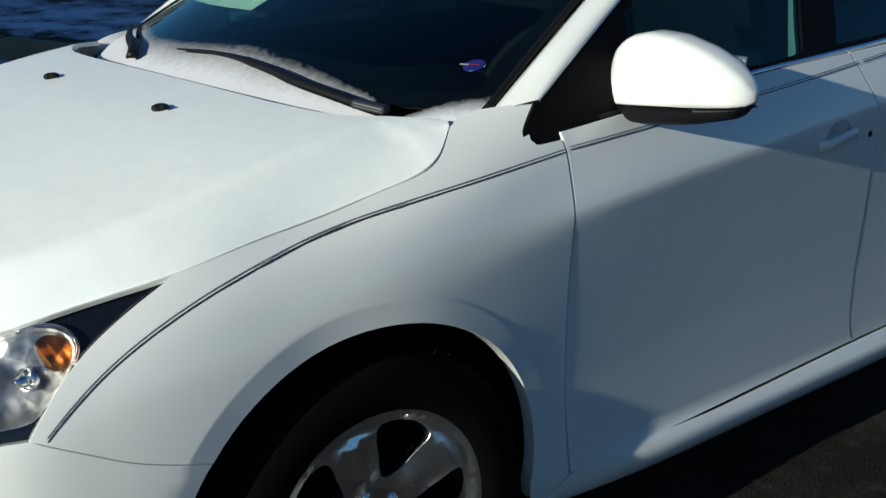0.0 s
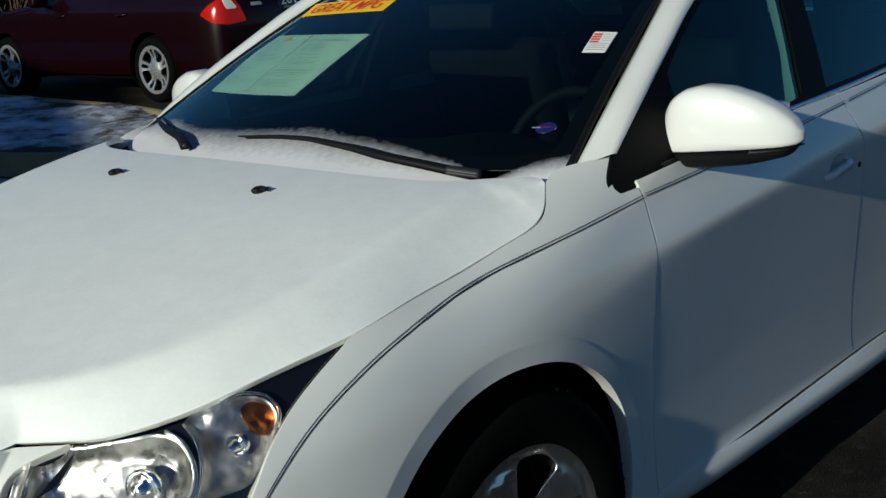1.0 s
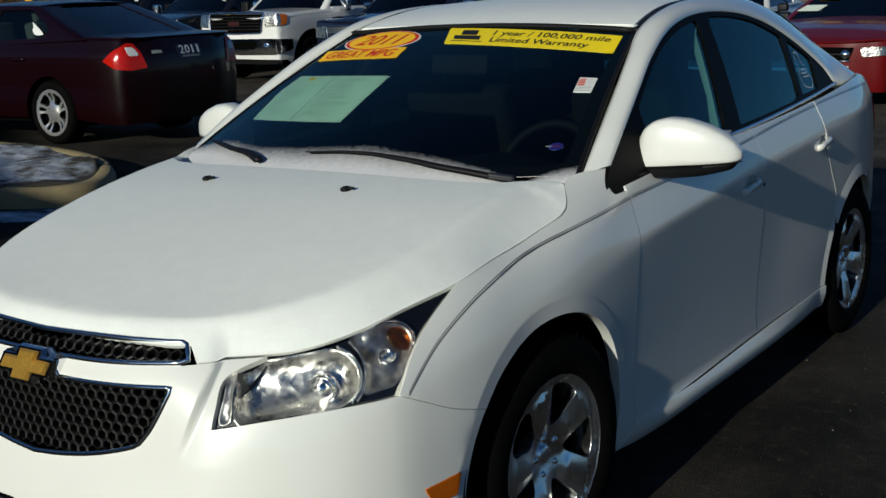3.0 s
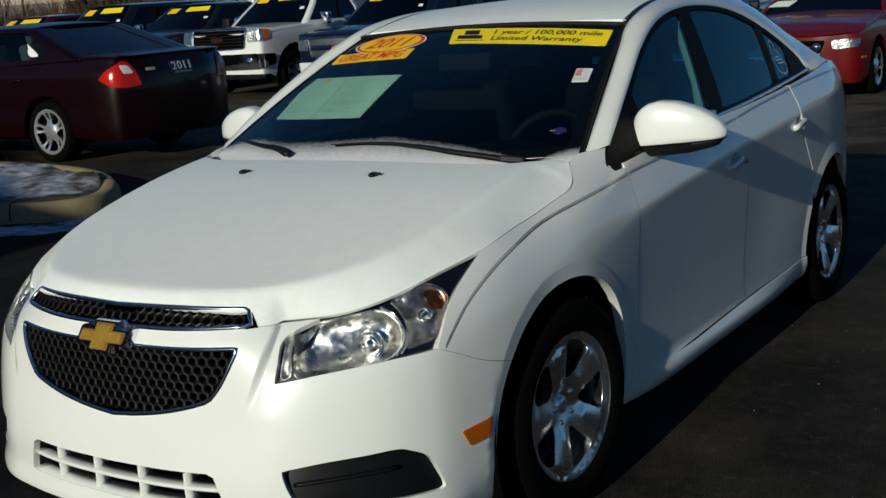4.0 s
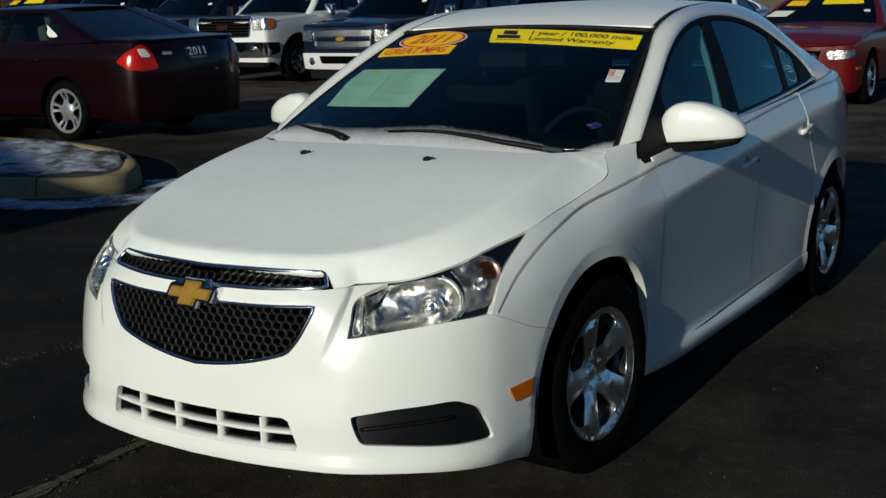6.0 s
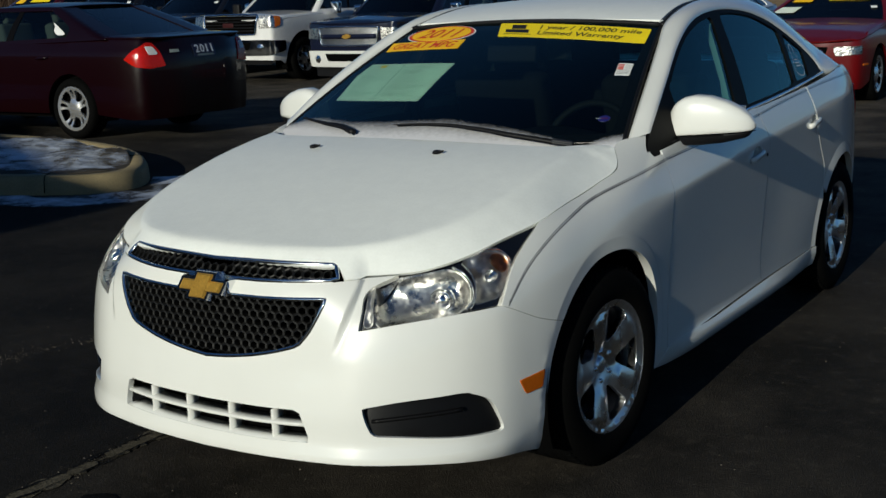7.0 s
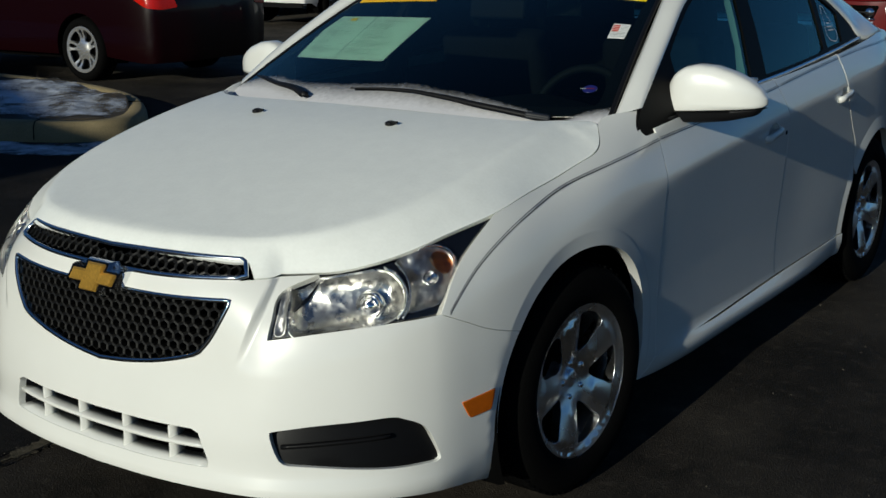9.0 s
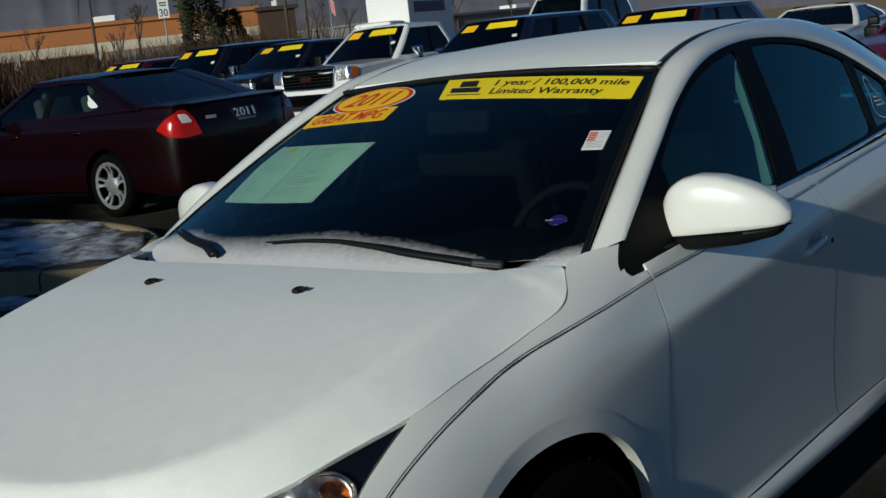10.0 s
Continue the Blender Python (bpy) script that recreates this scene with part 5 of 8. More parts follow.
# door handles in shallow cups
for mir in (False, True):
    sgn = -1 if mir else 1
    for y0, z0 in ((1.24, 0.852), (2.03, 0.905)):
        pts = girdle(spline(fy((y0 + 0.012, z0 - 0.006), (y0 + 0.05, z0 + 0.001), (y0 + 0.11, z0 + 0.009), (y0 + 0.155, z0 + 0.013)), 0.02))
        pts = pts + np.array([0.012, 0, 0])
        pts[0, 0] -= 0.014
        pts[-1, 0] -= 0.014
        sweep("door_handle", pts * [sgn, 1, 1], [(-0.006, -0.012), (0.006, -0.011), (0.008, 0), (0.006, 0.011), (-0.006, 0.012)], WHITE_PAINT, car, label="white pull handle")
        cup = CUPS[0 if y0 < 1.5 else 1]
        panel("handle_cup", cup, sunk(girdle, lambda p, c=cup: 0.004 + 0.03 * (1 - np.exp(-np.min(np.linalg.norm(p[:, None] - c[None], axis=2), axis=1) / 0.012))), WHITE_PAINT, car, step=0.012, thick=0.002, gap=-0.004, mirror=mir, label="scooped white handle recess")
    lock = girdle(fy((1.462, 0.846)))[0] * [sgn, 1, 1]
    k = part("lock_cylinder", lathe([(0.0, 0.002), (0.007, 0.002), (0.009, -0.002)], BLACK_TRIM, "lock_cylinder", 12), parent=car)
    k.matrix_local = Matrix.Translation(lock)

# wipers and cowl
for name, path, thick in (("wiper", [(0.56, -0.055), (0.449, -0.012), (0.35, 0.02), (0.284, 0.043), (0.2, 0.063), (0.141, 0.074), (0.039, 0.076), (-0.073, 0.064)], 0.011), ("wiper", [(-0.22, 0.0), (-0.3, 0.03), (-0.42, 0.042), (-0.543, 0.055), (-0.6, 0.06)], 0.010)):
    l3 = sunk(screen, -0.022)(spline(path, 0.02))
    wp = sweep(name, l3, [(-0.013, -0.006), (0.013, -0.006), (0.009, 0.007), (-0.006, 0.008)], BLACK_TRIM, car, scale=np.interp(np.linspace(0, 1, len(l3)), [0, 0.35, 0.7, 1], [1.1, 1.0, 0.6, 0.25]), label="black windscreen wiper")
    sweep("wiper_blade", sunk(screen, -0.007)(spline([(a, b + 0.018) for a, b in path[2:]], 0.02)), circle(0.005, 6), BLACK_TRIM, wp)
cowl_v = [(x, y, z) for t in np.linspace(-1, 1, 25) for x, y, z in ((0.66 * t, 0.075 + 0.08 * t * t, 0.975), (0.68 * t, 0.14 + 0.2 * t * t, 0.995), (0.70 * t, 0.2 + 0.24 * t * t, 1.03))]
part("cowl", mesh_of("cowl", cowl_v, [(3 * i + j, 3 * i + j + 1, 3 * i + j + 4, 3 * i + j + 3) for i in range(24) for j in range(2)], BLACK_TRIM), parent=car)

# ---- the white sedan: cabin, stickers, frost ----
# cabin shade is put into the colours: cloth and dashboard sit near black
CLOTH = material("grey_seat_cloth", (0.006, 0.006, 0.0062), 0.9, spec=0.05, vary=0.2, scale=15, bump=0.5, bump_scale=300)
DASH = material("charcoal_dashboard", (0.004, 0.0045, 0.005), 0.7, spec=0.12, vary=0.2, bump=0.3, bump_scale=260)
HEADLINER = material("beige_headliner", (0.26, 0.25, 0.22), 0.9, vary=0.08, bump=0.2, bump_scale=300)


def rounded_block(name, size, mat, parent, m, bevel, label=""):
    bm = box_bm(bmesh.new(), [-s / 2 for s in size], [s / 2 for s in size], 0)
    bmesh.ops.bevel(bm, geom=list(bm.edges), offset=bevel, segments=4, affect="EDGES", profile=0.6)
    for f in bm.faces:
        f.smooth = True
    ob = part(name, bm, mat, parent, label)
    ob.matrix_local = m
    return ob


rounded_block("wiper_cap", (0.075, 0.030, 0.018), material("grey_wiper_cap", (0.028, 0.029, 0.032), 0.5, vary=0.2), car, Matrix.Translation(sunk(screen, -0.026)(np.array([(0.535, -0.046)]))[0]) @ pose(0, 0, 0, 0, 8, 24), 0.009, "grey wiper arm cap")


def car_seat(x, y):
    s = new("car_seat")
    s.parent = car
    tagged(s, label="grey cloth front seat")
    s.matrix_local = pose(x, y, 0)
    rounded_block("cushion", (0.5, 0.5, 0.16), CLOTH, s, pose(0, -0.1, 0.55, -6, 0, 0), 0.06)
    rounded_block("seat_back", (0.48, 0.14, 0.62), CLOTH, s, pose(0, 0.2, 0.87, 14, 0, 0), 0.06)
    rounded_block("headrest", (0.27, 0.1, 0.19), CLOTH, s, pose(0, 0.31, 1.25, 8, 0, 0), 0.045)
    for dx in (-0.06, 0.06):
        sweep("headrest_post", [(dx, 0.28, 1.1), (dx, 0.3, 1.2)], circle(0.007, 6), CHROME, s)


car_seat(0.38, 1.35), car_seat(-0.38, 1.35)
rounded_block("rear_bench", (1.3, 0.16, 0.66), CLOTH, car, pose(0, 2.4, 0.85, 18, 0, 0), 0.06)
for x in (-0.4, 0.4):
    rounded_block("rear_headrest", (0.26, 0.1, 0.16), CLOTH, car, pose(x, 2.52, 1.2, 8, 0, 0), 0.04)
dash_v, nd = [], 25
for i in range(nd):
    t = -1 + 2 * i / (nd - 1)
    for y, z in ((0.14 + 0.24 * t * t, 1.0), (0.4, 1.012 + 0.012 * math.exp(-((t - 0.5) / 0.22) ** 2)), (0.62, 1.005 + 0.035 * math.exp(-((t - 0.5) / 0.25) ** 2)), (0.72, 0.97), (0.76, 0.85), (0.72, 0.55)):
        dash_v.append((0.72 * t, y, z))
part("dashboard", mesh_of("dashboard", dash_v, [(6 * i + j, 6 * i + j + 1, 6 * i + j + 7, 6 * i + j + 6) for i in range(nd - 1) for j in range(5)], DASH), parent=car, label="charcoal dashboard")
wheel_ring = [(0.37 + 0.185 * math.cos(a), 0.86 + 0.185 * math.sin(a) * 0.42, 0.93 + 0.185 * math.sin(a) * 0.9) for a in np.linspace(0, 2 * math.pi, 40)[:-1]]
steer = sweep("steering_wheel", wheel_ring, circle(0.015, 8), DASH, car, up=(0, -0.9, 0.42), closed=True, label="black steering wheel")
rounded_block("steering_hub", (0.15, 0.05, 0.11), DASH, steer, pose(0.37, 0.84, 0.92, 25, 0, 0), 0.02)
for dx in (-1, 1):
    sweep("steering_spoke", [(0.37, 0.85, 0.925), (0.37 + 0.18 * dx, 0.86, 0.935)], circle(0.013, 6), DASH, steer)
inner = rounded_block("inner_mirror", (0.23, 0.03, 0.07), DASH, car, pose(0.0, 0.92, 1.29, -8, 0, 0), 0.013)
# roof lining and pillar linings, mostly in the near-black dashboard colour for cabin shade
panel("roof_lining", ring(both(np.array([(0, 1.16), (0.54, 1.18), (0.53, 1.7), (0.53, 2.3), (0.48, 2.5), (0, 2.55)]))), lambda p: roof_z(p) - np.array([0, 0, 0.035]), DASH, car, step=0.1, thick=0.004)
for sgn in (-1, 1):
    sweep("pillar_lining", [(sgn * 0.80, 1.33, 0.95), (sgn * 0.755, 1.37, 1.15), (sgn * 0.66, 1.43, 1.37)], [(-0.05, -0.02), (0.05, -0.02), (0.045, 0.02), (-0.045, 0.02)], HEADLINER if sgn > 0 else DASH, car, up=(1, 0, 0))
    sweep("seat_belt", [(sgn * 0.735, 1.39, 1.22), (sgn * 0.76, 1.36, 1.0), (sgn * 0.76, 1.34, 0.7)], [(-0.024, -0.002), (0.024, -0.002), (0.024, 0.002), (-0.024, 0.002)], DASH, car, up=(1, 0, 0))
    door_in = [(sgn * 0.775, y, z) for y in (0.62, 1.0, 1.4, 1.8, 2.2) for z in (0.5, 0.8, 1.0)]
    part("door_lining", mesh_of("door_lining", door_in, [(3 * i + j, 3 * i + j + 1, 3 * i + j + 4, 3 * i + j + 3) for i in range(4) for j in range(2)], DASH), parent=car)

# stickers on the windscreen
YELLOW = material("yellow_vinyl", (0.86, 0.66, 0.01), 0.45, vary=0.06, scale=9)
ORANGE_Y = material("amber_vinyl", (0.86, 0.50, 0.01), 0.45, vary=0.06, scale=9)
RED_INK = material("red_print", (0.55, 0.03, 0.012), 0.5, vary=0.1)
BLACK_INK = material("black_print", (0.012, 0.012, 0.014), 0.5, vary=0.1)
PAPER = material("price_sheet_paper", (0.62, 0.70, 0.62), 0.8, vary=0.1, scale=12, bump=0.1)
GREY_INK = material("grey_print", (0.22, 0.26, 0.25), 0.7, vary=0.2)
FAINT_INK = material("faint_print", (0.44, 0.51, 0.45), 0.8, vary=0.2)
BLUE_INK = material("blue_print", (0.012, 0.016, 0.13), 0.4, vary=0.2)
WHITE_VINYL = material("white_vinyl", (0.72, 0.73, 0.72), 0.5, vary=0.05)


def quad_map(corners):
    """Maps (0..1, 0..1) into a four-cornered patch: bottom left, bottom right, top right, top left."""
    a, b, c, d = (np.array(k, float) for k in corners)
    return lambda p: (1 - p[:, :1]) * (1 - p[:, 1:]) * a + p[:, :1] * (1 - p[:, 1:]) * b + p[:, :1] * p[:, 1:] * c + (1 - p[:, :1]) * p[:, 1:] * d


def patch(name, corners, lift, mat, parent, rise, outline=None, step=0.05, label="", mirror=False):
    """A thin sticker laid on a curved surface."""
    qm, low = quad_map(corners), sunk(lift, -rise)
    loop = outline if outline is not None else ring(spline([(0, 0), (1, 0)], 0.05), spline([(1, 0), (1, 1)], 0.1), spline([(1, 1), (0, 1)], 0.05), spline([(0, 1), (0, 0)], 0.1))
    return panel(name, loop, lambda p: low(qm(p)), mat, parent, step=step, thick=0.0006, gap=0, edge=0.002, label=label, mirror=mirror)


def lettering(name, text, corners, lift, mat, parent, rise, box01, slant=0.0, mirror=False):
    """Words in the built-in font, fitted into a box (0..1) of a patch on a curved surface."""
    cu = bpy.data.curves.new(name, "FONT")
    cu.body, cu.resolution_u, cu.shear, cu.offset = text, 3, slant, 0.012
    tmp = bpy.data.objects.new(name, cu)
    scene.collection.objects.link(tmp)
    bpy.context.view_layer.update()
    me = bpy.data.meshes.new_from_object(tmp.evaluated_get(bpy.context.evaluated_depsgraph_get()))
    bpy.data.objects.remove(tmp)
    bpy.data.curves.remove(cu)
    bm = bmesh.new()
    bm.from_mesh(me)
    bmesh.ops.triangulate(bm, faces=bm.faces)
    bm.to_mesh(me)
    bm.free()
    v = np.array([tuple(q.co)[:2] for q in me.vertices])
    lo, hi = v.min(0), v.max(0)
    x0, y0, x1, y1 = box01
    uv = (v - lo) / (hi - lo) * [x1 - x0, y1 - y0] + [x0, y0]
    p3 = sunk(lift, -rise)(quad_map(corners)(uv))
    out = mesh_of(name, p3, [tuple(f.vertices) for f in me.polygons], mat, smooth=False)
    bpy.data.meshes.remove(me)
    return part(name, out, parent=parent)


def print_line(text, corners, mat, parent, box01, slant, rise=0.0032):
    """A line of print on the windscreen, every letter a part of its own."""
    whole = lettering("letter", text, corners, screen, mat, parent, rise, box01, slant)
    me = whole.data
    co = [v.co.copy() for v in me.vertices]
    link = list(range(len(co)))

    def top(i):
        while link[i] != i:
            link[i] = link[link[i]]
            i = link[i]
        return i

    for f in me.polygons:
        a = top(f.vertices[0])
        for v in f.vertices[1:]:
            link[top(v)] = a
    groups = {}
    for f in me.polygons:
        groups.setdefault(top(f.vertices[0]), []).append(tuple(f.vertices))
    for faces in groups.values():
        used = sorted({v for f in faces for v in f})
        at = {v: k for k, v in enumerate(used)}
        part("letter", mesh_of("letter", [co[v] for v in used], [tuple(at[v] for v in f) for f in faces], mat, smooth=False), parent=parent)
    bpy.data.objects.remove(whole)


def bars_on(name, rects, corners, lift, mat, parent, rise):
    """Plain printed bars: (x0, y0, x1, y1) boxes of a patch."""
    verts, faces, qm, low = [], [], quad_map(corners), sunk(lift, -rise)
    for x0, y0, x1, y1 in rects:
        n = len(verts)
        verts += list(low(qm(np.array([(x0, y0), ((x0 + x1) / 2, y0), (x1, y0), (x1, y1), ((x0 + x1) / 2, y1), (x0, y1)]))))
        faces += [(n, n + 1, n + 4, n + 5), (n + 1, n + 2, n + 3, n + 4)]
    return tagged(part(name, mesh_of(name, verts, faces, mat, smooth=False), parent=parent), kind="stuff")


BAN = [(-0.081, 0.84), (0.655, 0.79), (0.658, 0.937), (-0.155, 0.978)]
banner = patch("warranty_banner", BAN, screen, YELLOW, car, 0.002, label="yellow windscreen banner with black lettering")
print_line("1 year / 100,000 mile", BAN, BLACK_INK, banner, (0.29, 0.50, 0.955, 0.87), 0.15)
print_line("Limited Warranty", BAN, BLACK_INK, banner, (0.285, 0.10, 0.86, 0.46), 0.15)
bars_on("dealer_mark", [(0.09, 0.56, 0.19, 0.86), (0.05, 0.28, 0.22, 0.52), (0.04, 0.16, 0.24, 0.20)], BAN, screen, BLACK_INK, banner, 0.0032)
OVAL = [(-0.64, 0.80), (-0.235, 0.795), (-0.25, 0.97), (-0.66, 0.985)]
ell = [(0.5 + 0.5 * math.cos(a), 0.5 + 0.5 * math.sin(a)) for a in np.linspace(0, 2 * math.pi, 33)[:-1]]
oval = patch("year_oval", OVAL, screen, WHITE_VINYL, car, 0.002, outline=ring(np.array(ell)), step=0.2, label="amber oval year sticker rimmed in red")
for k, mt, rr in ((0.96, RED_INK, 0.0028), (0.87, ORANGE_Y, 0.0036)):
    patch("oval_face", OVAL, screen, mt, oval, rr, outline=ring((np.array(ell) - 0.5) * k + 0.5), step=0.2)
print_line("2011", OVAL, RED_INK, oval, (0.2, 0.24, 0.8, 0.76), 0.25, 0.0046)
MPG = [(-0.655, 0.715), (-0.225, 0.725), (-0.245, 0.815), (-0.685, 0.808)]
mpg = patch("mileage_sticker", MPG, screen, ORANGE_Y, car, 0.0022, label="amber sticker with red capitals")
print_line("GREAT MPG", MPG, RED_INK, mpg, (0.07, 0.16, 0.93, 0.84), 0.3, 0.0034)
SHEET = [(-0.585, 0.26), (-0.122, 0.285), (-0.152, 0.602), (-0.69, 0.60)]
sheet = patch("price_sheet", SHEET, lambda p: sunk(screen, 0.008)(p), PAPER, car, 0.001, label="pale paper price sheet behind the windscreen")
random.seed(5)
rows = []
for col in (0.06, 0.53):
    y = 0.90
    while y > 0.1:
        rows += [(col, y, col + random.uniform(0.12, 0.38), y + 0.008)]
        y -= random.choice((0.022, 0.03, 0.06))
bars_on("print_lines", rows, SHEET, lambda p: sunk(screen, 0.008)(p), FAINT_INK, sheet, 0.002)
bars_on("fold_line", [(0.478, 0.02, 0.486, 0.98)], SHEET, lambda p: sunk(screen, 0.008)(p), GREY_INK, sheet, 0.002)
bars_on("mark", [(0.22, 0.88, 0.29, 0.95)], SHEET, lambda p: sunk(screen, 0.008)(p), ORANGE_Y, sheet, 0.0024)
TAG = [(0.592, 0.495), (0.645, 0.495), (0.645, 0.598), (0.588, 0.60)]
tag_ob = patch("inspection_tag", TAG, screen, WHITE_VINYL, car, 0.002, label="small red and white paper tag")
bars_on("print_lines", [(0.05, 0.45 + 0.12 * i, 0.45, 0.53 + 0.12 * i) for i in range(4)], TAG, screen, RED_INK, tag_ob, 0.0034)
bars_on("print_lines", [(0.08, 0.1 + 0.1 * i, 0.92, 0.13 + 0.1 * i) for i in range(4)] + [(0.52, 0.55 + 0.1 * i, 0.95, 0.57 + 0.1 * i) for i in range(4)], TAG, screen, GREY_INK, tag_ob, 0.003)
DEC = [(0.601, 0.134), (0.637, 0.134), (0.637, 0.178), (0.601, 0.178)]
dec = patch("round_decal", DEC, screen, BLUE_INK, car, 0.002, outline=ring(np.array(ell)), step=0.3, label="small round blue decal")
bars_on("print_lines", [(-0.2, 0.42, 0.25, 0.54)], DEC, screen, GREY_INK, dec, 0.003)
bars_on("print_lines", [(0.25, 0.44, 0.8, 0.55)], DEC, screen, material("dull_red_print", (0.16, 0.02, 0.03), 0.5, vary=0.1), dec, 0.0034)
QD = [(2.155, 1.115), (2.31, 1.12), (2.33, 1.245), (2.18, 1.265)]
qd = new("quarter_decal")
qd.parent = car
badge = [(0.3, 1.0), (0.5, 0.95), (0.55, 0.75), (0.7, 0.62), (0.8, 0.4), (1.0, 0.25), (0.85, 0.0), (0.4, 0.03), (0.2, 0.12), (0.1, 0.3), (0.22, 0.55), (0.2, 0.8)]
tagged(qd, label="white outline decal on the rear quarter glass")
qm = quad_map(QD)
bl = qm(spline(badge, 0.05, closed=True))
ribbon("outline", bl, 0.004, sunk(side_glass, 0.009), WHITE_VINYL, qd, rise=0.002)
bars_on("print_lines", [(0.35, 0.5, 0.62, 0.54), (0.3, 0.4, 0.7, 0.44), (0.35, 0.3, 0.8, 0.34)], QD, sunk(side_glass, 0.009), WHITE_VINYL, qd, 0.002)

# frost lying along the foot of the windscreen
FROST = bpy.data.materials.new("rime_frost")
FROST.use_nodes = True
fn = FROST.node_tree
fb = fn.nodes["Principled BSDF"]
fb.inputs["Base Color"].default_value, fb.inputs["Roughness"].default_value = (0.60, 0.60, 0.625, 1), 0.9
fc, fz = fn.nodes.new("ShaderNodeTexCoord"), fn.nodes.new("ShaderNodeTexNoise")
fz.inputs["Scale"].default_value, fz.inputs["Detail"].default_value = 70, 4
fr = fn.nodes.new("ShaderNodeMapRange")
fr.inputs["From Min"].default_value, fr.inputs["From Max"].default_value, fr.inputs["To Max"].default_value = 0.02, 0.95, 0.95
fat = fn.nodes.new("ShaderNodeAttribute")
fat.attribute_name = "thickness"
fm = fn.nodes.new("ShaderNodeMath")
fm.operation = "ADD"
fn.links.new(fc.outputs["Object"], fz.inputs["Vector"])
fq = fn.nodes.new("ShaderNodeMath")
fq.operation = "MULTIPLY"
fq.inputs[1].default_value = 0.4
fn.links.new(fz.outputs[0], fq.inputs[0])
fn.links.new(fq.outputs[0], fm.inputs[0])
fn.links.new(fat.outputs["Fac"], fm.inputs[1])
fn.links.new(fm.outputs[0], fr.inputs["Value"])
fn.links.new(fr.outputs[0], fb.inputs["Alpha"])


def frost_strip(name, tops, bottom, lift, rise):
    """A ragged crust, thick at its foot and thinning to nothing at its upper edge."""
    cols = spline(tops, 0.01)
    verts, faces, thick, m = [], [], [], 7
    for i, (a, b) in enumerate(cols):
        b = b + 0.007 * noise.noise((a * 7, 3.1, 0)) + 0.0012 * noise.noise((a * 47, 1.7, 0))
        b0 = bottom(a)
        for j in range(m):
            f = j / (m - 1)
            verts.append((a, b0 + (b - b0) * f))
            thick.append(0.9 - 1.1 * max(0.0, (f - 0.25) / 0.75) ** 1.4)
    v3 = sunk(lift, lambda p: -rise * np.array([1 + 0.5 * noise.noise((q[0] * 14, q[1] * 14, 0.3)) for q in p]))(np.array(verts))
    n = len(cols)
    faces = [(i * m + j, (i + 1) * m + j, (i + 1) * m + j + 1, i * m + j + 1) for i in range(n - 1) for j in range(m - 1)]
    me = mesh_of(name, v3, faces, FROST)
    at = me.attributes.new("thickness", "FLOAT", "POINT")
    at.data.foreach_set("value", thick)
    return tagged(part(name, me, parent=car), label="white rime frost along the windscreen foot")


frost_strip("frost", [(-0.69, 0.03), (-0.6, 0.085), (-0.487, 0.107), (-0.3, 0.10), (-0.137, 0.118), (-0.03, 0.135), (0.077, 0.146), (0.15, 0.140), (0.224, 0.126), (0.3, 0.105), (0.378, 0.078), (0.44, 0.05), (0.494, 0.022), (0.55, -0.03)], lambda a: -0.075, screen, 0.004)
frost_strip("frost", [(0.57, -0.055), (0.60, -0.02), (0.64, 0.02), (0.69, 0.045)], lambda a: -0.09, screen, 0.004)

# ---- the lot: ground, kerbed island ----
def step01(v, a, b):
    f = np.clip((v - a) / (b - a), 0, 1)
    return f * f * (3 - 2 * f)


def ground_z(x, y):
    """The lot climbs gently towards the island."""
    return 0.105 * step01(-x, 1.6, 7.4) * (1 - step01(y, 6.5, 11.5)) * step01(y, -6, -1)


def axis(lo, hi, fine_lo, fine_hi, fine):
    mid = list(np.arange(fine_lo, fine_hi + 1e-6, fine))
    out, d = [], fine
    while mid[0] - sum(out[:1]) * 0 > lo:
        d *= 1.35
        mid.insert(0, max(lo, mid[0] - d))
    d = fine
    while mid[-1] < hi:
        d *= 1.35
        mid.append(min(hi, mid[-1] + d))
    return np.array(mid)


gx, gy = axis(-900, 900, -14, 6, 0.25), axis(-900, 900, -6, 14, 0.25)
GXX, GYY = np.meshgrid(gx, gy)
GZZ = ground_z(GXX, GYY)
nxg = len(gx)
gv = np.stack([GXX.ravel(), GYY.ravel(), GZZ.ravel()], 1)
gf = [(j * nxg + i, j * nxg + i + 1, (j + 1) * nxg + i + 1, (j + 1) * nxg + i) for j in range(len(gy) - 1) for i in range(nxg - 1)]
tagged(new("ground", mesh_of("ground", gv, gf, ASPHALT)), "dark worn asphalt of the car lot", "ground", kind="structure")

CONCRETE = material("tan_concrete_kerb", (0.24, 0.19, 0.10), 0.85, vary=0.3, scale=5, bump=0.5, bump_scale=90)
MULCH = material("snowy_mulch", (0.045, 0.036, 0.026), 0.95, vary=0.5, scale=9, bump=0.9, bump_scale=70)
SNOW = bpy.data.materials.new("patchy_snow")
SNOW.use_nodes = True
sn = SNOW.node_tree
sb = sn.nodes["Principled BSDF"]
sb.inputs["Base Color"].default_value, sb.inputs["Roughness"].default_value = (0.60, 0.65, 0.74, 1), 0.8
sc_, s1, s2 = sn.nodes.new("ShaderNodeTexCoord"), sn.nodes.new("ShaderNodeTexNoise"), sn.nodes.new("ShaderNodeMapRange")
s1.inputs["Scale"].default_value, s1.inputs["Detail"].default_value, s1.inputs["Roughness"].default_value = 2.2, 9, 0.68
s2.inputs["From Min"].default_value, s2.inputs["From Max"].default_value = 0.38, 0.60
sat = sn.nodes.new("ShaderNodeAttribute")
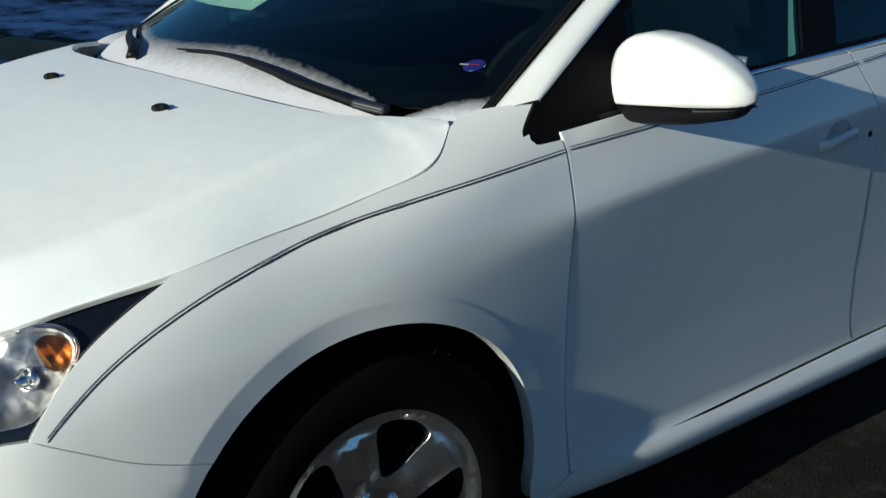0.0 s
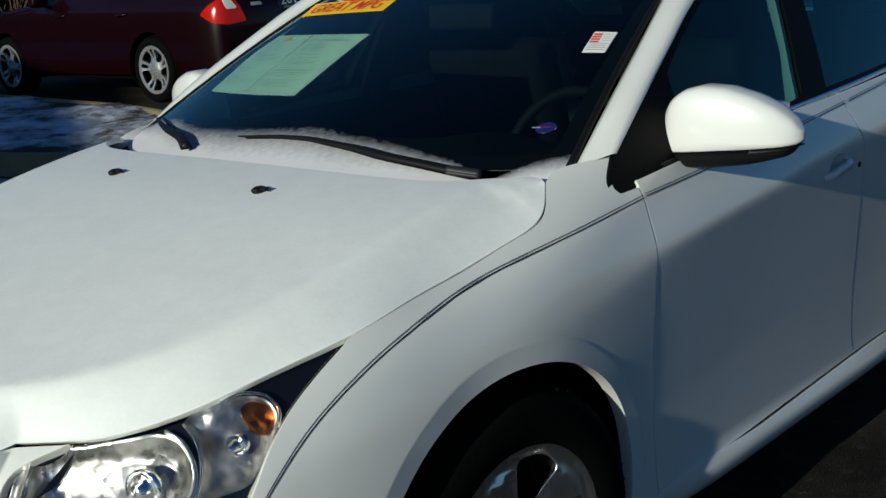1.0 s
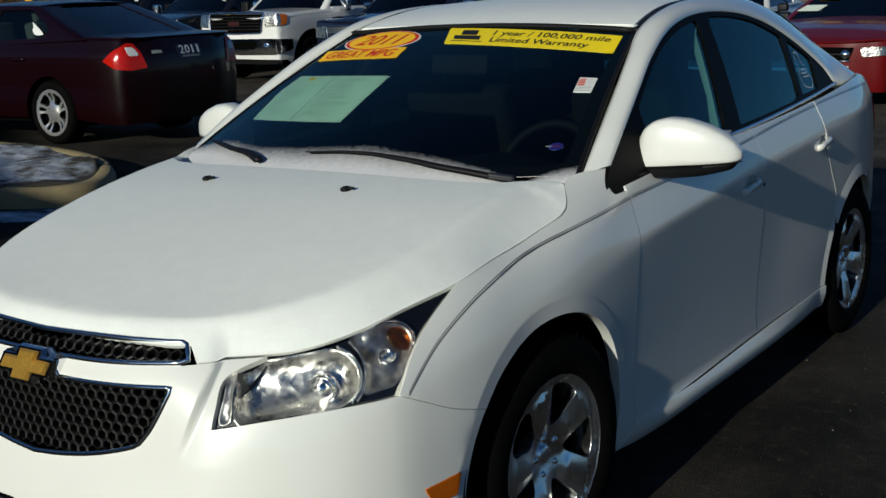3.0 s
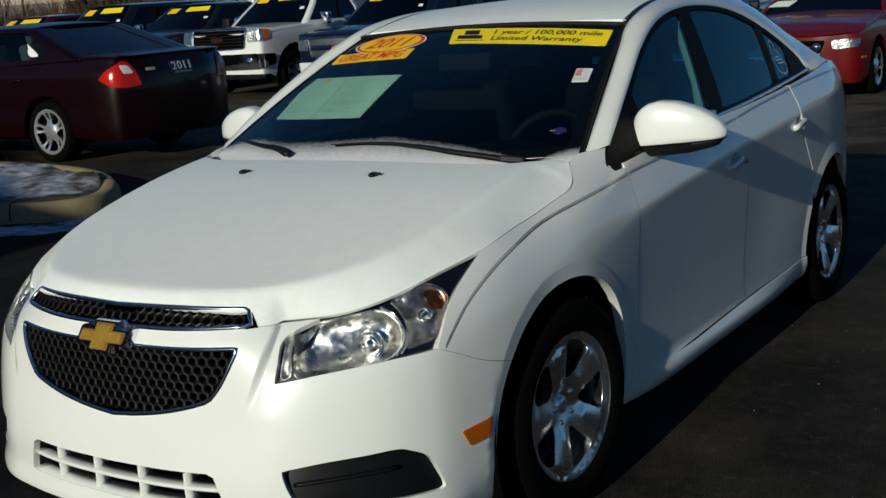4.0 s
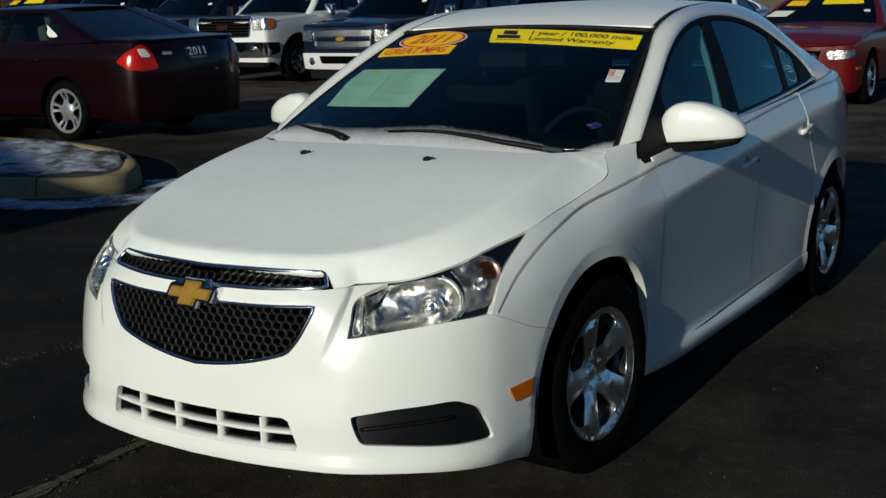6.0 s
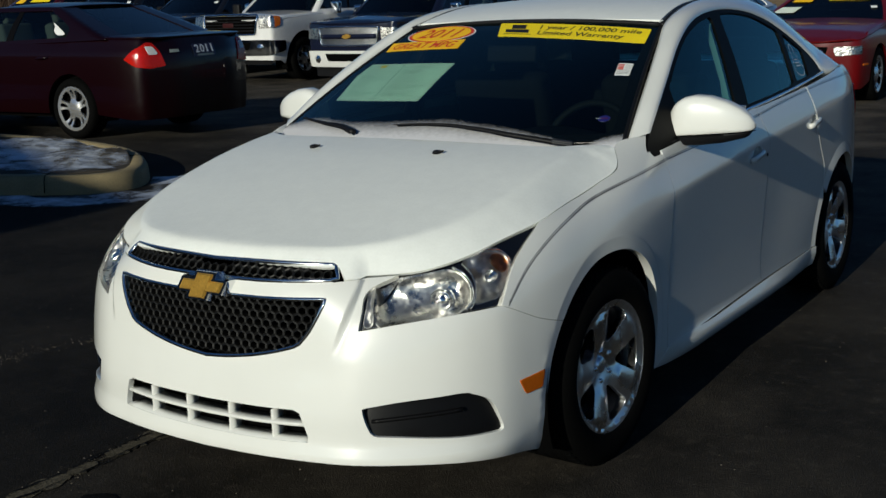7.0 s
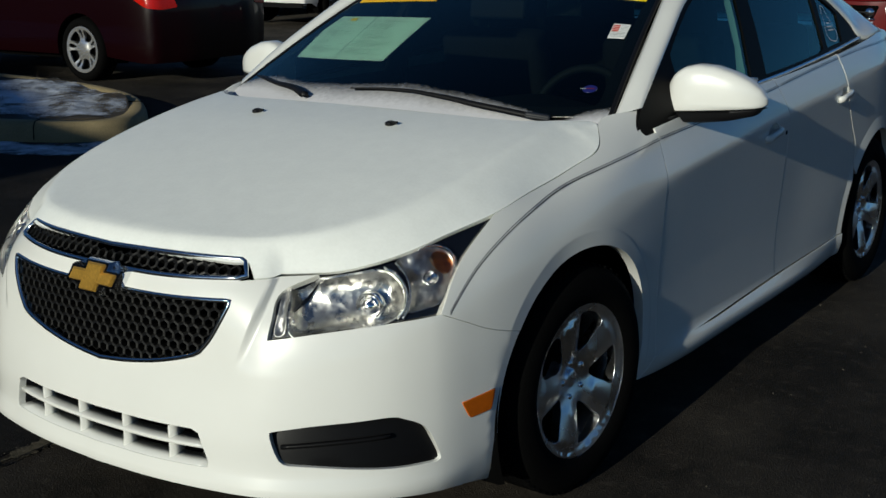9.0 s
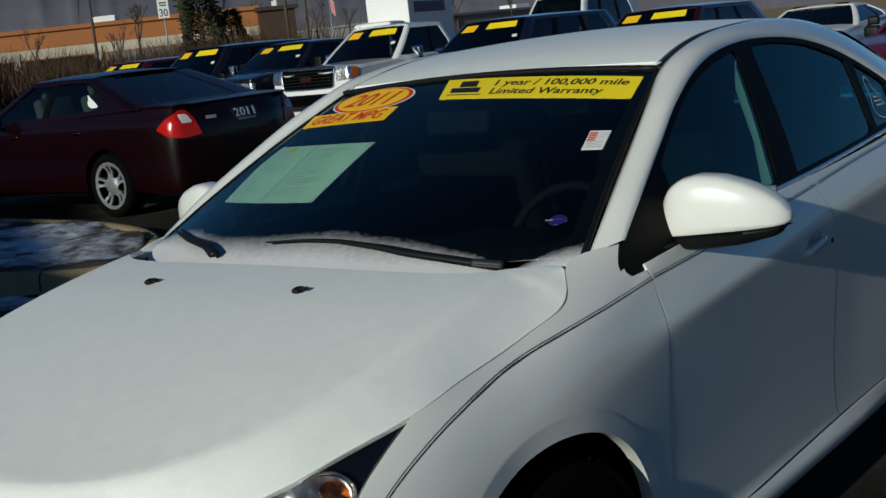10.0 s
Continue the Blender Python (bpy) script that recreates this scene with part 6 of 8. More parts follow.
sat.attribute_name = "thickness"
sadd = sn.nodes.new("ShaderNodeMath")
sadd.operation = "ADD"
sn.links.new(sc_.outputs["Object"], s1.inputs["Vector"])
sn.links.new(s1.outputs[0], sadd.inputs[0])
sn.links.new(sat.outputs["Fac"], sadd.inputs[1])
sn.links.new(sadd.outputs[0], s2.inputs["Value"])
sn.links.new(s2.outputs[0], sb.inputs["Alpha"])

# island outline: a long bed with a rounded end
ISLAND = spline([(-16, 1.4), (-10, 1.75), (-7.5, 2.1), (-6.3, 2.42), (-5.5, 2.75), (-5.05, 3.1), (-4.98, 3.45), (-5.3, 3.9), (-6.0, 4.38), (-6.8, 4.62), (-7.7, 4.72), (-10, 4.8), (-16, 4.85)], 0.12)


def closed_inset(line, d):
    t = np.gradient(line, axis=0)
    t /= np.linalg.norm(t, axis=1)[:, None]
    return line + d * np.stack([-t[:, 1], t[:, 0]], 1)


kv = []
prof = [(0.0, -0.02), (0.012, 0.10), (0.035, 0.145), (0.06, 0.152), (0.15, 0.15), (0.165, 0.10)]
cuts = [closed_inset(ISLAND, d) for d, _ in prof]
for i in range(len(ISLAND)):
    z0 = float(ground_z(*ISLAND[i]))
    for (d, h), c in zip(prof, cuts):
        kv.append((c[i, 0], c[i, 1], z0 + h))
kp = len(prof)
kerb = tagged(new("kerb", mesh_of("kerb", kv, [(i * kp + j, i * kp + j + 1, (i + 1) * kp + j + 1, (i + 1) * kp + j) for i in range(len(ISLAND) - 1) for j in range(kp - 1)], CONCRETE)), "rounded tan concrete kerb of a planted island", "kerb", kind="structure")
for k in range(6, len(ISLAND) - 4, 14):
    a, b = cuts[0][k], cuts[4][k]
    z0 = float(ground_z(*a))
    dirv = (b - a) / np.linalg.norm(b - a)
    line = [(a[0] - dirv[0] * 0.003, a[1] - dirv[1] * 0.003, z0 + 0.02), (a[0] + dirv[0] * 0.008, a[1] + dirv[1] * 0.008, z0 + 0.11), (*(a + dirv * 0.04), z0 + 0.151), (*(b), z0 + 0.154)]
    sweep("kerb_joint", line, circle(0.004, 5), CAVITY, kerb, up=(-dirv[1], dirv[0], 0))
bed_loop = ring(closed_inset(ISLAND, 0.155))


def bed(p):
    z = np.array([0.13 + 0.05 * noise.noise((q[0] * 1.3, q[1] * 1.3, 0)) + 0.02 * noise.noise((q[0] * 6, q[1] * 6, 0)) for q in p])
    return np.stack([p[:, 0], p[:, 1], ground_z(p[:, 0], p[:, 1]) + z + 0.02], 1)


bed_ob = panel("planting_bed", bed_loop, bed, MULCH, None, step=0.09, thick=0.05, gap=0)
tagged(bed_ob, "mulch bed of the kerbed island, partly bare", "planting bed", kind="structure")


def snow_sheet(name, loop, lift, rise, label, fade=0.25):
    ob = panel(name, loop, lambda p: lift(p) + np.array([0, 0, rise]), SNOW, None, step=0.09, thick=0.004, gap=0)
    me = ob.data
    v = np.array([tuple(q.co) for q in me.vertices])
    d = np.min(np.linalg.norm(v[:, None, :2] - loop[None], axis=2), axis=1)
    at = me.attributes.new("thickness", "FLOAT", "POINT")
    at.data.foreach_set("value", (0.17 * np.clip(d / fade, 0, 1) - 0.13).astype(float))
    return tagged(ob, label, "snow", kind="stuff")


snow_sheet("bed_snow", ring(closed_inset(ISLAND, 0.17)), bed, 0.012, "thin patchy snow over the planting bed")
smear_in, smear_out = closed_inset(ISLAND, -0.02), closed_inset(ISLAND, -0.55)
near_part = (ISLAND[:, 1] < 3.9)
snow_sheet("kerb_snow", ring(smear_out[near_part], smear_in[near_part][::-1]), lambda p: np.stack([p[:, 0], p[:, 1], ground_z(p[:, 0], p[:, 1])], 1), 0.006, "thin snow left along the kerb", 0.12)

# dead stalks on the bed
random.seed(11)
STALK = material("dead_stalks", (0.05, 0.035, 0.022), 0.9, vary=0.4)
sv, sf = [], []
for _ in range(420):
    x, y = random.uniform(-11, -5.3), random.uniform(2.2, 4.6)
    cl = Vector((round(x * 1.2) / 1.2, round(y * 2) / 2))
    x, y = 0.35 * x + 0.65 * cl.x, 0.35 * y + 0.65 * cl.y
    if not inside(np.array([(x, y)]), bed_loop)[0]:
        continue
    z = float(bed(np.array([(x, y)]))[0, 2])
    a, l = random.uniform(0, 6.3), random.uniform(0.05, 0.16)
    dx, dy = math.cos(a) * l, math.sin(a) * l
    n = len(sv)
    sv += [(x - 0.004, y, z), (x + 0.004, y, z), (x + dx, y + dy, z + random.uniform(0.01, 0.07))]
    sf.append((n, n + 1, n + 2))
tagged(new("stalks", mesh_of("stalks", sv, sf, STALK, smooth=False)), "dead brown stalks poking from the snowy bed", "dead plants", kind="stuff")

# a worn seam in the asphalt: a pale strip between two jagged cracks
TAR = material("crack_filler", (0.006, 0.0055, 0.005), 0.8, spec=0.1, vary=0.3, bump=0.5)
WORN = material("worn_pale_asphalt", (0.10, 0.088, 0.064), 0.95, spec=0.1, vary=0.75, scale=22, bump=1.0, bump_scale=110)
GRIT = material("pale_grit", (0.16, 0.14, 0.11), 0.95, vary=0.5, scale=25, bump=0.8, bump_scale=120)
SEAM_LINE = spline([(-0.62, -3.4), (-0.68, -2.0), (-0.69, -1.3), (-0.685, -0.9), (-0.70, -0.6), (-0.70, -0.2), (-0.75, 0.8), (-0.8, 2.0)], 0.012)


def jagged(line, wobble, seed):
    return line + wobble * np.array([(noise.noise((q[0] * 9, q[1] * 9, seed)) + 0.5 * noise.noise((q[0] * 31, q[1] * 31, seed + 2)), 0.3 * noise.noise((q[0] * 9, q[1] * 9, seed + 5))) for q in line])


def ground_strip(name, line, widths, mat, rise, label, category):
    """A flat strip lying on the lot along a line."""
    t2 = np.gradient(line, axis=0)
    t2 /= np.linalg.norm(t2, axis=1)[:, None]
    nn = np.stack([-t2[:, 1], t2[:, 0]], 1) * np.array(widths)[:, None] / 2
    rows2 = np.vstack([line - nn, line + nn])
    k = len(line)
    v3 = np.column_stack([rows2, ground_z(rows2[:, 0], rows2[:, 1]) + rise])
    return tagged(new(name, mesh_of(name, v3, [(i, i + 1, k + i + 1, k + i) for i in range(k - 1)], mat)), label, category, kind="structure")


def ragged(line, mean, seed):
    return [mean * max(0.12, 0.75 + 1.5 * noise.noise((q[0] * 7, q[1] * 7, seed)) + 0.9 * noise.noise((q[0] * 33, q[1] * 33, seed))) for q in line]


pale = jagged(SEAM_LINE, 0.012, 4)
ground_strip("worn_strip", pale, ragged(pale, 0.075, 2), WORN, 0.004, "pale worn strip along a seam in the asphalt", "worn asphalt")
for off, mean, seed in ((-0.03, 0.008, 7), (0.03, 0.010, 13)):
    c = jagged(SEAM_LINE + [off, 0], 0.014, seed)
    ground_strip("crack", c, ragged(c, mean, seed), TAR, 0.008, "jagged dark crack in the asphalt", "crack")
# dark oil spots where cars have stood
rs = random.Random(17)
for x, y, r in ((-0.42, -1.03, 0.05), (-0.30, -1.10, 0.065), (-0.22, -1.02, 0.04), (-0.16, -1.14, 0.05), (-0.36, -1.17, 0.03), (-0.06, -1.10, 0.035), (-0.25, -1.22, 0.03)):
    n = 28
    ph = rs.uniform(0, 50)
    edge = [(x + 1.5 * r * math.cos(2 * math.pi * i / n) * (1 + 0.9 * noise.noise((math.cos(2 * math.pi * i / n) * 2 + ph, math.sin(2 * math.pi * i / n) * 2, 0))), y + 0.8 * r * math.sin(2 * math.pi * i / n) * (1 + 0.9 * noise.noise((math.cos(2 * math.pi * i / n) * 2 + ph, math.sin(2 * math.pi * i / n) * 2, 9)))) for i in range(n)]
    spot = mesh_of("oil_spot", [(x, y, 0.004)] + [(a, b, 0.004) for a, b in edge], [(0, i + 1, (i + 1) % n + 1) for i in range(n)], TAR)
    tagged(new("oil_spot", spot), "dark oil spot soaked into the asphalt", "oil stain", kind="structure")

# loose pale grit along the cracks and strewn over the lot
rg = random.Random(21)
pv, pf = [], []
lines = [SEAM_LINE[:: 4], spline([(-2.8, -1.3), (-2.2, -0.6), (-1.9, 0.4)], 0.05)]
for i in range(2600):
    if i < 1300:
        ln = lines[i % 2]
        q = ln[rg.randrange(len(ln))]
        x, y, size = q[0] + rg.gauss(0, 0.04), q[1] + rg.gauss(0, 0.04), rg.uniform(0.001, 0.004)
    else:
        x, y, size = rg.uniform(-6, 3.2), rg.uniform(-3.2, 6), rg.uniform(0.0012, 0.0045)
    z, n, turn = float(ground_z(x, y)), len(pv), rg.uniform(0, 6.3)
    pv += [(x + size * math.cos(turn + a), y + size * math.sin(turn + a) * 0.7, z + 0.001) for a in (0, 1.57, 3.14, 4.71)] + [(x, y, z + size * 1.1)]
    pf += [(n + k, n + (k + 1) % 4, n + 4) for k in range(4)]
tagged(new("grit", mesh_of("grit", pv, pf, GRIT, smooth=False)), "loose pale grit strewn on the asphalt", "grit", kind="stuff")

# ---- other parked vehicles ----
def paint(name, color, rough=0.3, coat=1.0):
    return material(name, color, rough, coat=coat, spec=0.25, vary=0.06, scale=2.0, bump_scale=9)


DARK_GLASS = glass_material("dark_car_glass", (0.16, 0.20, 0.20))
MESH_SILVER = material("silver_mesh", (0.35, 0.36, 0.37), 0.3, metal=1.0, vary=0.5, scale=70, bump=0.8, bump_scale=160)


def make_skin(plan, prof):
    """A smaller car's skin: plan line from nose middle to tail middle, and a height profile of insets."""
    pl = spline(plan, 0.02)
    ps = np.r_[0, np.cumsum(np.linalg.norm(np.diff(pl, axis=0), axis=1))]
    tn = np.gradient(pl, axis=0)
    tn /= np.linalg.norm(tn, axis=1)[:, None]
    tn[0], tn[-1] = (1, 0), (-1, 0)
    pf = spline(prof, 0.02)
    widest = int(np.argmax(pl[:, 0]))

    def lift(p):
        s, z = np.abs(p[:, 0]), p[:, 1]
        d = np.interp(z, pf[:, 0], pf[:, 1])
        c = np.stack([np.interp(s, ps, pl[:, k]) for k in range(2)], 1)
        t = np.stack([np.interp(s, ps, tn[:, k]) for k in range(2)], 1)
        x, y = c[:, 0] - t[:, 1] * d, c[:, 1] + t[:, 0] * d
        return np.stack([np.where(p[:, 0] < 0, -x, x), y, z], 1)

    return lift, lambda x: float(np.interp(x, pl[: widest + 1, 0], ps[: widest + 1])), lambda y: float(np.interp(y, pl[:, 1], ps)), lambda x: float(np.interp(-x, -pl[widest:, 0], ps[widest:]))


def far_wheel(r, rim_r, spokes, mat):
    w = new("wheel")
    part("tyre", lathe([(rim_r, 0.0), (rim_r + 0.02, 0.012), ((r + rim_r) / 2, 0.016), (r - 0.02, 0.006), (r, -0.02), (r, -0.2), (rim_r, -0.21)], RUBBER, "tyre", 40), parent=w)
    hole_out, hole_in = rim_r * 0.86, rim_r * 0.42
    holes = []
    for i in range(spokes):
        mid, half = 360 * (i + 0.5) / spokes, 360 / spokes * 0.29
        poly = [(hole_in, half * 0.6), (hole_out * 0.8, half), (hole_out, half * 0.9), (hole_out, -half * 0.9), (hole_out * 0.8, -half), (hole_in, -half * 0.6)]
        holes.append(ring(spline([(q * math.cos(radians(mid + a)), q * math.sin(radians(mid + a))) for q, a in poly], 0.015, closed=True)[:-1]))
        mid -= 180 / spokes
        slot = [(rim_r * 0.5, 1.5), (hole_out * 0.95, 6), (hole_out * 1.02, 0), (hole_out * 0.95, -6), (rim_r * 0.5, -1.5)]
        holes.append(ring(spline([(q * math.cos(radians(mid + a)), q * math.sin(radians(mid + a))) for q, a in slot], 0.012, closed=True)[:-1]))
    rim = panel("rim", ring(spline([(rim_r * 1.01 * math.cos(a), rim_r * 1.01 * math.sin(a)) for a in np.linspace(0, 2 * math.pi, 25)[:-1]], 0.02, closed=True)[:-1]),
                lambda p: np.stack([0.004 - 0.03 * np.exp(-((np.hypot(p[:, 0], p[:, 1]) - rim_r * 0.55) / 0.06) ** 2), p[:, 0], p[:, 1]], 1), mat, w, holes=holes, step=0.04, thick=0.03, gap=0)
    part("brake_disc", lathe([(0.0, -0.07), (rim_r * 0.95, -0.08), (rim_r * 0.95, -0.2), (0, -0.2)], CAVITY, "brake_disc", 24), parent=w)
    part("centre_cap", lathe([(0.0, 0.004), (0.03, 0.0), (0.034, -0.02)], mat, "centre_cap", 16), parent=rim)
    return w


def far_car(name, label, category, m, S, group="parked vehicles"):
    """A parked vehicle from a table of sizes S; local frame as for the sedan (nose towards -y, front axle at y 0)."""
    root = thing(name, m, label, category, group)
    W, fo, wb, ro, H = S["half"], S["front"], S["base"], S["rear"], S["height"]
    body = paint(name + "_paint", S["color"], S.get("rough", 0.3), S.get("coat", 1.0))
    yr = wb + ro
    cr = S.get("corner", 0.28)
    plan = [(0, -fo), (W * 0.45, -fo + 0.015), (W - cr, -fo + 0.07), (W - cr * 0.35, -fo + cr * 0.5), (W - 0.035, -fo + cr * 1.15), (W, 0.35), (W, wb - 0.3), (W - 0.03, yr - cr * 1.2), (W - cr * 0.35, yr - cr * 0.5), (W - cr, yr - 0.07), (W * 0.45, yr - 0.012), (0, yr)]
    zs, zb = S["sill"], S["belt"]
    prof = [(zs - 0.1, 0.06), (zs, 0.03), (zs + 0.12, 0.012), ((zs + zb) / 2, 0.0), (zb - 0.12, 0.006), (zb - 0.03, 0.022), (zb + 0.03, 0.05), (zb + 0.14, 0.11), (zb + 0.3, 0.4)]
    lift, sx, sy, sr = make_skin(plan, prof)
    hood_line, deck_line = S["hood"], S["deck"]  # (y, z) of the shoulder
    R = S["wheel"] + S.get("arch", 0.06)
    end_s = sr(0.0)

    def arch(yc):
        return np.array([(sy(yc + R * math.cos(a)), S["wheel"] + R * math.sin(a)) for a in np.linspace(math.pi + 0.15, -0.15, 24)])

    shoulder = spline([(0.0, S["nose"]), (sx(W * 0.6), S["nose"]), (sy(-fo + 0.35), S["nose"] + 0.06), *[(sy(y), z) for y, z in hood_line], *[(sy(y), z) for y, z in deck_line], (sr(W * 0.6), S["tail"]), (end_s, S["tail"])], 0.03)
    low = zs - 0.02
    bottom = np.vstack([[(0, low + 0.02)], [(sy(-fo + 0.3), low)], arch(0.0), arch(wb), [(sy(yr - 0.3), low + 0.02)], [(end_s, low + 0.03)]])
    side_loop = ring(even(shoulder, 0.04), even(np.array([shoulder[-1], bottom[-1]]), 0.05), even(bottom, 0.03)[::-1], even(np.array([bottom[0], shoulder[0]]), 0.05))
    for mir in (False, True):
        panel("body_side", side_loop, lift, body, root, step=0.08, thick=0.03, mirror=mir, gap=0)
    top_y0, top_y1 = lift(np.array([(0.0, S["nose"])]))[0, 1] + 0.005, S["cowl"] + 0.15
    tail_y = lift(np.array([(end_s, S["tail"])]))[0, 1] - 0.005

    def top_sheet(pname, y0, y1, line, crown):
        zz = np.array(line)

        def tl(p):
            z = np.interp(p[:, 1], zz[:, 0], zz[:, 1])
            q = np.abs(p[:, 0]) / W
            return np.stack([p[:, 0], p[:, 1], z + crown * (1 - q**2) - 0.05 * np.clip((q - 0.82) / 0.18, 0, 1) ** 2], 1)

        def half_w(y):
            z = np.interp(y, zz[:, 0], zz[:, 1])
            q = lift(np.array([(sy(min(max(y, -fo + 0.02), yr - 0.02)), z - 0.02)]))[0]
            return max(0.3, q[0])

        ys = np.linspace(y0, y1, 14)
        # the boot lid draws in towards the tail
        taper = [0.12 * max(0.0, (y - yr + 0.32) / 0.32) ** 2 if pname == "deck" else 0.0 for y in ys]
        right = [(half_w(y) + 0.01 - d, y) for y, d in zip(ys, taper)]
        return panel(pname, ring(even(np.array(right), 0.05), even(np.array([(-x, y) for x, y in right][::-1]), 0.05)), tl, body, root, step=0.1, thick=0.02, gap=0)

    top_sheet("hood", top_y0, top_y1, [(-fo, S["nose"] - 0.02), (-fo + 0.12, S["nose"] + 0.03), *hood_line], S.get("crown", 0.05))
    if S.get("bed"):
        box("cargo_bed", (-W + 0.08, S["cab_end"], zb - 0.35), (W - 0.08, yr - 0.05, zb - 0.3), CAVITY, root)
    else:
        top_sheet("deck", deck_line[0][0] - 0.1, tail_y, [*deck_line, (yr, S["tail"])], 0.012)
    # cabin: glass tub with painted pillars and roof
    c0, c1, r0, r1 = S["cowl"], S["cab_end"], S["roof0"], S["roof1"]
    wb0, wr = W - 0.07, S["roof_half"]
    zc0, zc1 = S["hood"][-1][1] + 0.02, S["deck"][0][1] + 0.0

    def canopy(p):
        """(turn round the cabin 0..4, height 0..1)"""
        u, h = p[:, 0] % 4, p[:, 1]
        a0, a1 = wb0, wr
        hx = a0 + (a1 - a0) * h + 0.02 * 4 * h * (1 - h)
        yf, yb = c0 + (r0 - c0) * h, c1 + (r1 - c1) * h
        zf = zc0 + (H - 0.05 - zc0) * h
        zbk = zc1 + (H - 0.06 - zc1) * h
        x = np.where(u < 1, -1 + 2 * u, np.where(u < 2, 1.0, np.where(u < 3, 1 - 2 * (u - 2), -1.0)))
        f = np.where(u < 1, 0.0, np.where(u < 2, u - 1, np.where(u < 3, 1.0, 4 - u)))
        bow = np.where(u < 1, -0.13 * (1 - x**2) * (1 - 0.5 * h), np.where((u >= 2) & (u < 3), 0.08 * (1 - x**2) * (1 - 0.5 * h), 0))
        return np.stack([hx * x, yf + (yb - yf) * f + bow, zf + (zbk - zf) * f], 1)

    glass = S.get("glass", DARK_GLASS)
    for gn, u0, u1 in (("windscreen", 0.03, 0.97), ("rear_glass", 2 + S.get("rear_post", 0.05) - 0.02, 3 - S.get("rear_post", 0.05) + 0.02)):
        loop = ring(spline([(u0, 0.0), (u1, 0.0)], 0.08), spline([(u1, 0.0), (u1, 0.97)], 0.1), spline([(u1, 0.97), (u0, 0.97)], 0.08), spline([(u0, 0.97), (u0, 0.0)], 0.1))
        panel(gn, loop, sunk(canopy, 0.008), glass, root, step=0.2, thick=0.002, gap=0)
    side_posts = S.get("posts", (0.5,))
    f0, f1, f2 = S.get("side_window", (0.05, 0.86, 0.90))
    opening = ring(spline([(1 + f0, 0.05), (1 + f1, 0.07)], 0.05), spline([(1 + f1, 0.07), (1 + f2, 0.4), (1 + f2 - 0.03, 0.9)], 0.06), spline([(1 + f2 - 0.03, 0.9), (1 + f0 + 0.03, 0.9)], 0.05), spline([(1 + f0 + 0.03, 0.9), (1 + f0, 0.05)], 0.06), radius=0.02)
    ue = 2 + S.get("rear_post", 0.05)
    shell = ring(spline([(0.955, -0.06), (ue, -0.06)], 0.025), spline([(ue, -0.06), (ue, 1.0)], 0.08), spline([(ue, 1.0), (0.955, 1.0)], 0.025), spline([(0.955, 1.0), (0.955, -0.06)], 0.08))
    for mir in (False, True):
        panel("pillar_frame", shell, canopy, body, root, holes=[opening], extra=np.array([(u, h) for u in (1.0, 2.0) for h in np.arange(-0.05, 1.0, 0.015)]), step=0.05, thick=0.012, gap=0, edge=0.004, mirror=mir)
        panel("side_glass", opening, sunk(canopy, 0.012), glass, root, step=0.15, thick=0.002, gap=-0.006, mirror=mir)
        for f in side_posts:
            slim = ring(spline([(1 + f - 0.02, 0.03), (1 + f + 0.02, 0.03)], 0.02), spline([(1 + f + 0.02, 0.03), (1 + f + 0.03, 0.92)], 0.08), spline([(1 + f + 0.03, 0.92), (1 + f - 0.03, 0.92)], 0.02), spline([(1 + f - 0.03, 0.92), (1 + f - 0.02, 0.03)], 0.08))
            panel("door_pillar", slim, sunk(canopy, 0.008), GLOSS_BLACK, root, step=0.06, thick=0.01, gap=0, edge=0.003, mirror=mir)

    def roof(p):
        """(-1..1 across, 0..1 back): it starts from the cabin's upper rim and crowns in the middle."""
        a, f = p[:, 0], p[:, 1]
        front, back = canopy(np.stack([np.clip((a + 1) / 2, 1e-4, 1 - 1e-4), np.ones(len(p))], 1)), canopy(np.stack([np.clip(3 - (a + 1) / 2, 2 + 1e-4, 3 - 1e-4), np.ones(len(p))], 1))
        q = front + (back - front) * f[:, None]
        q[:, 2] += S.get("roof_crown", 0.05) * np.clip(1 - np.abs(a) ** 2.4, 0, 1) ** 0.8 * (0.35 + 0.65 * (4 * np.clip(f, 0, 1) * (1 - np.clip(f, 0, 1))) ** 0.6) + 0.002
        return q

    panel("roof", ring(even(np.array([(-1.0, 0.0), (1.0, 0.0), (1.0, 1.0), (-1.0, 1.0), (-1.0, 0.0)]), 0.05)), roof, body, root, step=0.09, thick=0.02, gap=0, edge=0.02)
    # dark cabin floor, seats
    inner = bmesh.new()
    box_bm(inner, (-W + 0.12, c0 + 0.1, zs), (W - 0.12, c1 - 0.1, zb - 0.12))
    box_bm(inner, (-W + 0.45, -fo + 0.25, zs), (W - 0.45, yr - 0.25, zb - 0.2))
    part("cabin_floor", inner, CAVITY, root)
    for x in (-0.38, 0.38):
        for y in S.get("seats", (1.25,)):
            st_ = rounded_block("car_seat", (0.46, 0.14, 0.55), S.get("seat", CLOTH), root, pose(x, y, zb + 0.02, 12, 0, 0), 0.05)
            rounded_block("headrest", (0.26, 0.09, 0.18), S.get("seat", CLOTH), st_, pose(0, 0.02, 0.36), 0.035)
    # wheels
    w = far_wheel(S["wheel"], S["rim"], S.get("spokes", 6), S.get("rim_mat", ALLOY))
    w.parent = root
    w.matrix_local = pose(W - 0.02, 0, S["wheel"])
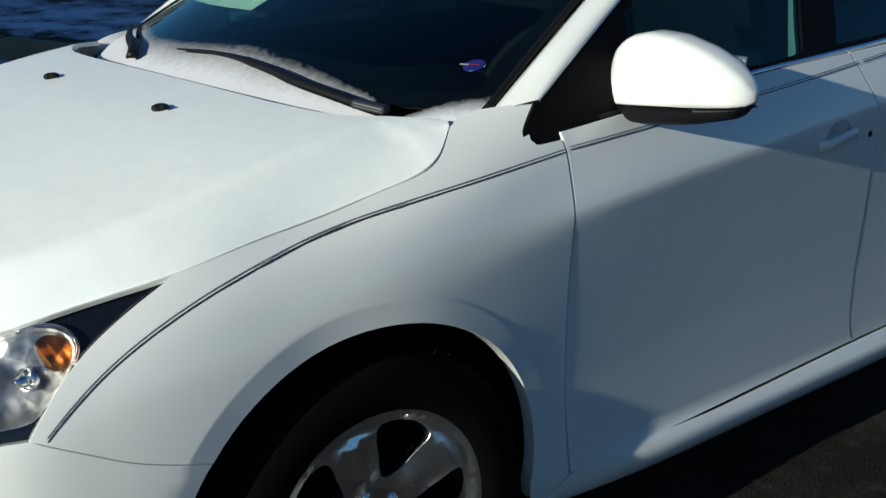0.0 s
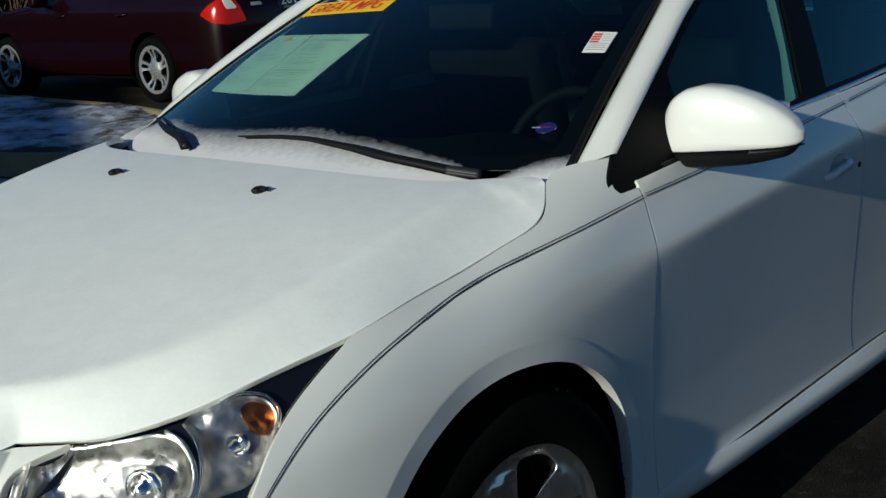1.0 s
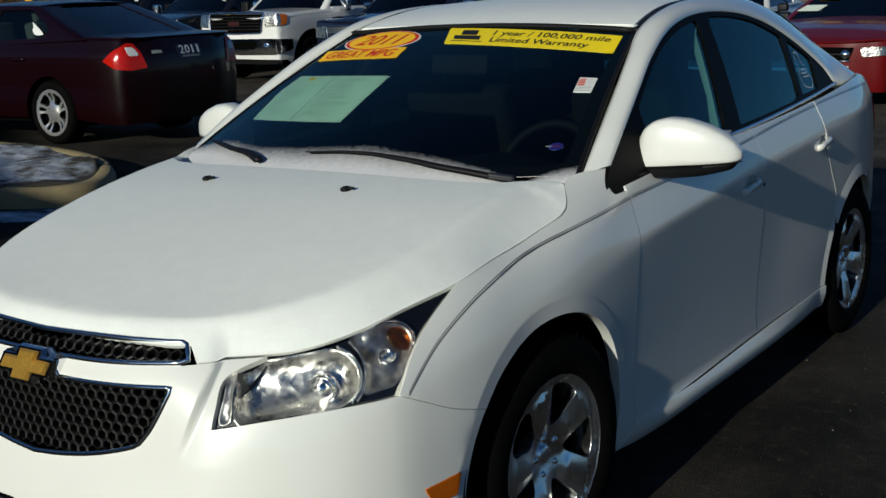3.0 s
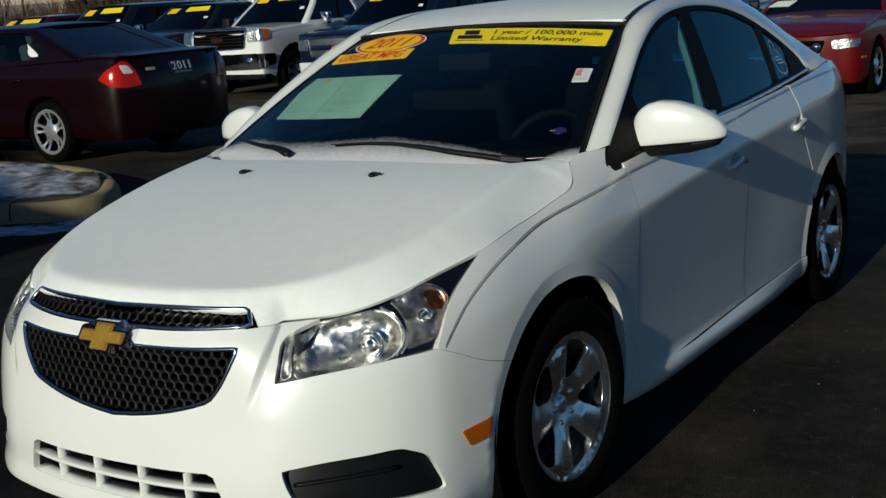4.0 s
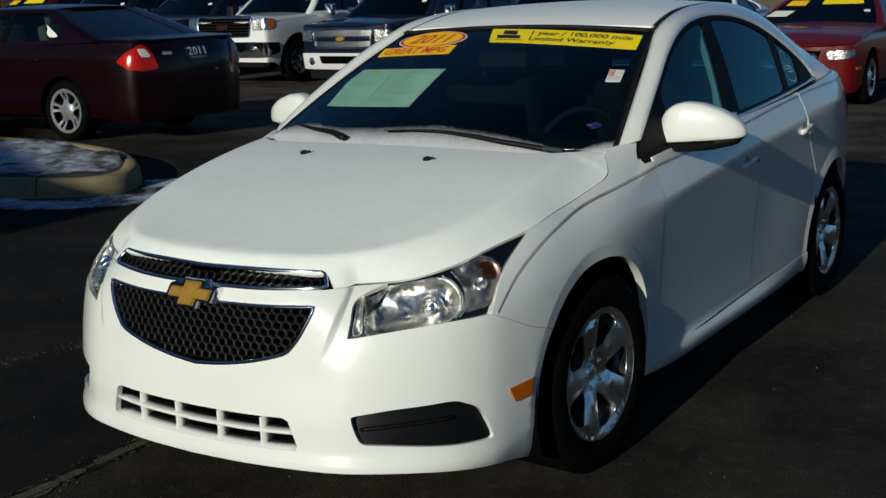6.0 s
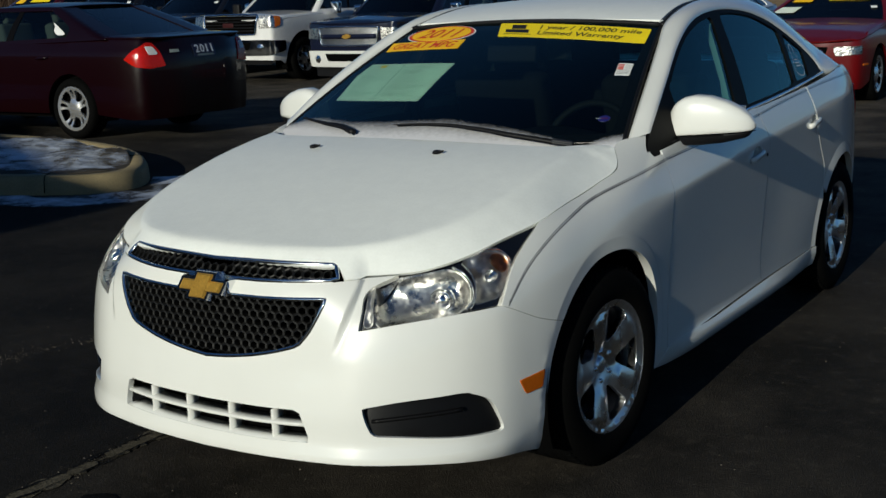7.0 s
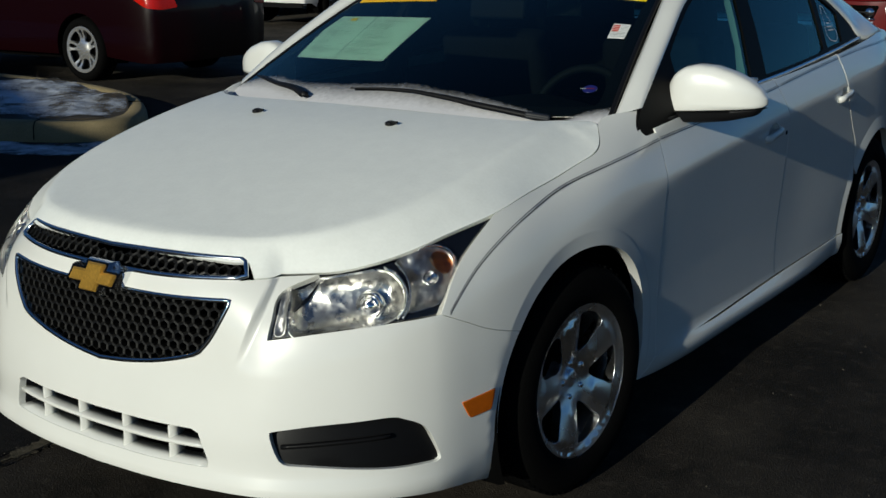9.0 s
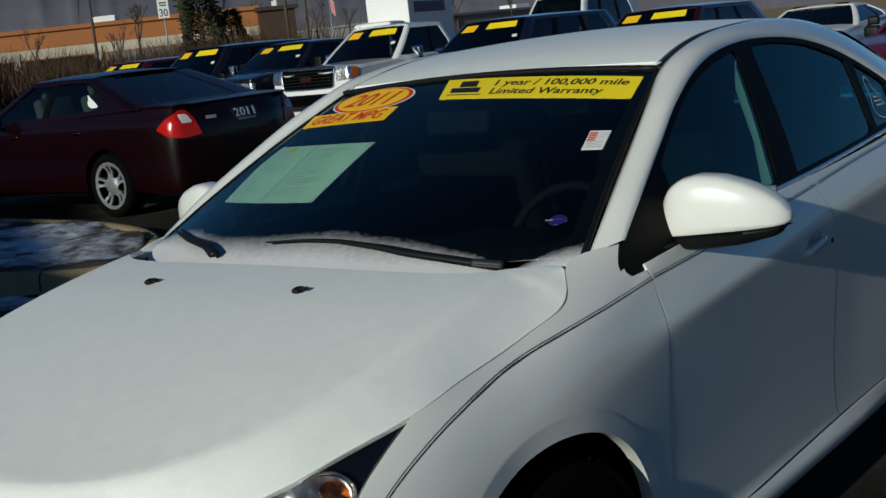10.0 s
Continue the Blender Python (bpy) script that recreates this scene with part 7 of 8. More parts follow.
    for mm in (pose(W - 0.02, wb, S["wheel"], 25, 0, 0), pose(-W + 0.02, 0, S["wheel"], 0, 0, 180), pose(-W + 0.02, wb, S["wheel"], 0, 0, 180)):
        copy_thing(w, mm)
    for sgn in (-1, 1):
        for yc in (0, wb):
            verts, fs, n = [], [], 20
            for i in range(n):
                a = radians(-20 + 220 * i / (n - 1))
                for x, r in ((W - 0.05, R + 0.01), (W - 0.3, R + 0.03), (W - 0.3, 0.1)):
                    verts.append((sgn * x, yc + r * math.cos(a), S["wheel"] + r * math.sin(a)))
            part("arch_liner", mesh_of("arch_liner", verts, [(i * 3 + j, i * 3 + j + 1, i * 3 + j + 4, i * 3 + j + 3) for i in range(n - 1) for j in range(2)], CAVITY), parent=root)

    def on_skin(pname, pts, mat, rise=0.006, lab="", both_sides=True, smooth_r=0.012, thick=0.02):
        loop = ring(even(np.array(list(pts) + [pts[0]]), 0.03), radius=smooth_r)
        low_lift = sunk(lift, -rise)
        made = []
        for mir in ((False, True) if both_sides else (False,)):
            made.append(panel(pname, loop, low_lift, mat, root, step=0.06, thick=thick, edge=min(0.004, thick), gap=0, mirror=mir, label=lab))
        return made

    def on_screen(pname, corners, mat, lab="", rise=0.006):
        qm = quad_map(corners)
        loop = ring(even(np.array([(0, 0), (1, 0), (1, 1), (0, 1), (0, 0)], float), 0.1))
        low_lift = sunk(canopy, -rise)
        return panel(pname, loop, lambda p: low_lift(qm(p)), mat, root, step=0.3, thick=0.001, gap=0, label=lab)

    for fn_ in S.get("extras", ()):
        fn_(dict(root=root, sx=sx, sy=sy, sr=sr, lift=lift, skin=on_skin, screen=on_screen, canopy=canopy, W=W, fo=fo, wb=wb, yr=yr, body=body))
    for sgn in (-1, 1):
        mx = W + 0.09
        cap = rounded_block("door_mirror", (0.2, 0.13, S.get("mirror_h", 0.15)), S.get("mirror_mat", body), root, pose(sgn * mx, c0 + 0.42, zb + 0.1, 0, 0, 0), 0.05)
        sweep("mirror_foot", [(0, 0, -0.04), (-sgn * 0.14, 0.02, -0.09)], circle(0.02, 6), BLACK_TRIM, cap)
    return root


def stickers(E):
    """A dealer's banner and oval on the windscreen."""
    E["screen"]("banner", [(0.46, 0.74), (0.86, 0.74), (0.86, 0.92), (0.46, 0.92)], YELLOW, "yellow windscreen banner")
    E["screen"]("year_oval", [(0.10, 0.70), (0.30, 0.70), (0.30, 0.90), (0.10, 0.90)], ORANGE_Y, "amber year sticker")
    E["screen"]("paper_tag", [(0.86, 0.42), (0.91, 0.42), (0.91, 0.50), (0.86, 0.50)], WHITE_VINYL, "small white paper tag")


def fusion_bits(E):
    sy, sr, root, yr = E["sy"], E["sr"], E["root"], E["yr"]
    # wrap-round tail lamps
    E["skin"]("tail_lamp", [(sy(yr - 0.34), 0.86), (sy(yr - 0.24), 0.95), (sy(yr - 0.10), 1.03), (sr(0.68), 1.02), (sr(0.62), 0.93), (sr(0.57), 0.78), (sr(0.74), 0.76), (sy(yr - 0.2), 0.78)], TAIL_RED, 0.01, "wrap-round red tail lamp")
    E["skin"]("reversing_lamp", [(sr(0.78), 0.985), (sr(0.69), 0.98), (sr(0.645), 0.90), (sr(0.75), 0.90)], material("pale_lamp_plastic", (0.6, 0.6, 0.6), 0.2, vary=0.1), 0.016)
    E["skin"]("plate", [(sr(0.17), 0.985), (sr(0.0), 0.985), (sr(0.0), 0.85), (sr(0.17), 0.85)], material("navy_plate", (0.012, 0.016, 0.05), 0.35, vary=0.1), 0.004, thick=0.001)
    a, b = sr(0.155), 2 * sr(0.0) - sr(0.155)

    def wide(p):
        q = p.copy()
        over = q[:, 0] > sr(0.0)
        q[:, 0] = np.where(over, 2 * sr(0.0) - q[:, 0], q[:, 0])
        out = sunk(E["lift"], -0.015)(q)
        out[over, 0] *= -1
        return out

    cn = [(a, 0.893), (b, 0.893), (b, 0.972), (a, 0.972)]
    for i, ch in enumerate("2011"):
        lettering("numeral", ch, cn, wide, WHITE_VINYL, root, 0.001, (0.25 * i + (0.085 if ch == "1" else 0.02), 0, 0.25 * i + (0.165 if ch == "1" else 0.23), 1))
    bars_on("plate_lines", [(0.1, -0.45, 0.9, -0.2)], cn, wide, GREY_INK, root, 0.001)
    E["skin"]("boot_badge", [(sr(0.50), 0.945), (sr(0.38), 0.945), (sr(0.38), 0.915), (sr(0.50), 0.915)], GREY_INK, 0.004, both_sides=False, smooth_r=0, thick=0.001)
    E["skin"]("crease_line", [(sy(0.5), 0.42), (sy(2.2), 0.42), (sy(2.2), 0.43), (sy(0.5), 0.43)], E["body"], 0.006, smooth_r=0)
    for y in (0.75, 1.85):
        for sgn in (-1, 1):
            sweep("door_handle", [(sgn * 0.9, y + 0.35, 0.87), (sgn * 0.925, y + 0.42, 0.875), (sgn * 0.925, y + 0.5, 0.88), (sgn * 0.9, y + 0.56, 0.885)], circle(0.014, 6), E["body"], root)
    badge2 = ring(spline([(1.765, 0.14), (1.80, 0.14), (1.812, 0.25), (1.805, 0.36), (1.79, 0.52), (1.775, 0.38), (1.755, 0.28)], 0.02, closed=True)[:-1])
    panel("window_decal", badge2, sunk(E["canopy"], -0.008), WHITE_VINYL, root, step=0.1, thick=0.001, gap=0, label="white outline decal on the rear side glass")


def truck_face(grille_mat, slats, chrome_bumper, hl_z0, hl_z1, bowtie=False, amber=True):
    def bits(E):
        sx, sy, W, fo, root = E["sx"], E["sy"], E["W"], E["fo"], E["root"]
        E["skin"]("headlamp", [(sx(W - 0.32), hl_z1), (sy(-fo + 0.16), hl_z1 - 0.01), (sy(-fo + 0.16), hl_z0 + 0.02), (sx(W - 0.32), hl_z0)], CHROME_DISH, 0.012, "chrome-backed headlamp")
        if amber:
            E["skin"]("indicator", [(sy(-fo + 0.17), hl_z1 - 0.01), (sy(-fo + 0.33), hl_z1 - 0.03), (sy(-fo + 0.30), hl_z0 + 0.06), (sy(-fo + 0.17), hl_z0 + 0.02)], AMBER, 0.012, "amber corner indicator")
        gw = W - 0.36
        g = [(0.0, hl_z1 + 0.0), (sx(gw), hl_z1 - 0.01), (sx(gw - 0.05), hl_z0 - 0.09), (0.0, hl_z0 - 0.1)]
        E["skin"]("grille", g, grille_mat, 0.004, "dark grille", smooth_r=0)
        for i in range(slats):
            z = hl_z0 - 0.06 + (hl_z1 - hl_z0 + 0.03) * (i + 0.5) / slats
            for mir in (-1, 1):
                l3 = sunk(E["lift"], -0.012)(np.array([(sx(x), z) for x in np.linspace(0.0, gw - 0.06, 8)])) * [mir, 1, 1]
                sweep("grille_slat", l3, circle(0.010, 6), BLACK_TRIM if not bowtie else CHROME, root)
        for mir in (-1, 1):
            l3 = sunk(E["lift"], -0.01)(np.vstack([even(np.array([(0.0, hl_z1 + 0.02), (sx(gw + 0.01), hl_z1 + 0.01), (sx(gw - 0.04), hl_z0 - 0.1), (0.0, hl_z0 - 0.11)]), 0.05)])) * [mir, 1, 1]
            sweep("grille_surround", l3, circle(0.018, 6), CHROME, root, up=(0, -1, 0.1))
        if bowtie:
            for mir in (-1, 1):
                l3 = sunk(E["lift"], -0.02)(np.array([(sx(x), (hl_z0 + hl_z1) / 2 - 0.05) for x in np.linspace(0, gw - 0.05, 8)])) * [mir, 1, 1]
                sweep("grille_bar", l3, [(-0.01, -0.04), (0.01, -0.04), (0.01, 0.04), (-0.01, 0.04)], E["body"], root)
            eb = emblem_piece("emblem", 1.1, 0.0, -0.02, GOLD, root)
            eb.matrix_local = pose(0, -fo - 0.03, (hl_z0 + hl_z1) / 2 - 0.05)
        else:
            mark = rounded_block("emblem", (0.26, 0.02, 0.08), material("dark_red_emblem", (0.03, 0.004, 0.004), 0.4, vary=0.1), root, pose(0, -fo - 0.02, (hl_z0 + hl_z1) / 2 - 0.05), 0.008)
        bz1, bz0 = hl_z0 - 0.2, hl_z0 - 0.48
        E["skin"]("front_bumper", [(0.0, bz1), (sx(W - 0.2), bz1), (sy(-fo + 0.4), bz1 - 0.02), (sy(-fo + 0.42), bz0 + 0.08), (sx(W - 0.15), bz0), (0.0, bz0)], chrome_bumper, 0.03, "wide front bumper")
        E["skin"]("bumper_intake", [(0.0, bz1 - 0.05), (sx(W - 0.5), bz1 - 0.05), (sx(W - 0.55), bz0 + 0.1), (0.0, bz0 + 0.1)], CAVITY, 0.036, smooth_r=0)
        for sgn in (-1, 1):
            fl = part("fog_lamp", lathe([(0.0, 0.02), (0.045, 0.016), (0.06, 0.0), (0.07, 0.005), (0.075, -0.02)], CHROME, "fog_lamp", 20), parent=root)
            q = sunk(E["lift"], -0.035)(np.array([(sx(W - 0.3), (bz0 + bz1) / 2)]))[0]
            fl.matrix_local = pose(sgn * q[0], q[1], q[2], 0, 0, -90 + sgn * 15)
        E["skin"]("air_dam", [(0.0, bz0), (sx(W - 0.15), bz0), (sx(W - 0.15), bz0 - 0.18), (0.0, bz0 - 0.18)], BLACK_TRIM, -0.03, smooth_r=0)
    return bits


def mustang_bits(E):
    sx, sy, W, fo, root = E["sx"], E["sy"], E["W"], E["fo"], E["root"]
    E["skin"]("grille", [(0.0, 0.74), (sx(0.52), 0.73), (sx(0.46), 0.58), (0.0, 0.57)], CAVITY, 0.004, "black grille", smooth_r=0)
    E["skin"]("headlamp", [(sx(0.58), 0.73), (sy(-fo + 0.22), 0.74), (sy(-fo + 0.2), 0.64), (sx(0.60), 0.62)], CHROME_DISH, 0.012, "chrome-backed headlamp")
    for mir in (-1, 1):
        l3 = sunk(E["lift"], -0.01)(np.array([(sx(x), 0.575) for x in np.linspace(0, 0.48, 8)])) * [mir, 1, 1]
        sweep("grille_trim", l3, circle(0.012, 6), CHROME, root)
        l3 = sunk(E["lift"], -0.012)(np.array([(sx(x), 0.655) for x in np.linspace(0, 0.47, 8)])) * [mir, 1, 1]
        sweep("grille_bar", l3, circle(0.012, 6), BLACK_TRIM, root)
        q = sunk(E["lift"], -0.012)(np.array([(sx(0.42), 0.655)]))[0]
        fl = part("fog_lamp", lathe([(0.0, 0.02), (0.045, 0.016), (0.055, 0.0), (0.06, -0.02)], CHROME, "fog_lamp", 20), parent=root)
        fl.matrix_local = pose(mir * q[0], q[1], q[2], 0, 0, -90 + mir * 8)
    E["skin"]("side_marker", [(sy(-fo + 0.26), 0.515), (sy(-fo + 0.42), 0.515), (sy(-fo + 0.42), 0.49), (sy(-fo + 0.26), 0.49)], AMBER, 0.008, smooth_r=0)
    E["skin"]("lower_intake", [(0.0, 0.40), (sx(0.6), 0.41), (sx(0.55), 0.31), (0.0, 0.30)], CAVITY, 0.004, smooth_r=0)
    E["screen"]("price_sheet", [(0.03, 0.28), (0.22, 0.28), (0.25, 0.50), (0.06, 0.50)], PAPER, "pale paper price sheet")


def plain_front(E):
    sx, sy, W, fo = E["sx"], E["sy"], E["W"], E["fo"]
    E["skin"]("headlamp", [(sx(W - 0.36), 0.78), (sy(-fo + 0.35), 0.82), (sy(-fo + 0.3), 0.70), (sx(W - 0.34), 0.66)], CHROME_DISH, 0.012, "chrome-backed headlamp")
    E["skin"]("grille", [(0.0, 0.74), (sx(W - 0.45), 0.74), (sx(W - 0.5), 0.56), (0.0, 0.55)], CAVITY, 0.004, "black grille", smooth_r=0)


SEDAN = dict(half=0.917, front=0.95, base=2.728, rear=1.16, height=1.48, sill=0.22, belt=0.96, nose=0.72, tail=1.06, hood=[(-0.4, 0.88), (0.1, 0.95), (0.55, 0.99)], deck=[(2.9, 1.09), (3.3, 1.10), (3.75, 1.085)],
             cowl=0.55, cab_end=3.22, roof0=1.3, roof1=2.36, roof_half=0.62, wheel=0.33, rim=0.24, arch=0.05, spokes=5, posts=(0.43,), side_window=(0.05, 0.80, 0.88), seats=(1.3, 2.15), color=(0.0055, 0.0002, 0.0008), coat=0.4, rough=0.3, rear_post=0.17, extras=(fusion_bits, plain_front), seat=HEADLINER, rim_mat=material("bright_silver_rim", (0.85, 0.85, 0.85), 0.22, metal=0.85, vary=0.05))
PICKUP = dict(half=1.01, front=0.98, base=3.66, rear=1.2, height=1.89, sill=0.42, belt=1.22, nose=1.12, tail=1.22, hood=[(-0.5, 1.2), (0.1, 1.23), (0.5, 1.25)], deck=[(2.6, 1.24), (3.6, 1.24), (4.6, 1.24)],
              cowl=0.45, cab_end=2.35, roof0=1.15, roof1=2.15, roof_half=0.70, wheel=0.40, rim=0.24, arch=0.12, spokes=6, posts=(0.55,), seats=(1.45,), corner=0.2, mirror_h=0.24, color=(0.72, 0.72, 0.71), bed=True, mirror_mat=CHROME)
SUV = dict(PICKUP, base=2.95, rear=1.15, height=1.92, deck=[(3.7, 1.25), (3.9, 1.25), (4.0, 1.25)], cab_end=4.0, roof1=3.8, posts=(0.3, 0.62), color=(0.006, 0.008, 0.022), bed=False, seats=(1.45, 2.4))
COUPE = dict(SEDAN, half=0.94, front=0.93, rear=1.13, height=1.40, nose=0.78, belt=0.93, hood=[(-0.5, 0.90), (0.1, 0.96), (0.7, 1.0)], cowl=0.72, cab_end=3.1, roof0=1.4, roof1=2.2, posts=(0.62,), color=(0.10, 0.0022, 0.0035), coat=0.45, mirror_mat=BLACK_TRIM, extras=(mustang_bits, stickers), wheel=0.345, rim=0.235, spokes=5, seats=(1.55,), seat=DASH, rim_mat=ALLOY)

WHITE_METAL = paint("white_bumper_paint", (0.62, 0.62, 0.60))
far_car("maroon_sedan", "dark maroon four-door sedan seen from its tail quarter", "car", pose(-10.925, 6.43, 0.105, 0, 0, 271), dict(SEDAN, glass=glass_material("sedan_green_glass", (0.30, 0.38, 0.37))))
far_car("white_pickup", "white pickup truck with chrome grille and mirrors", "pickup truck", pose(-13.35, 14.75, 0.03), dict(PICKUP, extras=(truck_face(CAVITY, 5, CHROME, 0.98, 1.22), stickers)))
far_car("navy_utility_vehicle", "dark navy utility vehicle with white front bumper", "utility vehicle", pose(-10.75, 14.95, -0.06), dict(SUV, height=1.86, extras=(truck_face(MESH_SILVER, 1, WHITE_METAL, 0.86, 1.06, True, False), stickers)))
far_car("black_pickup", "black pickup truck with yellow windscreen banner", "pickup truck", pose(-16.2, 15.1, 0.02), dict(PICKUP, height=1.80, color=(0.006, 0.006, 0.008), mirror_mat=BLACK_TRIM, extras=(truck_face(CAVITY, 3, BLACK_TRIM, 0.92, 1.08, False, False), stickers)))
far_car("black_utility_vehicle", "black utility vehicle with yellow windscreen banner", "utility vehicle", pose(-18.9, 15.2, 0.02), dict(SUV, color=(0.007, 0.007, 0.009), extras=(truck_face(CAVITY, 3, BLACK_TRIM, 0.92, 1.08, False, False), stickers)))
far_car("red_utility_vehicle", "dark red utility vehicle with yellow windscreen banner", "utility vehicle", pose(-21.8, 15.3, 0.02), dict(SUV, height=1.8, color=(0.05, 0.003, 0.005), extras=(truck_face(CAVITY, 3, BLACK_TRIM, 0.92, 1.08, False, False), stickers)))
far_car("maroon_hatchback", "dark maroon crossover with a sloping roof", "car", pose(-7.6, 15.2, 0.0), dict(SUV, half=0.92, height=1.66, belt=1.02, nose=0.85, hood=[(-0.5, 0.95), (0.1, 1.02), (0.5, 1.06)], deck=[(3.5, 1.06), (3.7, 1.05), (3.8, 1.04)], sill=0.25, wheel=0.35, cab_end=3.7, roof1=3.1, color=(0.02, 0.002, 0.006), extras=(plain_front, stickers), mirror_h=0.15))
far_car("white_coupe", "white two-door coupe parked among others", "car", pose(-6.35, 18.8, 0.0, 0, 0, 4), dict(COUPE, color=(0.70, 0.70, 0.69), extras=(plain_front,)))
far_car("red_coupe", "bright red sporty coupe with round fog lamps", "car", pose(-2.32, 12.9, 0.0), COUPE)

# ---- beyond the lot ----
BRICKISH = material("orange_brown_cladding", (0.30, 0.11, 0.032), 0.8, vary=0.15, scale=0.3, bump=0.2, bump_scale=8)
PALE_BAND = material("pale_wall_band", (0.42, 0.38, 0.30), 0.8, vary=0.15, scale=0.4)
GREY_WALL = material("grey_block_wall", (0.16, 0.16, 0.165), 0.85, vary=0.2, scale=0.5, bump=0.2, bump_scale=12)
GRASS = material("dry_winter_grass", (0.30, 0.195, 0.075), 0.95, vary=0.35, scale=0.15, bump=0.8, bump_scale=6)
ROADWAY = material("grey_road", (0.11, 0.11, 0.115), 0.85, vary=0.2, scale=0.3)
BARK = material("grey_bark", (0.07, 0.055, 0.045), 0.9, vary=0.3, scale=8)
NEEDLES = material("dark_evergreen_needles", (0.04, 0.042, 0.018), 0.8, vary=0.6, scale=5)
SIGN_WHITE = material("sign_white", (0.75, 0.75, 0.74), 0.5, vary=0.05)
STEEL = material("galvanised_steel", (0.3, 0.31, 0.32), 0.5, metal=0.7, vary=0.15)


def toward(az, far, z=0.0, eye=(2.2, -1.9)):
    """A place far away in a direction, degrees to the left of straight ahead."""
    a = radians(az)
    return Vector((eye[0] - math.sin(a) * far, eye[1] + math.cos(a) * far, z))


def long_building(name, label, p, q, height, depth, mat, band):
    """A long low hall from p to q, with a pale band of bays along its foot and a parapet."""
    d = (q - p).normalized()
    n = Vector((d.y, -d.x, 0))
    if n.dot(Vector((2, -2, 0)) - p) < 0:
        n = -n
    L = (q - p).length
    m = Matrix.Translation(p) @ Matrix(((d.x, -n.x, 0, 0), (d.y, -n.y, 0, 0), (0, 0, 1, 0), (0, 0, 0, 1)))
    root = thing(name, m, label, "building", kind="")
    box("wall", (0, 0, 0), (L, depth, height), mat, root, 0.05)
    box("roof", (-0.3, -0.3, height), (L + 0.3, depth + 0.3, height + 0.35), mat, root, 0.05)
    box("roof_unit", (L * 0.58, depth * 0.1, height + 0.35), (L * 0.64, depth * 0.2, height + 0.95), SIGN_WHITE, root, 0.05)
    if band:
        box("wall_band", (0, -0.08, height * 0.62), (L, 0.02, height * 0.76), band, root, 0.02)
        k = int(L / 6)
        for i in range(k):
            box("bay", (L * i / k + 0.6, -0.12, 0.3), (L * (i + 1) / k - 0.6, 0.02, height * 0.60), GLOSS_BLACK if i % 3 else GREY_WALL, root, 0.03)
            box("pier", (L * i / k - 0.25, -0.2, 0), (L * i / k + 0.25, 0.0, height * 0.72), band, root, 0.03)
    return root


long_building("warehouse", "long low orange-brown hall with a pale band of bays", toward(64, 114), toward(46.6, 108), 5.7, 25, BRICKISH, PALE_BAND)
long_building("dark_annex", "dark brown end block beside the hall", toward(46.55, 107.5), toward(44.9, 108), 5.5, 20, material("dark_brown_wall", (0.05, 0.03, 0.022), 0.85, vary=0.2), None)
long_building("grey_hall", "pale grey low hall beyond the road", toward(41, 150), toward(30, 190), 4.2, 30, GREY_WALL, None)

# ground cover
def flat_patch(name, pts, mat, rise, label, category):
    me = mesh_of(name, [(x, y, rise) for x, y in pts], [tuple(range(len(pts)))], mat)
    return tagged(new(name, me), label, category, kind="structure")


flat_patch("road", [(-260, 47), (180, 47), (180, 56), (-260, 56)], ROADWAY, 0.006, "grey road past the lot", "road")
flat_patch("verge", [(-400, 57), (400, 57), (400, 420), (-400, 420)], GRASS, 0.008, "tan dry winter grass beyond the road", "grass")
flat_patch("verge", [(-150, 24), (-26, 24), (-20, 46), (-150, 46)], GRASS, 0.012, "brown winter grass strip beside the road", "grass")
flat_patch("verge", [(-14, 29), (60, 27), (60, 46), (-16, 46)], GRASS, 0.010, "tan dry winter grass strip", "grass")
# woods climb at left to cover the bright sky; haze is in their colour
hv, hn = [], 420
rag = random.Random(8)
for i in range(hn + 1):
    a = radians(75 - 115 * i / hn)
    k = i * 60 / hn
    top = rag.uniform(0.97, 1.02)
    for far, h in ((330, 0.0), (350, top * (5 + 4.5 * (0.5 + 0.5 * noise.noise((k * 0.21, 0.3, 0)))) * (1 + 1.6 * max(0, 1 - k / 24))), (420, top * (9 + 7 * (0.5 + 0.5 * noise.noise((k * 0.17, 4.3, 0)))) * (1 + 3.2 * max(0, 1 - k / 26))), (520, 0)):
        hv.append((2 - math.sin(a) * far, -2 + math.cos(a) * far, h))
HAZE_WOOD = material("distant_bare_woods", (0.15, 0.145, 0.17), 1.0, vary=0.25, scale=0.12, bump=1.0, bump_scale=1.2)
tagged(new("woods", mesh_of("woods", hv, [(4 * i + j, 4 * i + j + 1, 4 * i + j + 5, 4 * i + j + 4) for i in range(hn) for j in range(3)], HAZE_WOOD)), "distant grey-brown line of bare woods", "woods", kind="stuff")


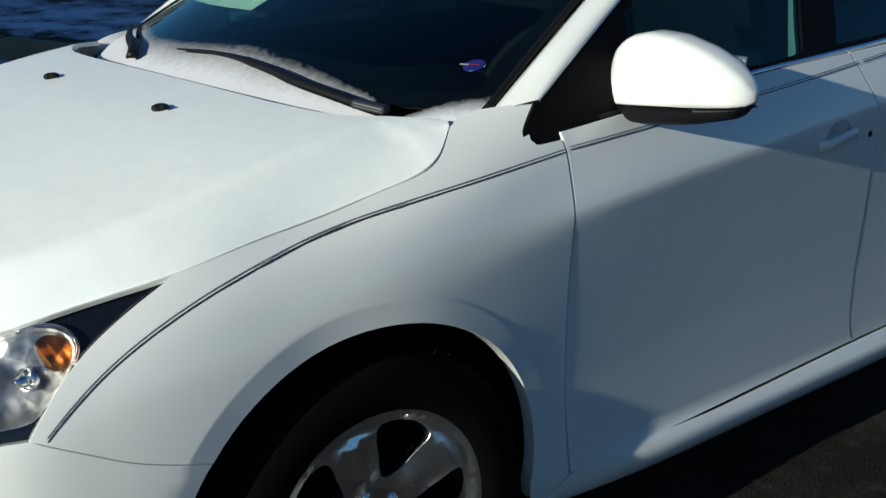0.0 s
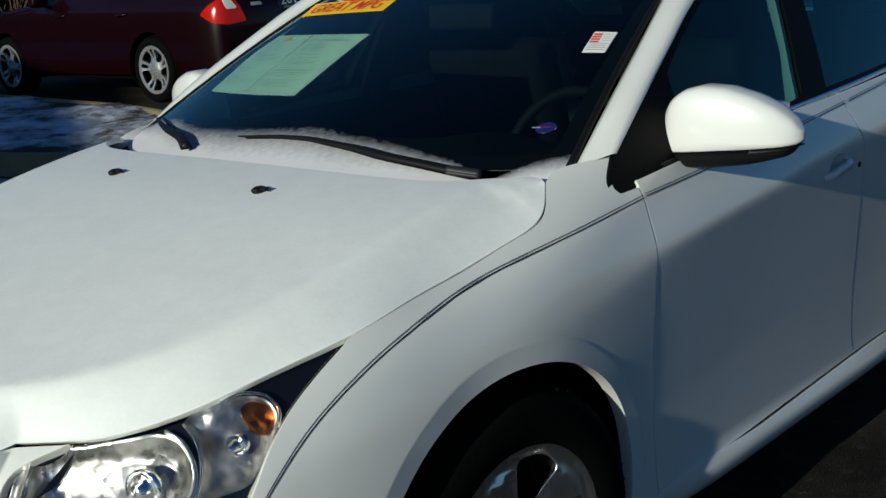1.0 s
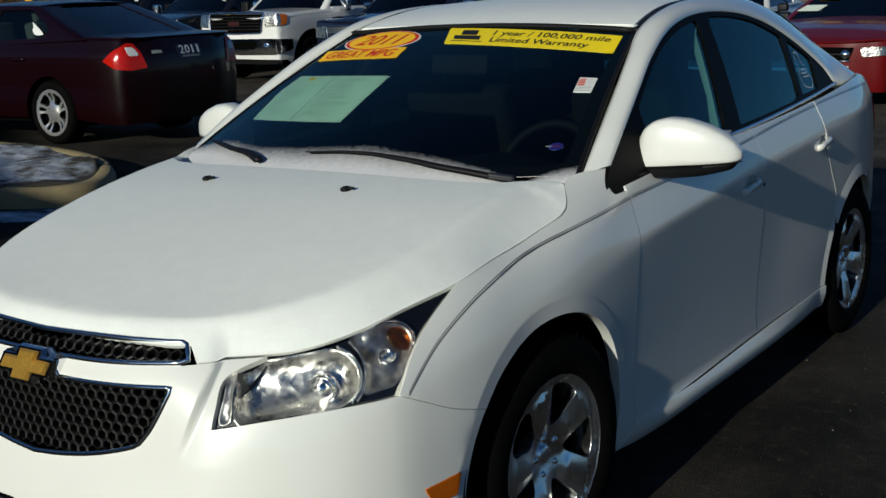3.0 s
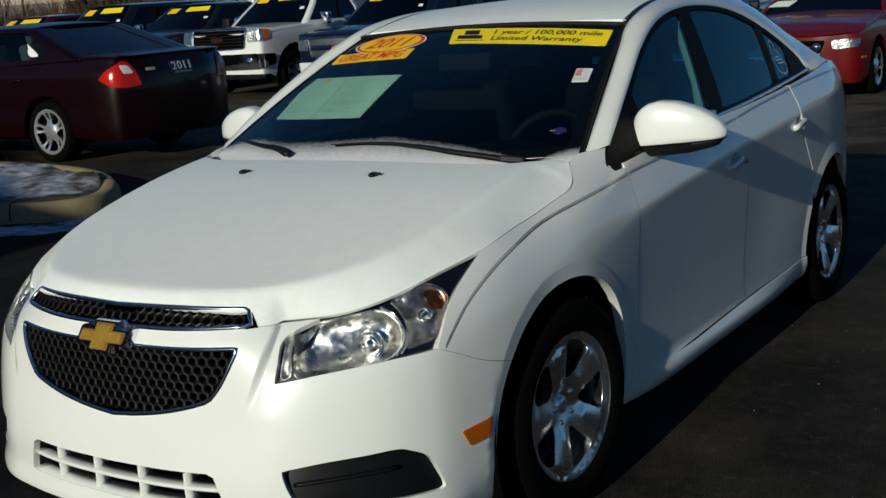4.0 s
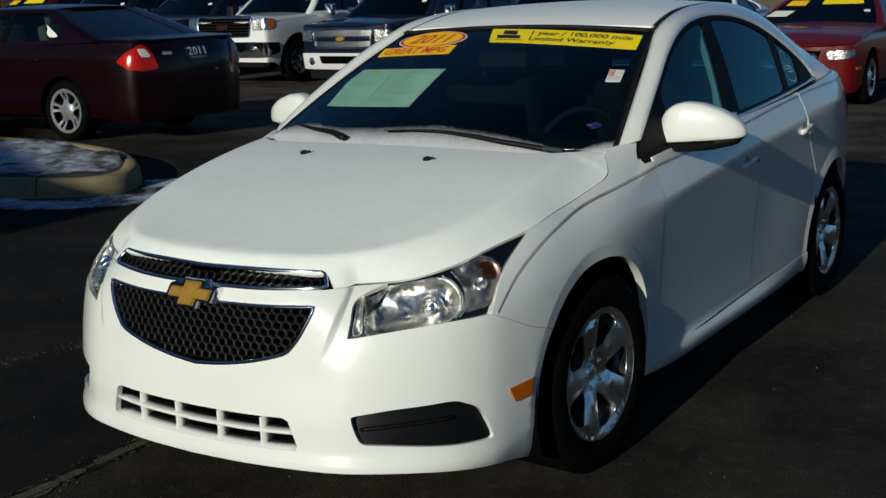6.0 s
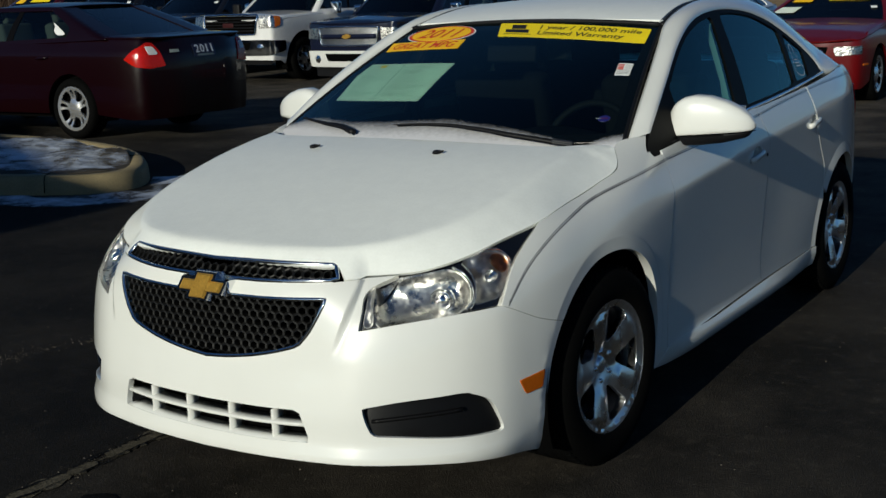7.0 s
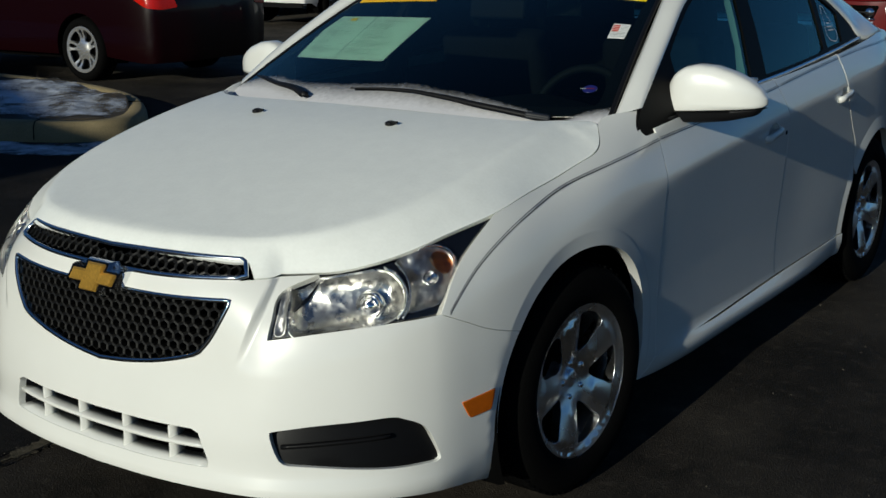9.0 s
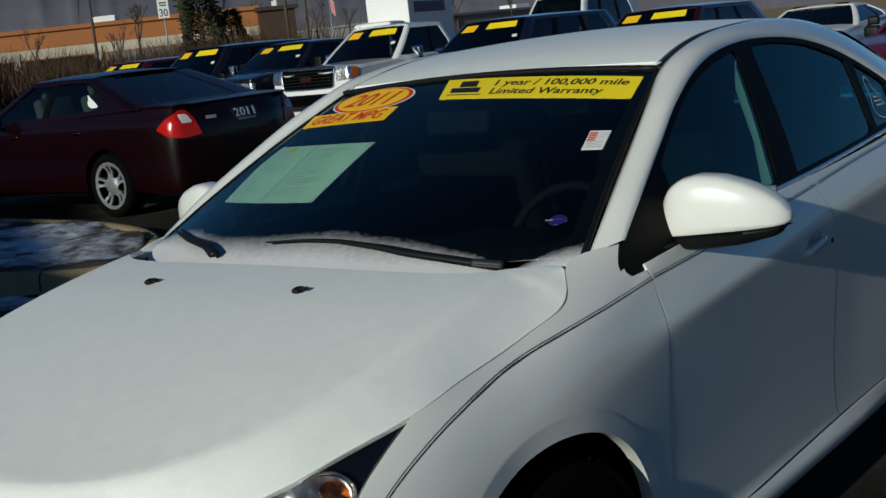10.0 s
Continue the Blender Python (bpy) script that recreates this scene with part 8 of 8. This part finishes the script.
def bare_tree(at, height, seed, label="bare winter tree with fine grey twigs"):
    """A leafless tree: a tapered trunk that forks again and again."""
    rnd = random.Random(seed)
    root = thing("bare_tree", Matrix.Translation(at), label, "tree", "bare trees")
    verts, faces = [], []

    def limb(p, d, length, r, depth):
        n0, q = len(verts), p + d * length
        side = d.orthogonal().normalized()
        up = d.cross(side)
        for c, rr in ((p, r), (q, r * 0.62)):
            for k in range(4):
                a = math.pi / 2 * k
                verts.append(tuple(c + (side * math.cos(a) + up * math.sin(a)) * rr))
        faces.extend((n0 + k, n0 + (k + 1) % 4, n0 + 4 + (k + 1) % 4, n0 + 4 + k) for k in range(4))
        if depth == 0:
            return
        for _ in range(3 if depth > 1 else 4):
            nd = (d + Vector((rnd.uniform(-1, 1), rnd.uniform(-1, 1), rnd.uniform(-0.25, 0.7))) * 0.62).normalized()
            limb(p + d * length * rnd.uniform(0.6, 1.0), nd, length * rnd.uniform(0.55, 0.8), r * 0.55, depth - 1)

    trunk_v = [(0.0, 0.0, 0.0)]
    limb(Vector((0, 0, height * 0.28)), Vector((0, 0, 1)), height * 0.24, height * 0.014, 4)
    part("crown", mesh_of("crown", verts, faces, BARK), parent=root, label="bare twiggy crown")
    sweep("trunk", [(0, 0, 0), (0.02, 0, height * 0.15), (0, 0, height * 0.3)], circle(height * 0.018, 8), BARK, root, up=(0, 1, 0), scale=[1.2, 1.0, 0.8])
    return root


def conifer(at, height, width, seed, name="evergreen_tree", label="dark shaggy evergreen tree"):
    """An evergreen: a trunk and hundreds of drooping needle sprays, ragged in outline."""
    rnd = random.Random(seed)
    root = thing(name, Matrix.Translation(at), label, "tree" if height > 3 else "shrub", "evergreens")
    verts, faces = [], []
    for i in range(4200):
        h = rnd.random() ** 1.2
        a = rnd.uniform(0, 2 * math.pi)
        lump = 0.8 + 0.55 * noise.noise((math.cos(a) * 1.6, math.sin(a) * 1.6 + seed, h * 7))
        rad = width * min(1.0, (1 - h) ** 0.42 * 1.05) * (0.75 + 0.25 * min(1, h * 5)) * lump * rnd.uniform(0.55, 1.05)
        c = Vector((math.cos(a) * rad, math.sin(a) * rad, height * (0.04 + 0.95 * h)))
        out = Vector((math.cos(a), math.sin(a), rnd.uniform(-0.35, 0.75))).normalized()
        l, w = rnd.uniform(0.03, 0.075) * height ** 0.5 * 2.0, rnd.uniform(0.012, 0.026) * height ** 0.5 * 2.0
        side = Vector((-out.y, out.x, rnd.uniform(-0.8, 0.8))).normalized()
        n = len(verts)
        verts += [tuple(c - side * w), tuple(c + out * l * 0.5 + Vector((0, 0, 0.01 * height))), tuple(c + side * w), tuple(c + out * l)]
        faces += [(n, n + 1, n + 3), (n + 1, n + 2, n + 3)]
    part("crown", mesh_of("crown", verts, faces, NEEDLES, smooth=False), parent=root, label="ragged dark green crown")
    sweep("trunk", [(0, 0, 0), (0, 0, height * 0.9)], circle(0.03 * height, 8), BARK, root, up=(0, 1, 0), scale=[1, 0.2])
    return root


conifer(toward(49.2, 56), 6.4, 1.2, 3)
conifer(toward(47.85, 58), 3.9, 1.15, 4, label="dark bushy evergreen tree")
conifer(toward(55.6, 60), 2.1, 0.75, 5, "evergreen_shrub", "dark trimmed evergreen shrub")
conifer(toward(54.2, 62), 2.4, 0.85, 6, "evergreen_shrub", "dark trimmed evergreen shrub")
conifer(toward(57.2, 60), 1.9, 0.7, 8, "evergreen_shrub", "dark trimmed evergreen shrub")
for n, (az, far, h) in enumerate(((53.0, 58, 4.6), (56.5, 75, 5.5), (59.5, 70, 6), (52.0, 80, 7), (44.0, 130, 9), (42.5, 130, 8), (40.0, 140, 9), (37.5, 160, 9), (35.0, 160, 8), (46.6, 140, 10), (33, 150, 8))):
    bare_tree(toward(az, far), h, 40 + n)


def brush(at, seed, spread, height):
    """A thicket of bare stems."""
    rnd = random.Random(seed)
    verts, faces = [], []
    for _ in range(420):
        x, y = rnd.gauss(0, spread), rnd.gauss(0, spread * 0.5)
        d = Vector((rnd.uniform(-0.5, 0.5), rnd.uniform(-0.5, 0.5), 1)) * height * rnd.uniform(0.5, 1.0)
        w = 0.05
        n = len(verts)
        verts += [(x - w, y, 0), (x + w, y, 0), (x + d.x, y + d.y, d.z)]
        faces.append((n, n + 1, n + 2))
    ob = new("brush", mesh_of("brush", verts, faces, BRUSH, smooth=False))
    ob.matrix_world = Matrix.Translation(at) @ pose(0, 0, 0, 0, 0, rnd.uniform(0, 90))
    return tagged(ob, "leafless brown winter thicket", "brush", kind="stuff")


BRUSH = material("brown_thicket", (0.050, 0.028, 0.016), 0.95, vary=0.4, scale=2)
for n in range(26):
    brush(toward(44.5 + 0.75 * n + 0.3 * math.sin(n * 5.1), 58 + 9 * math.sin(n * 2.3)), 90 + n, 1.5, 2.6 + 0.8 * math.sin(n * 3.7))


def lamp_post(at, height):
    root = thing("utility_pole", Matrix.Translation(at), "tall dark pole beyond the lot", "pole", "poles")
    sweep("post", [(0, 0, 0), (0, 0, height)], circle(0.11, 8), BARK, root, up=(0, 1, 0))
    box("cross_arm", (-0.9, -0.06, height - 0.7), (0.9, 0.06, height - 0.55), BARK, root, 0.01)


lamp_post(toward(45.3, 80), 9), lamp_post(toward(50.0, 85), 8.5), lamp_post(toward(44.4, 95), 9.5), lamp_post(toward(53.9, 95), 9)
# speed sign
sg = thing("speed_sign", Matrix.Translation(toward(50.75, 84)) @ pose(0, 0, 0, 0, 0, 52), "white speed limit sign on a steel post", "road sign")
sweep("post", [(0, 0, 0), (0, 0, 6.2)], circle(0.05, 8), STEEL, sg, up=(0, 1, 0))
box("sign_plate", (-0.36, -0.07, 4.85), (0.36, -0.045, 6.05), SIGN_WHITE, sg, 0.008)


def flat(w, z0):
    return lambda p: np.stack([p[:, 0], np.full(len(p), -0.075), p[:, 1]], 1)


lettering("lettering", "30", [(-0.27, 4.95), (0.27, 4.95), (0.27, 5.45), (-0.27, 5.45)], flat(0, 0), BLACK_INK, sg, 0.002, (0, 0, 1, 1))
bars_on("sign_words", [(0.1, 0.62, 0.9, 0.78), (0.15, 0.3, 0.85, 0.46)], [(-0.3, 5.48), (0.3, 5.48), (0.3, 6.0), (-0.3, 6.0)], flat(0, 0), BLACK_INK, sg, 0.002)

# box truck on the far road
bt = thing("box_truck", Matrix.Translation((-36.3, 44.4, 0)) @ pose(0, 0, 0, 0, 0, 104), "white box truck with a lettered cargo box", "truck")
box("cargo_box", (-2.2, -1.1, 1.0), (2.9, 1.1, 3.9), SIGN_WHITE, bt, 0.05)
box("cab", (-4.0, -1.0, 0.6), (-2.3, 1.0, 2.6), SIGN_WHITE, bt, 0.25)
box("cab_window", (-3.9, -1.02, 1.7), (-2.7, 1.02, 2.3), GLOSS_BLACK, bt, 0.02)
box("cargo_lettering", (-1.6, -1.115, 2.9), (1.9, -1.103, 3.4), material("violet_print", (0.06, 0.03, 0.12), 0.5, vary=0.1), bt, 0.0)
for x in (-3.2, 1.8):
    for y in (-1.0, 0.75):
        wt = part("wheel", lathe([(0.0, 0.0), (0.25, 0.0), (0.26, 0.03), (0.45, 0.02), (0.46, -0.2), (0, -0.22)], RUBBER, "wheel", 20), parent=bt)
        wt.matrix_local = pose(x, y, 0.46, 0, 0, -90)
fl = thing("flag_pole", Matrix.Translation(toward(43.3, 88)), "flag hanging from a thin pole", "flag")
sweep("post", [(0, 0, 0), (0, 0, 5.4)], circle(0.04, 6), STEEL, fl, up=(0, 1, 0))
fv = [(0.04 + 0.5 * u, 0.08 * math.sin(5 * u + h), 5.2 - 1.0 * h - 0.3 * u) for u in np.linspace(0, 1, 6) for h in np.linspace(0, 1, 5)]
part("cloth", mesh_of("cloth", fv, [(5 * i + j, 5 * i + j + 1, 5 * i + j + 6, 5 * i + j + 5) for i in range(5) for j in range(4)], material("striped_flag_cloth", (0.5, 0.22, 0.24), 0.8, vary=0.5, scale=9)), parent=fl)
far_car("white_van", "tall white van parked far across the lot", "van", pose(-15.0, 23.8, 0.0, 0, 0, 4), dict(SUV, height=2.3, belt=1.3, color=(0.68, 0.68, 0.67), extras=(plain_front,)))
# an unseen plain block added behind the walk: its roof line throws the shade that lies over the island
sw = thing("service_hall", pose(-3.6, -11.5, 0, 0, 0, 147), "plain grey hall closing the lot behind", "building")
box("wall", (0, 0, 0), (26, 12, 4.25), GREY_WALL, sw, 0.03)
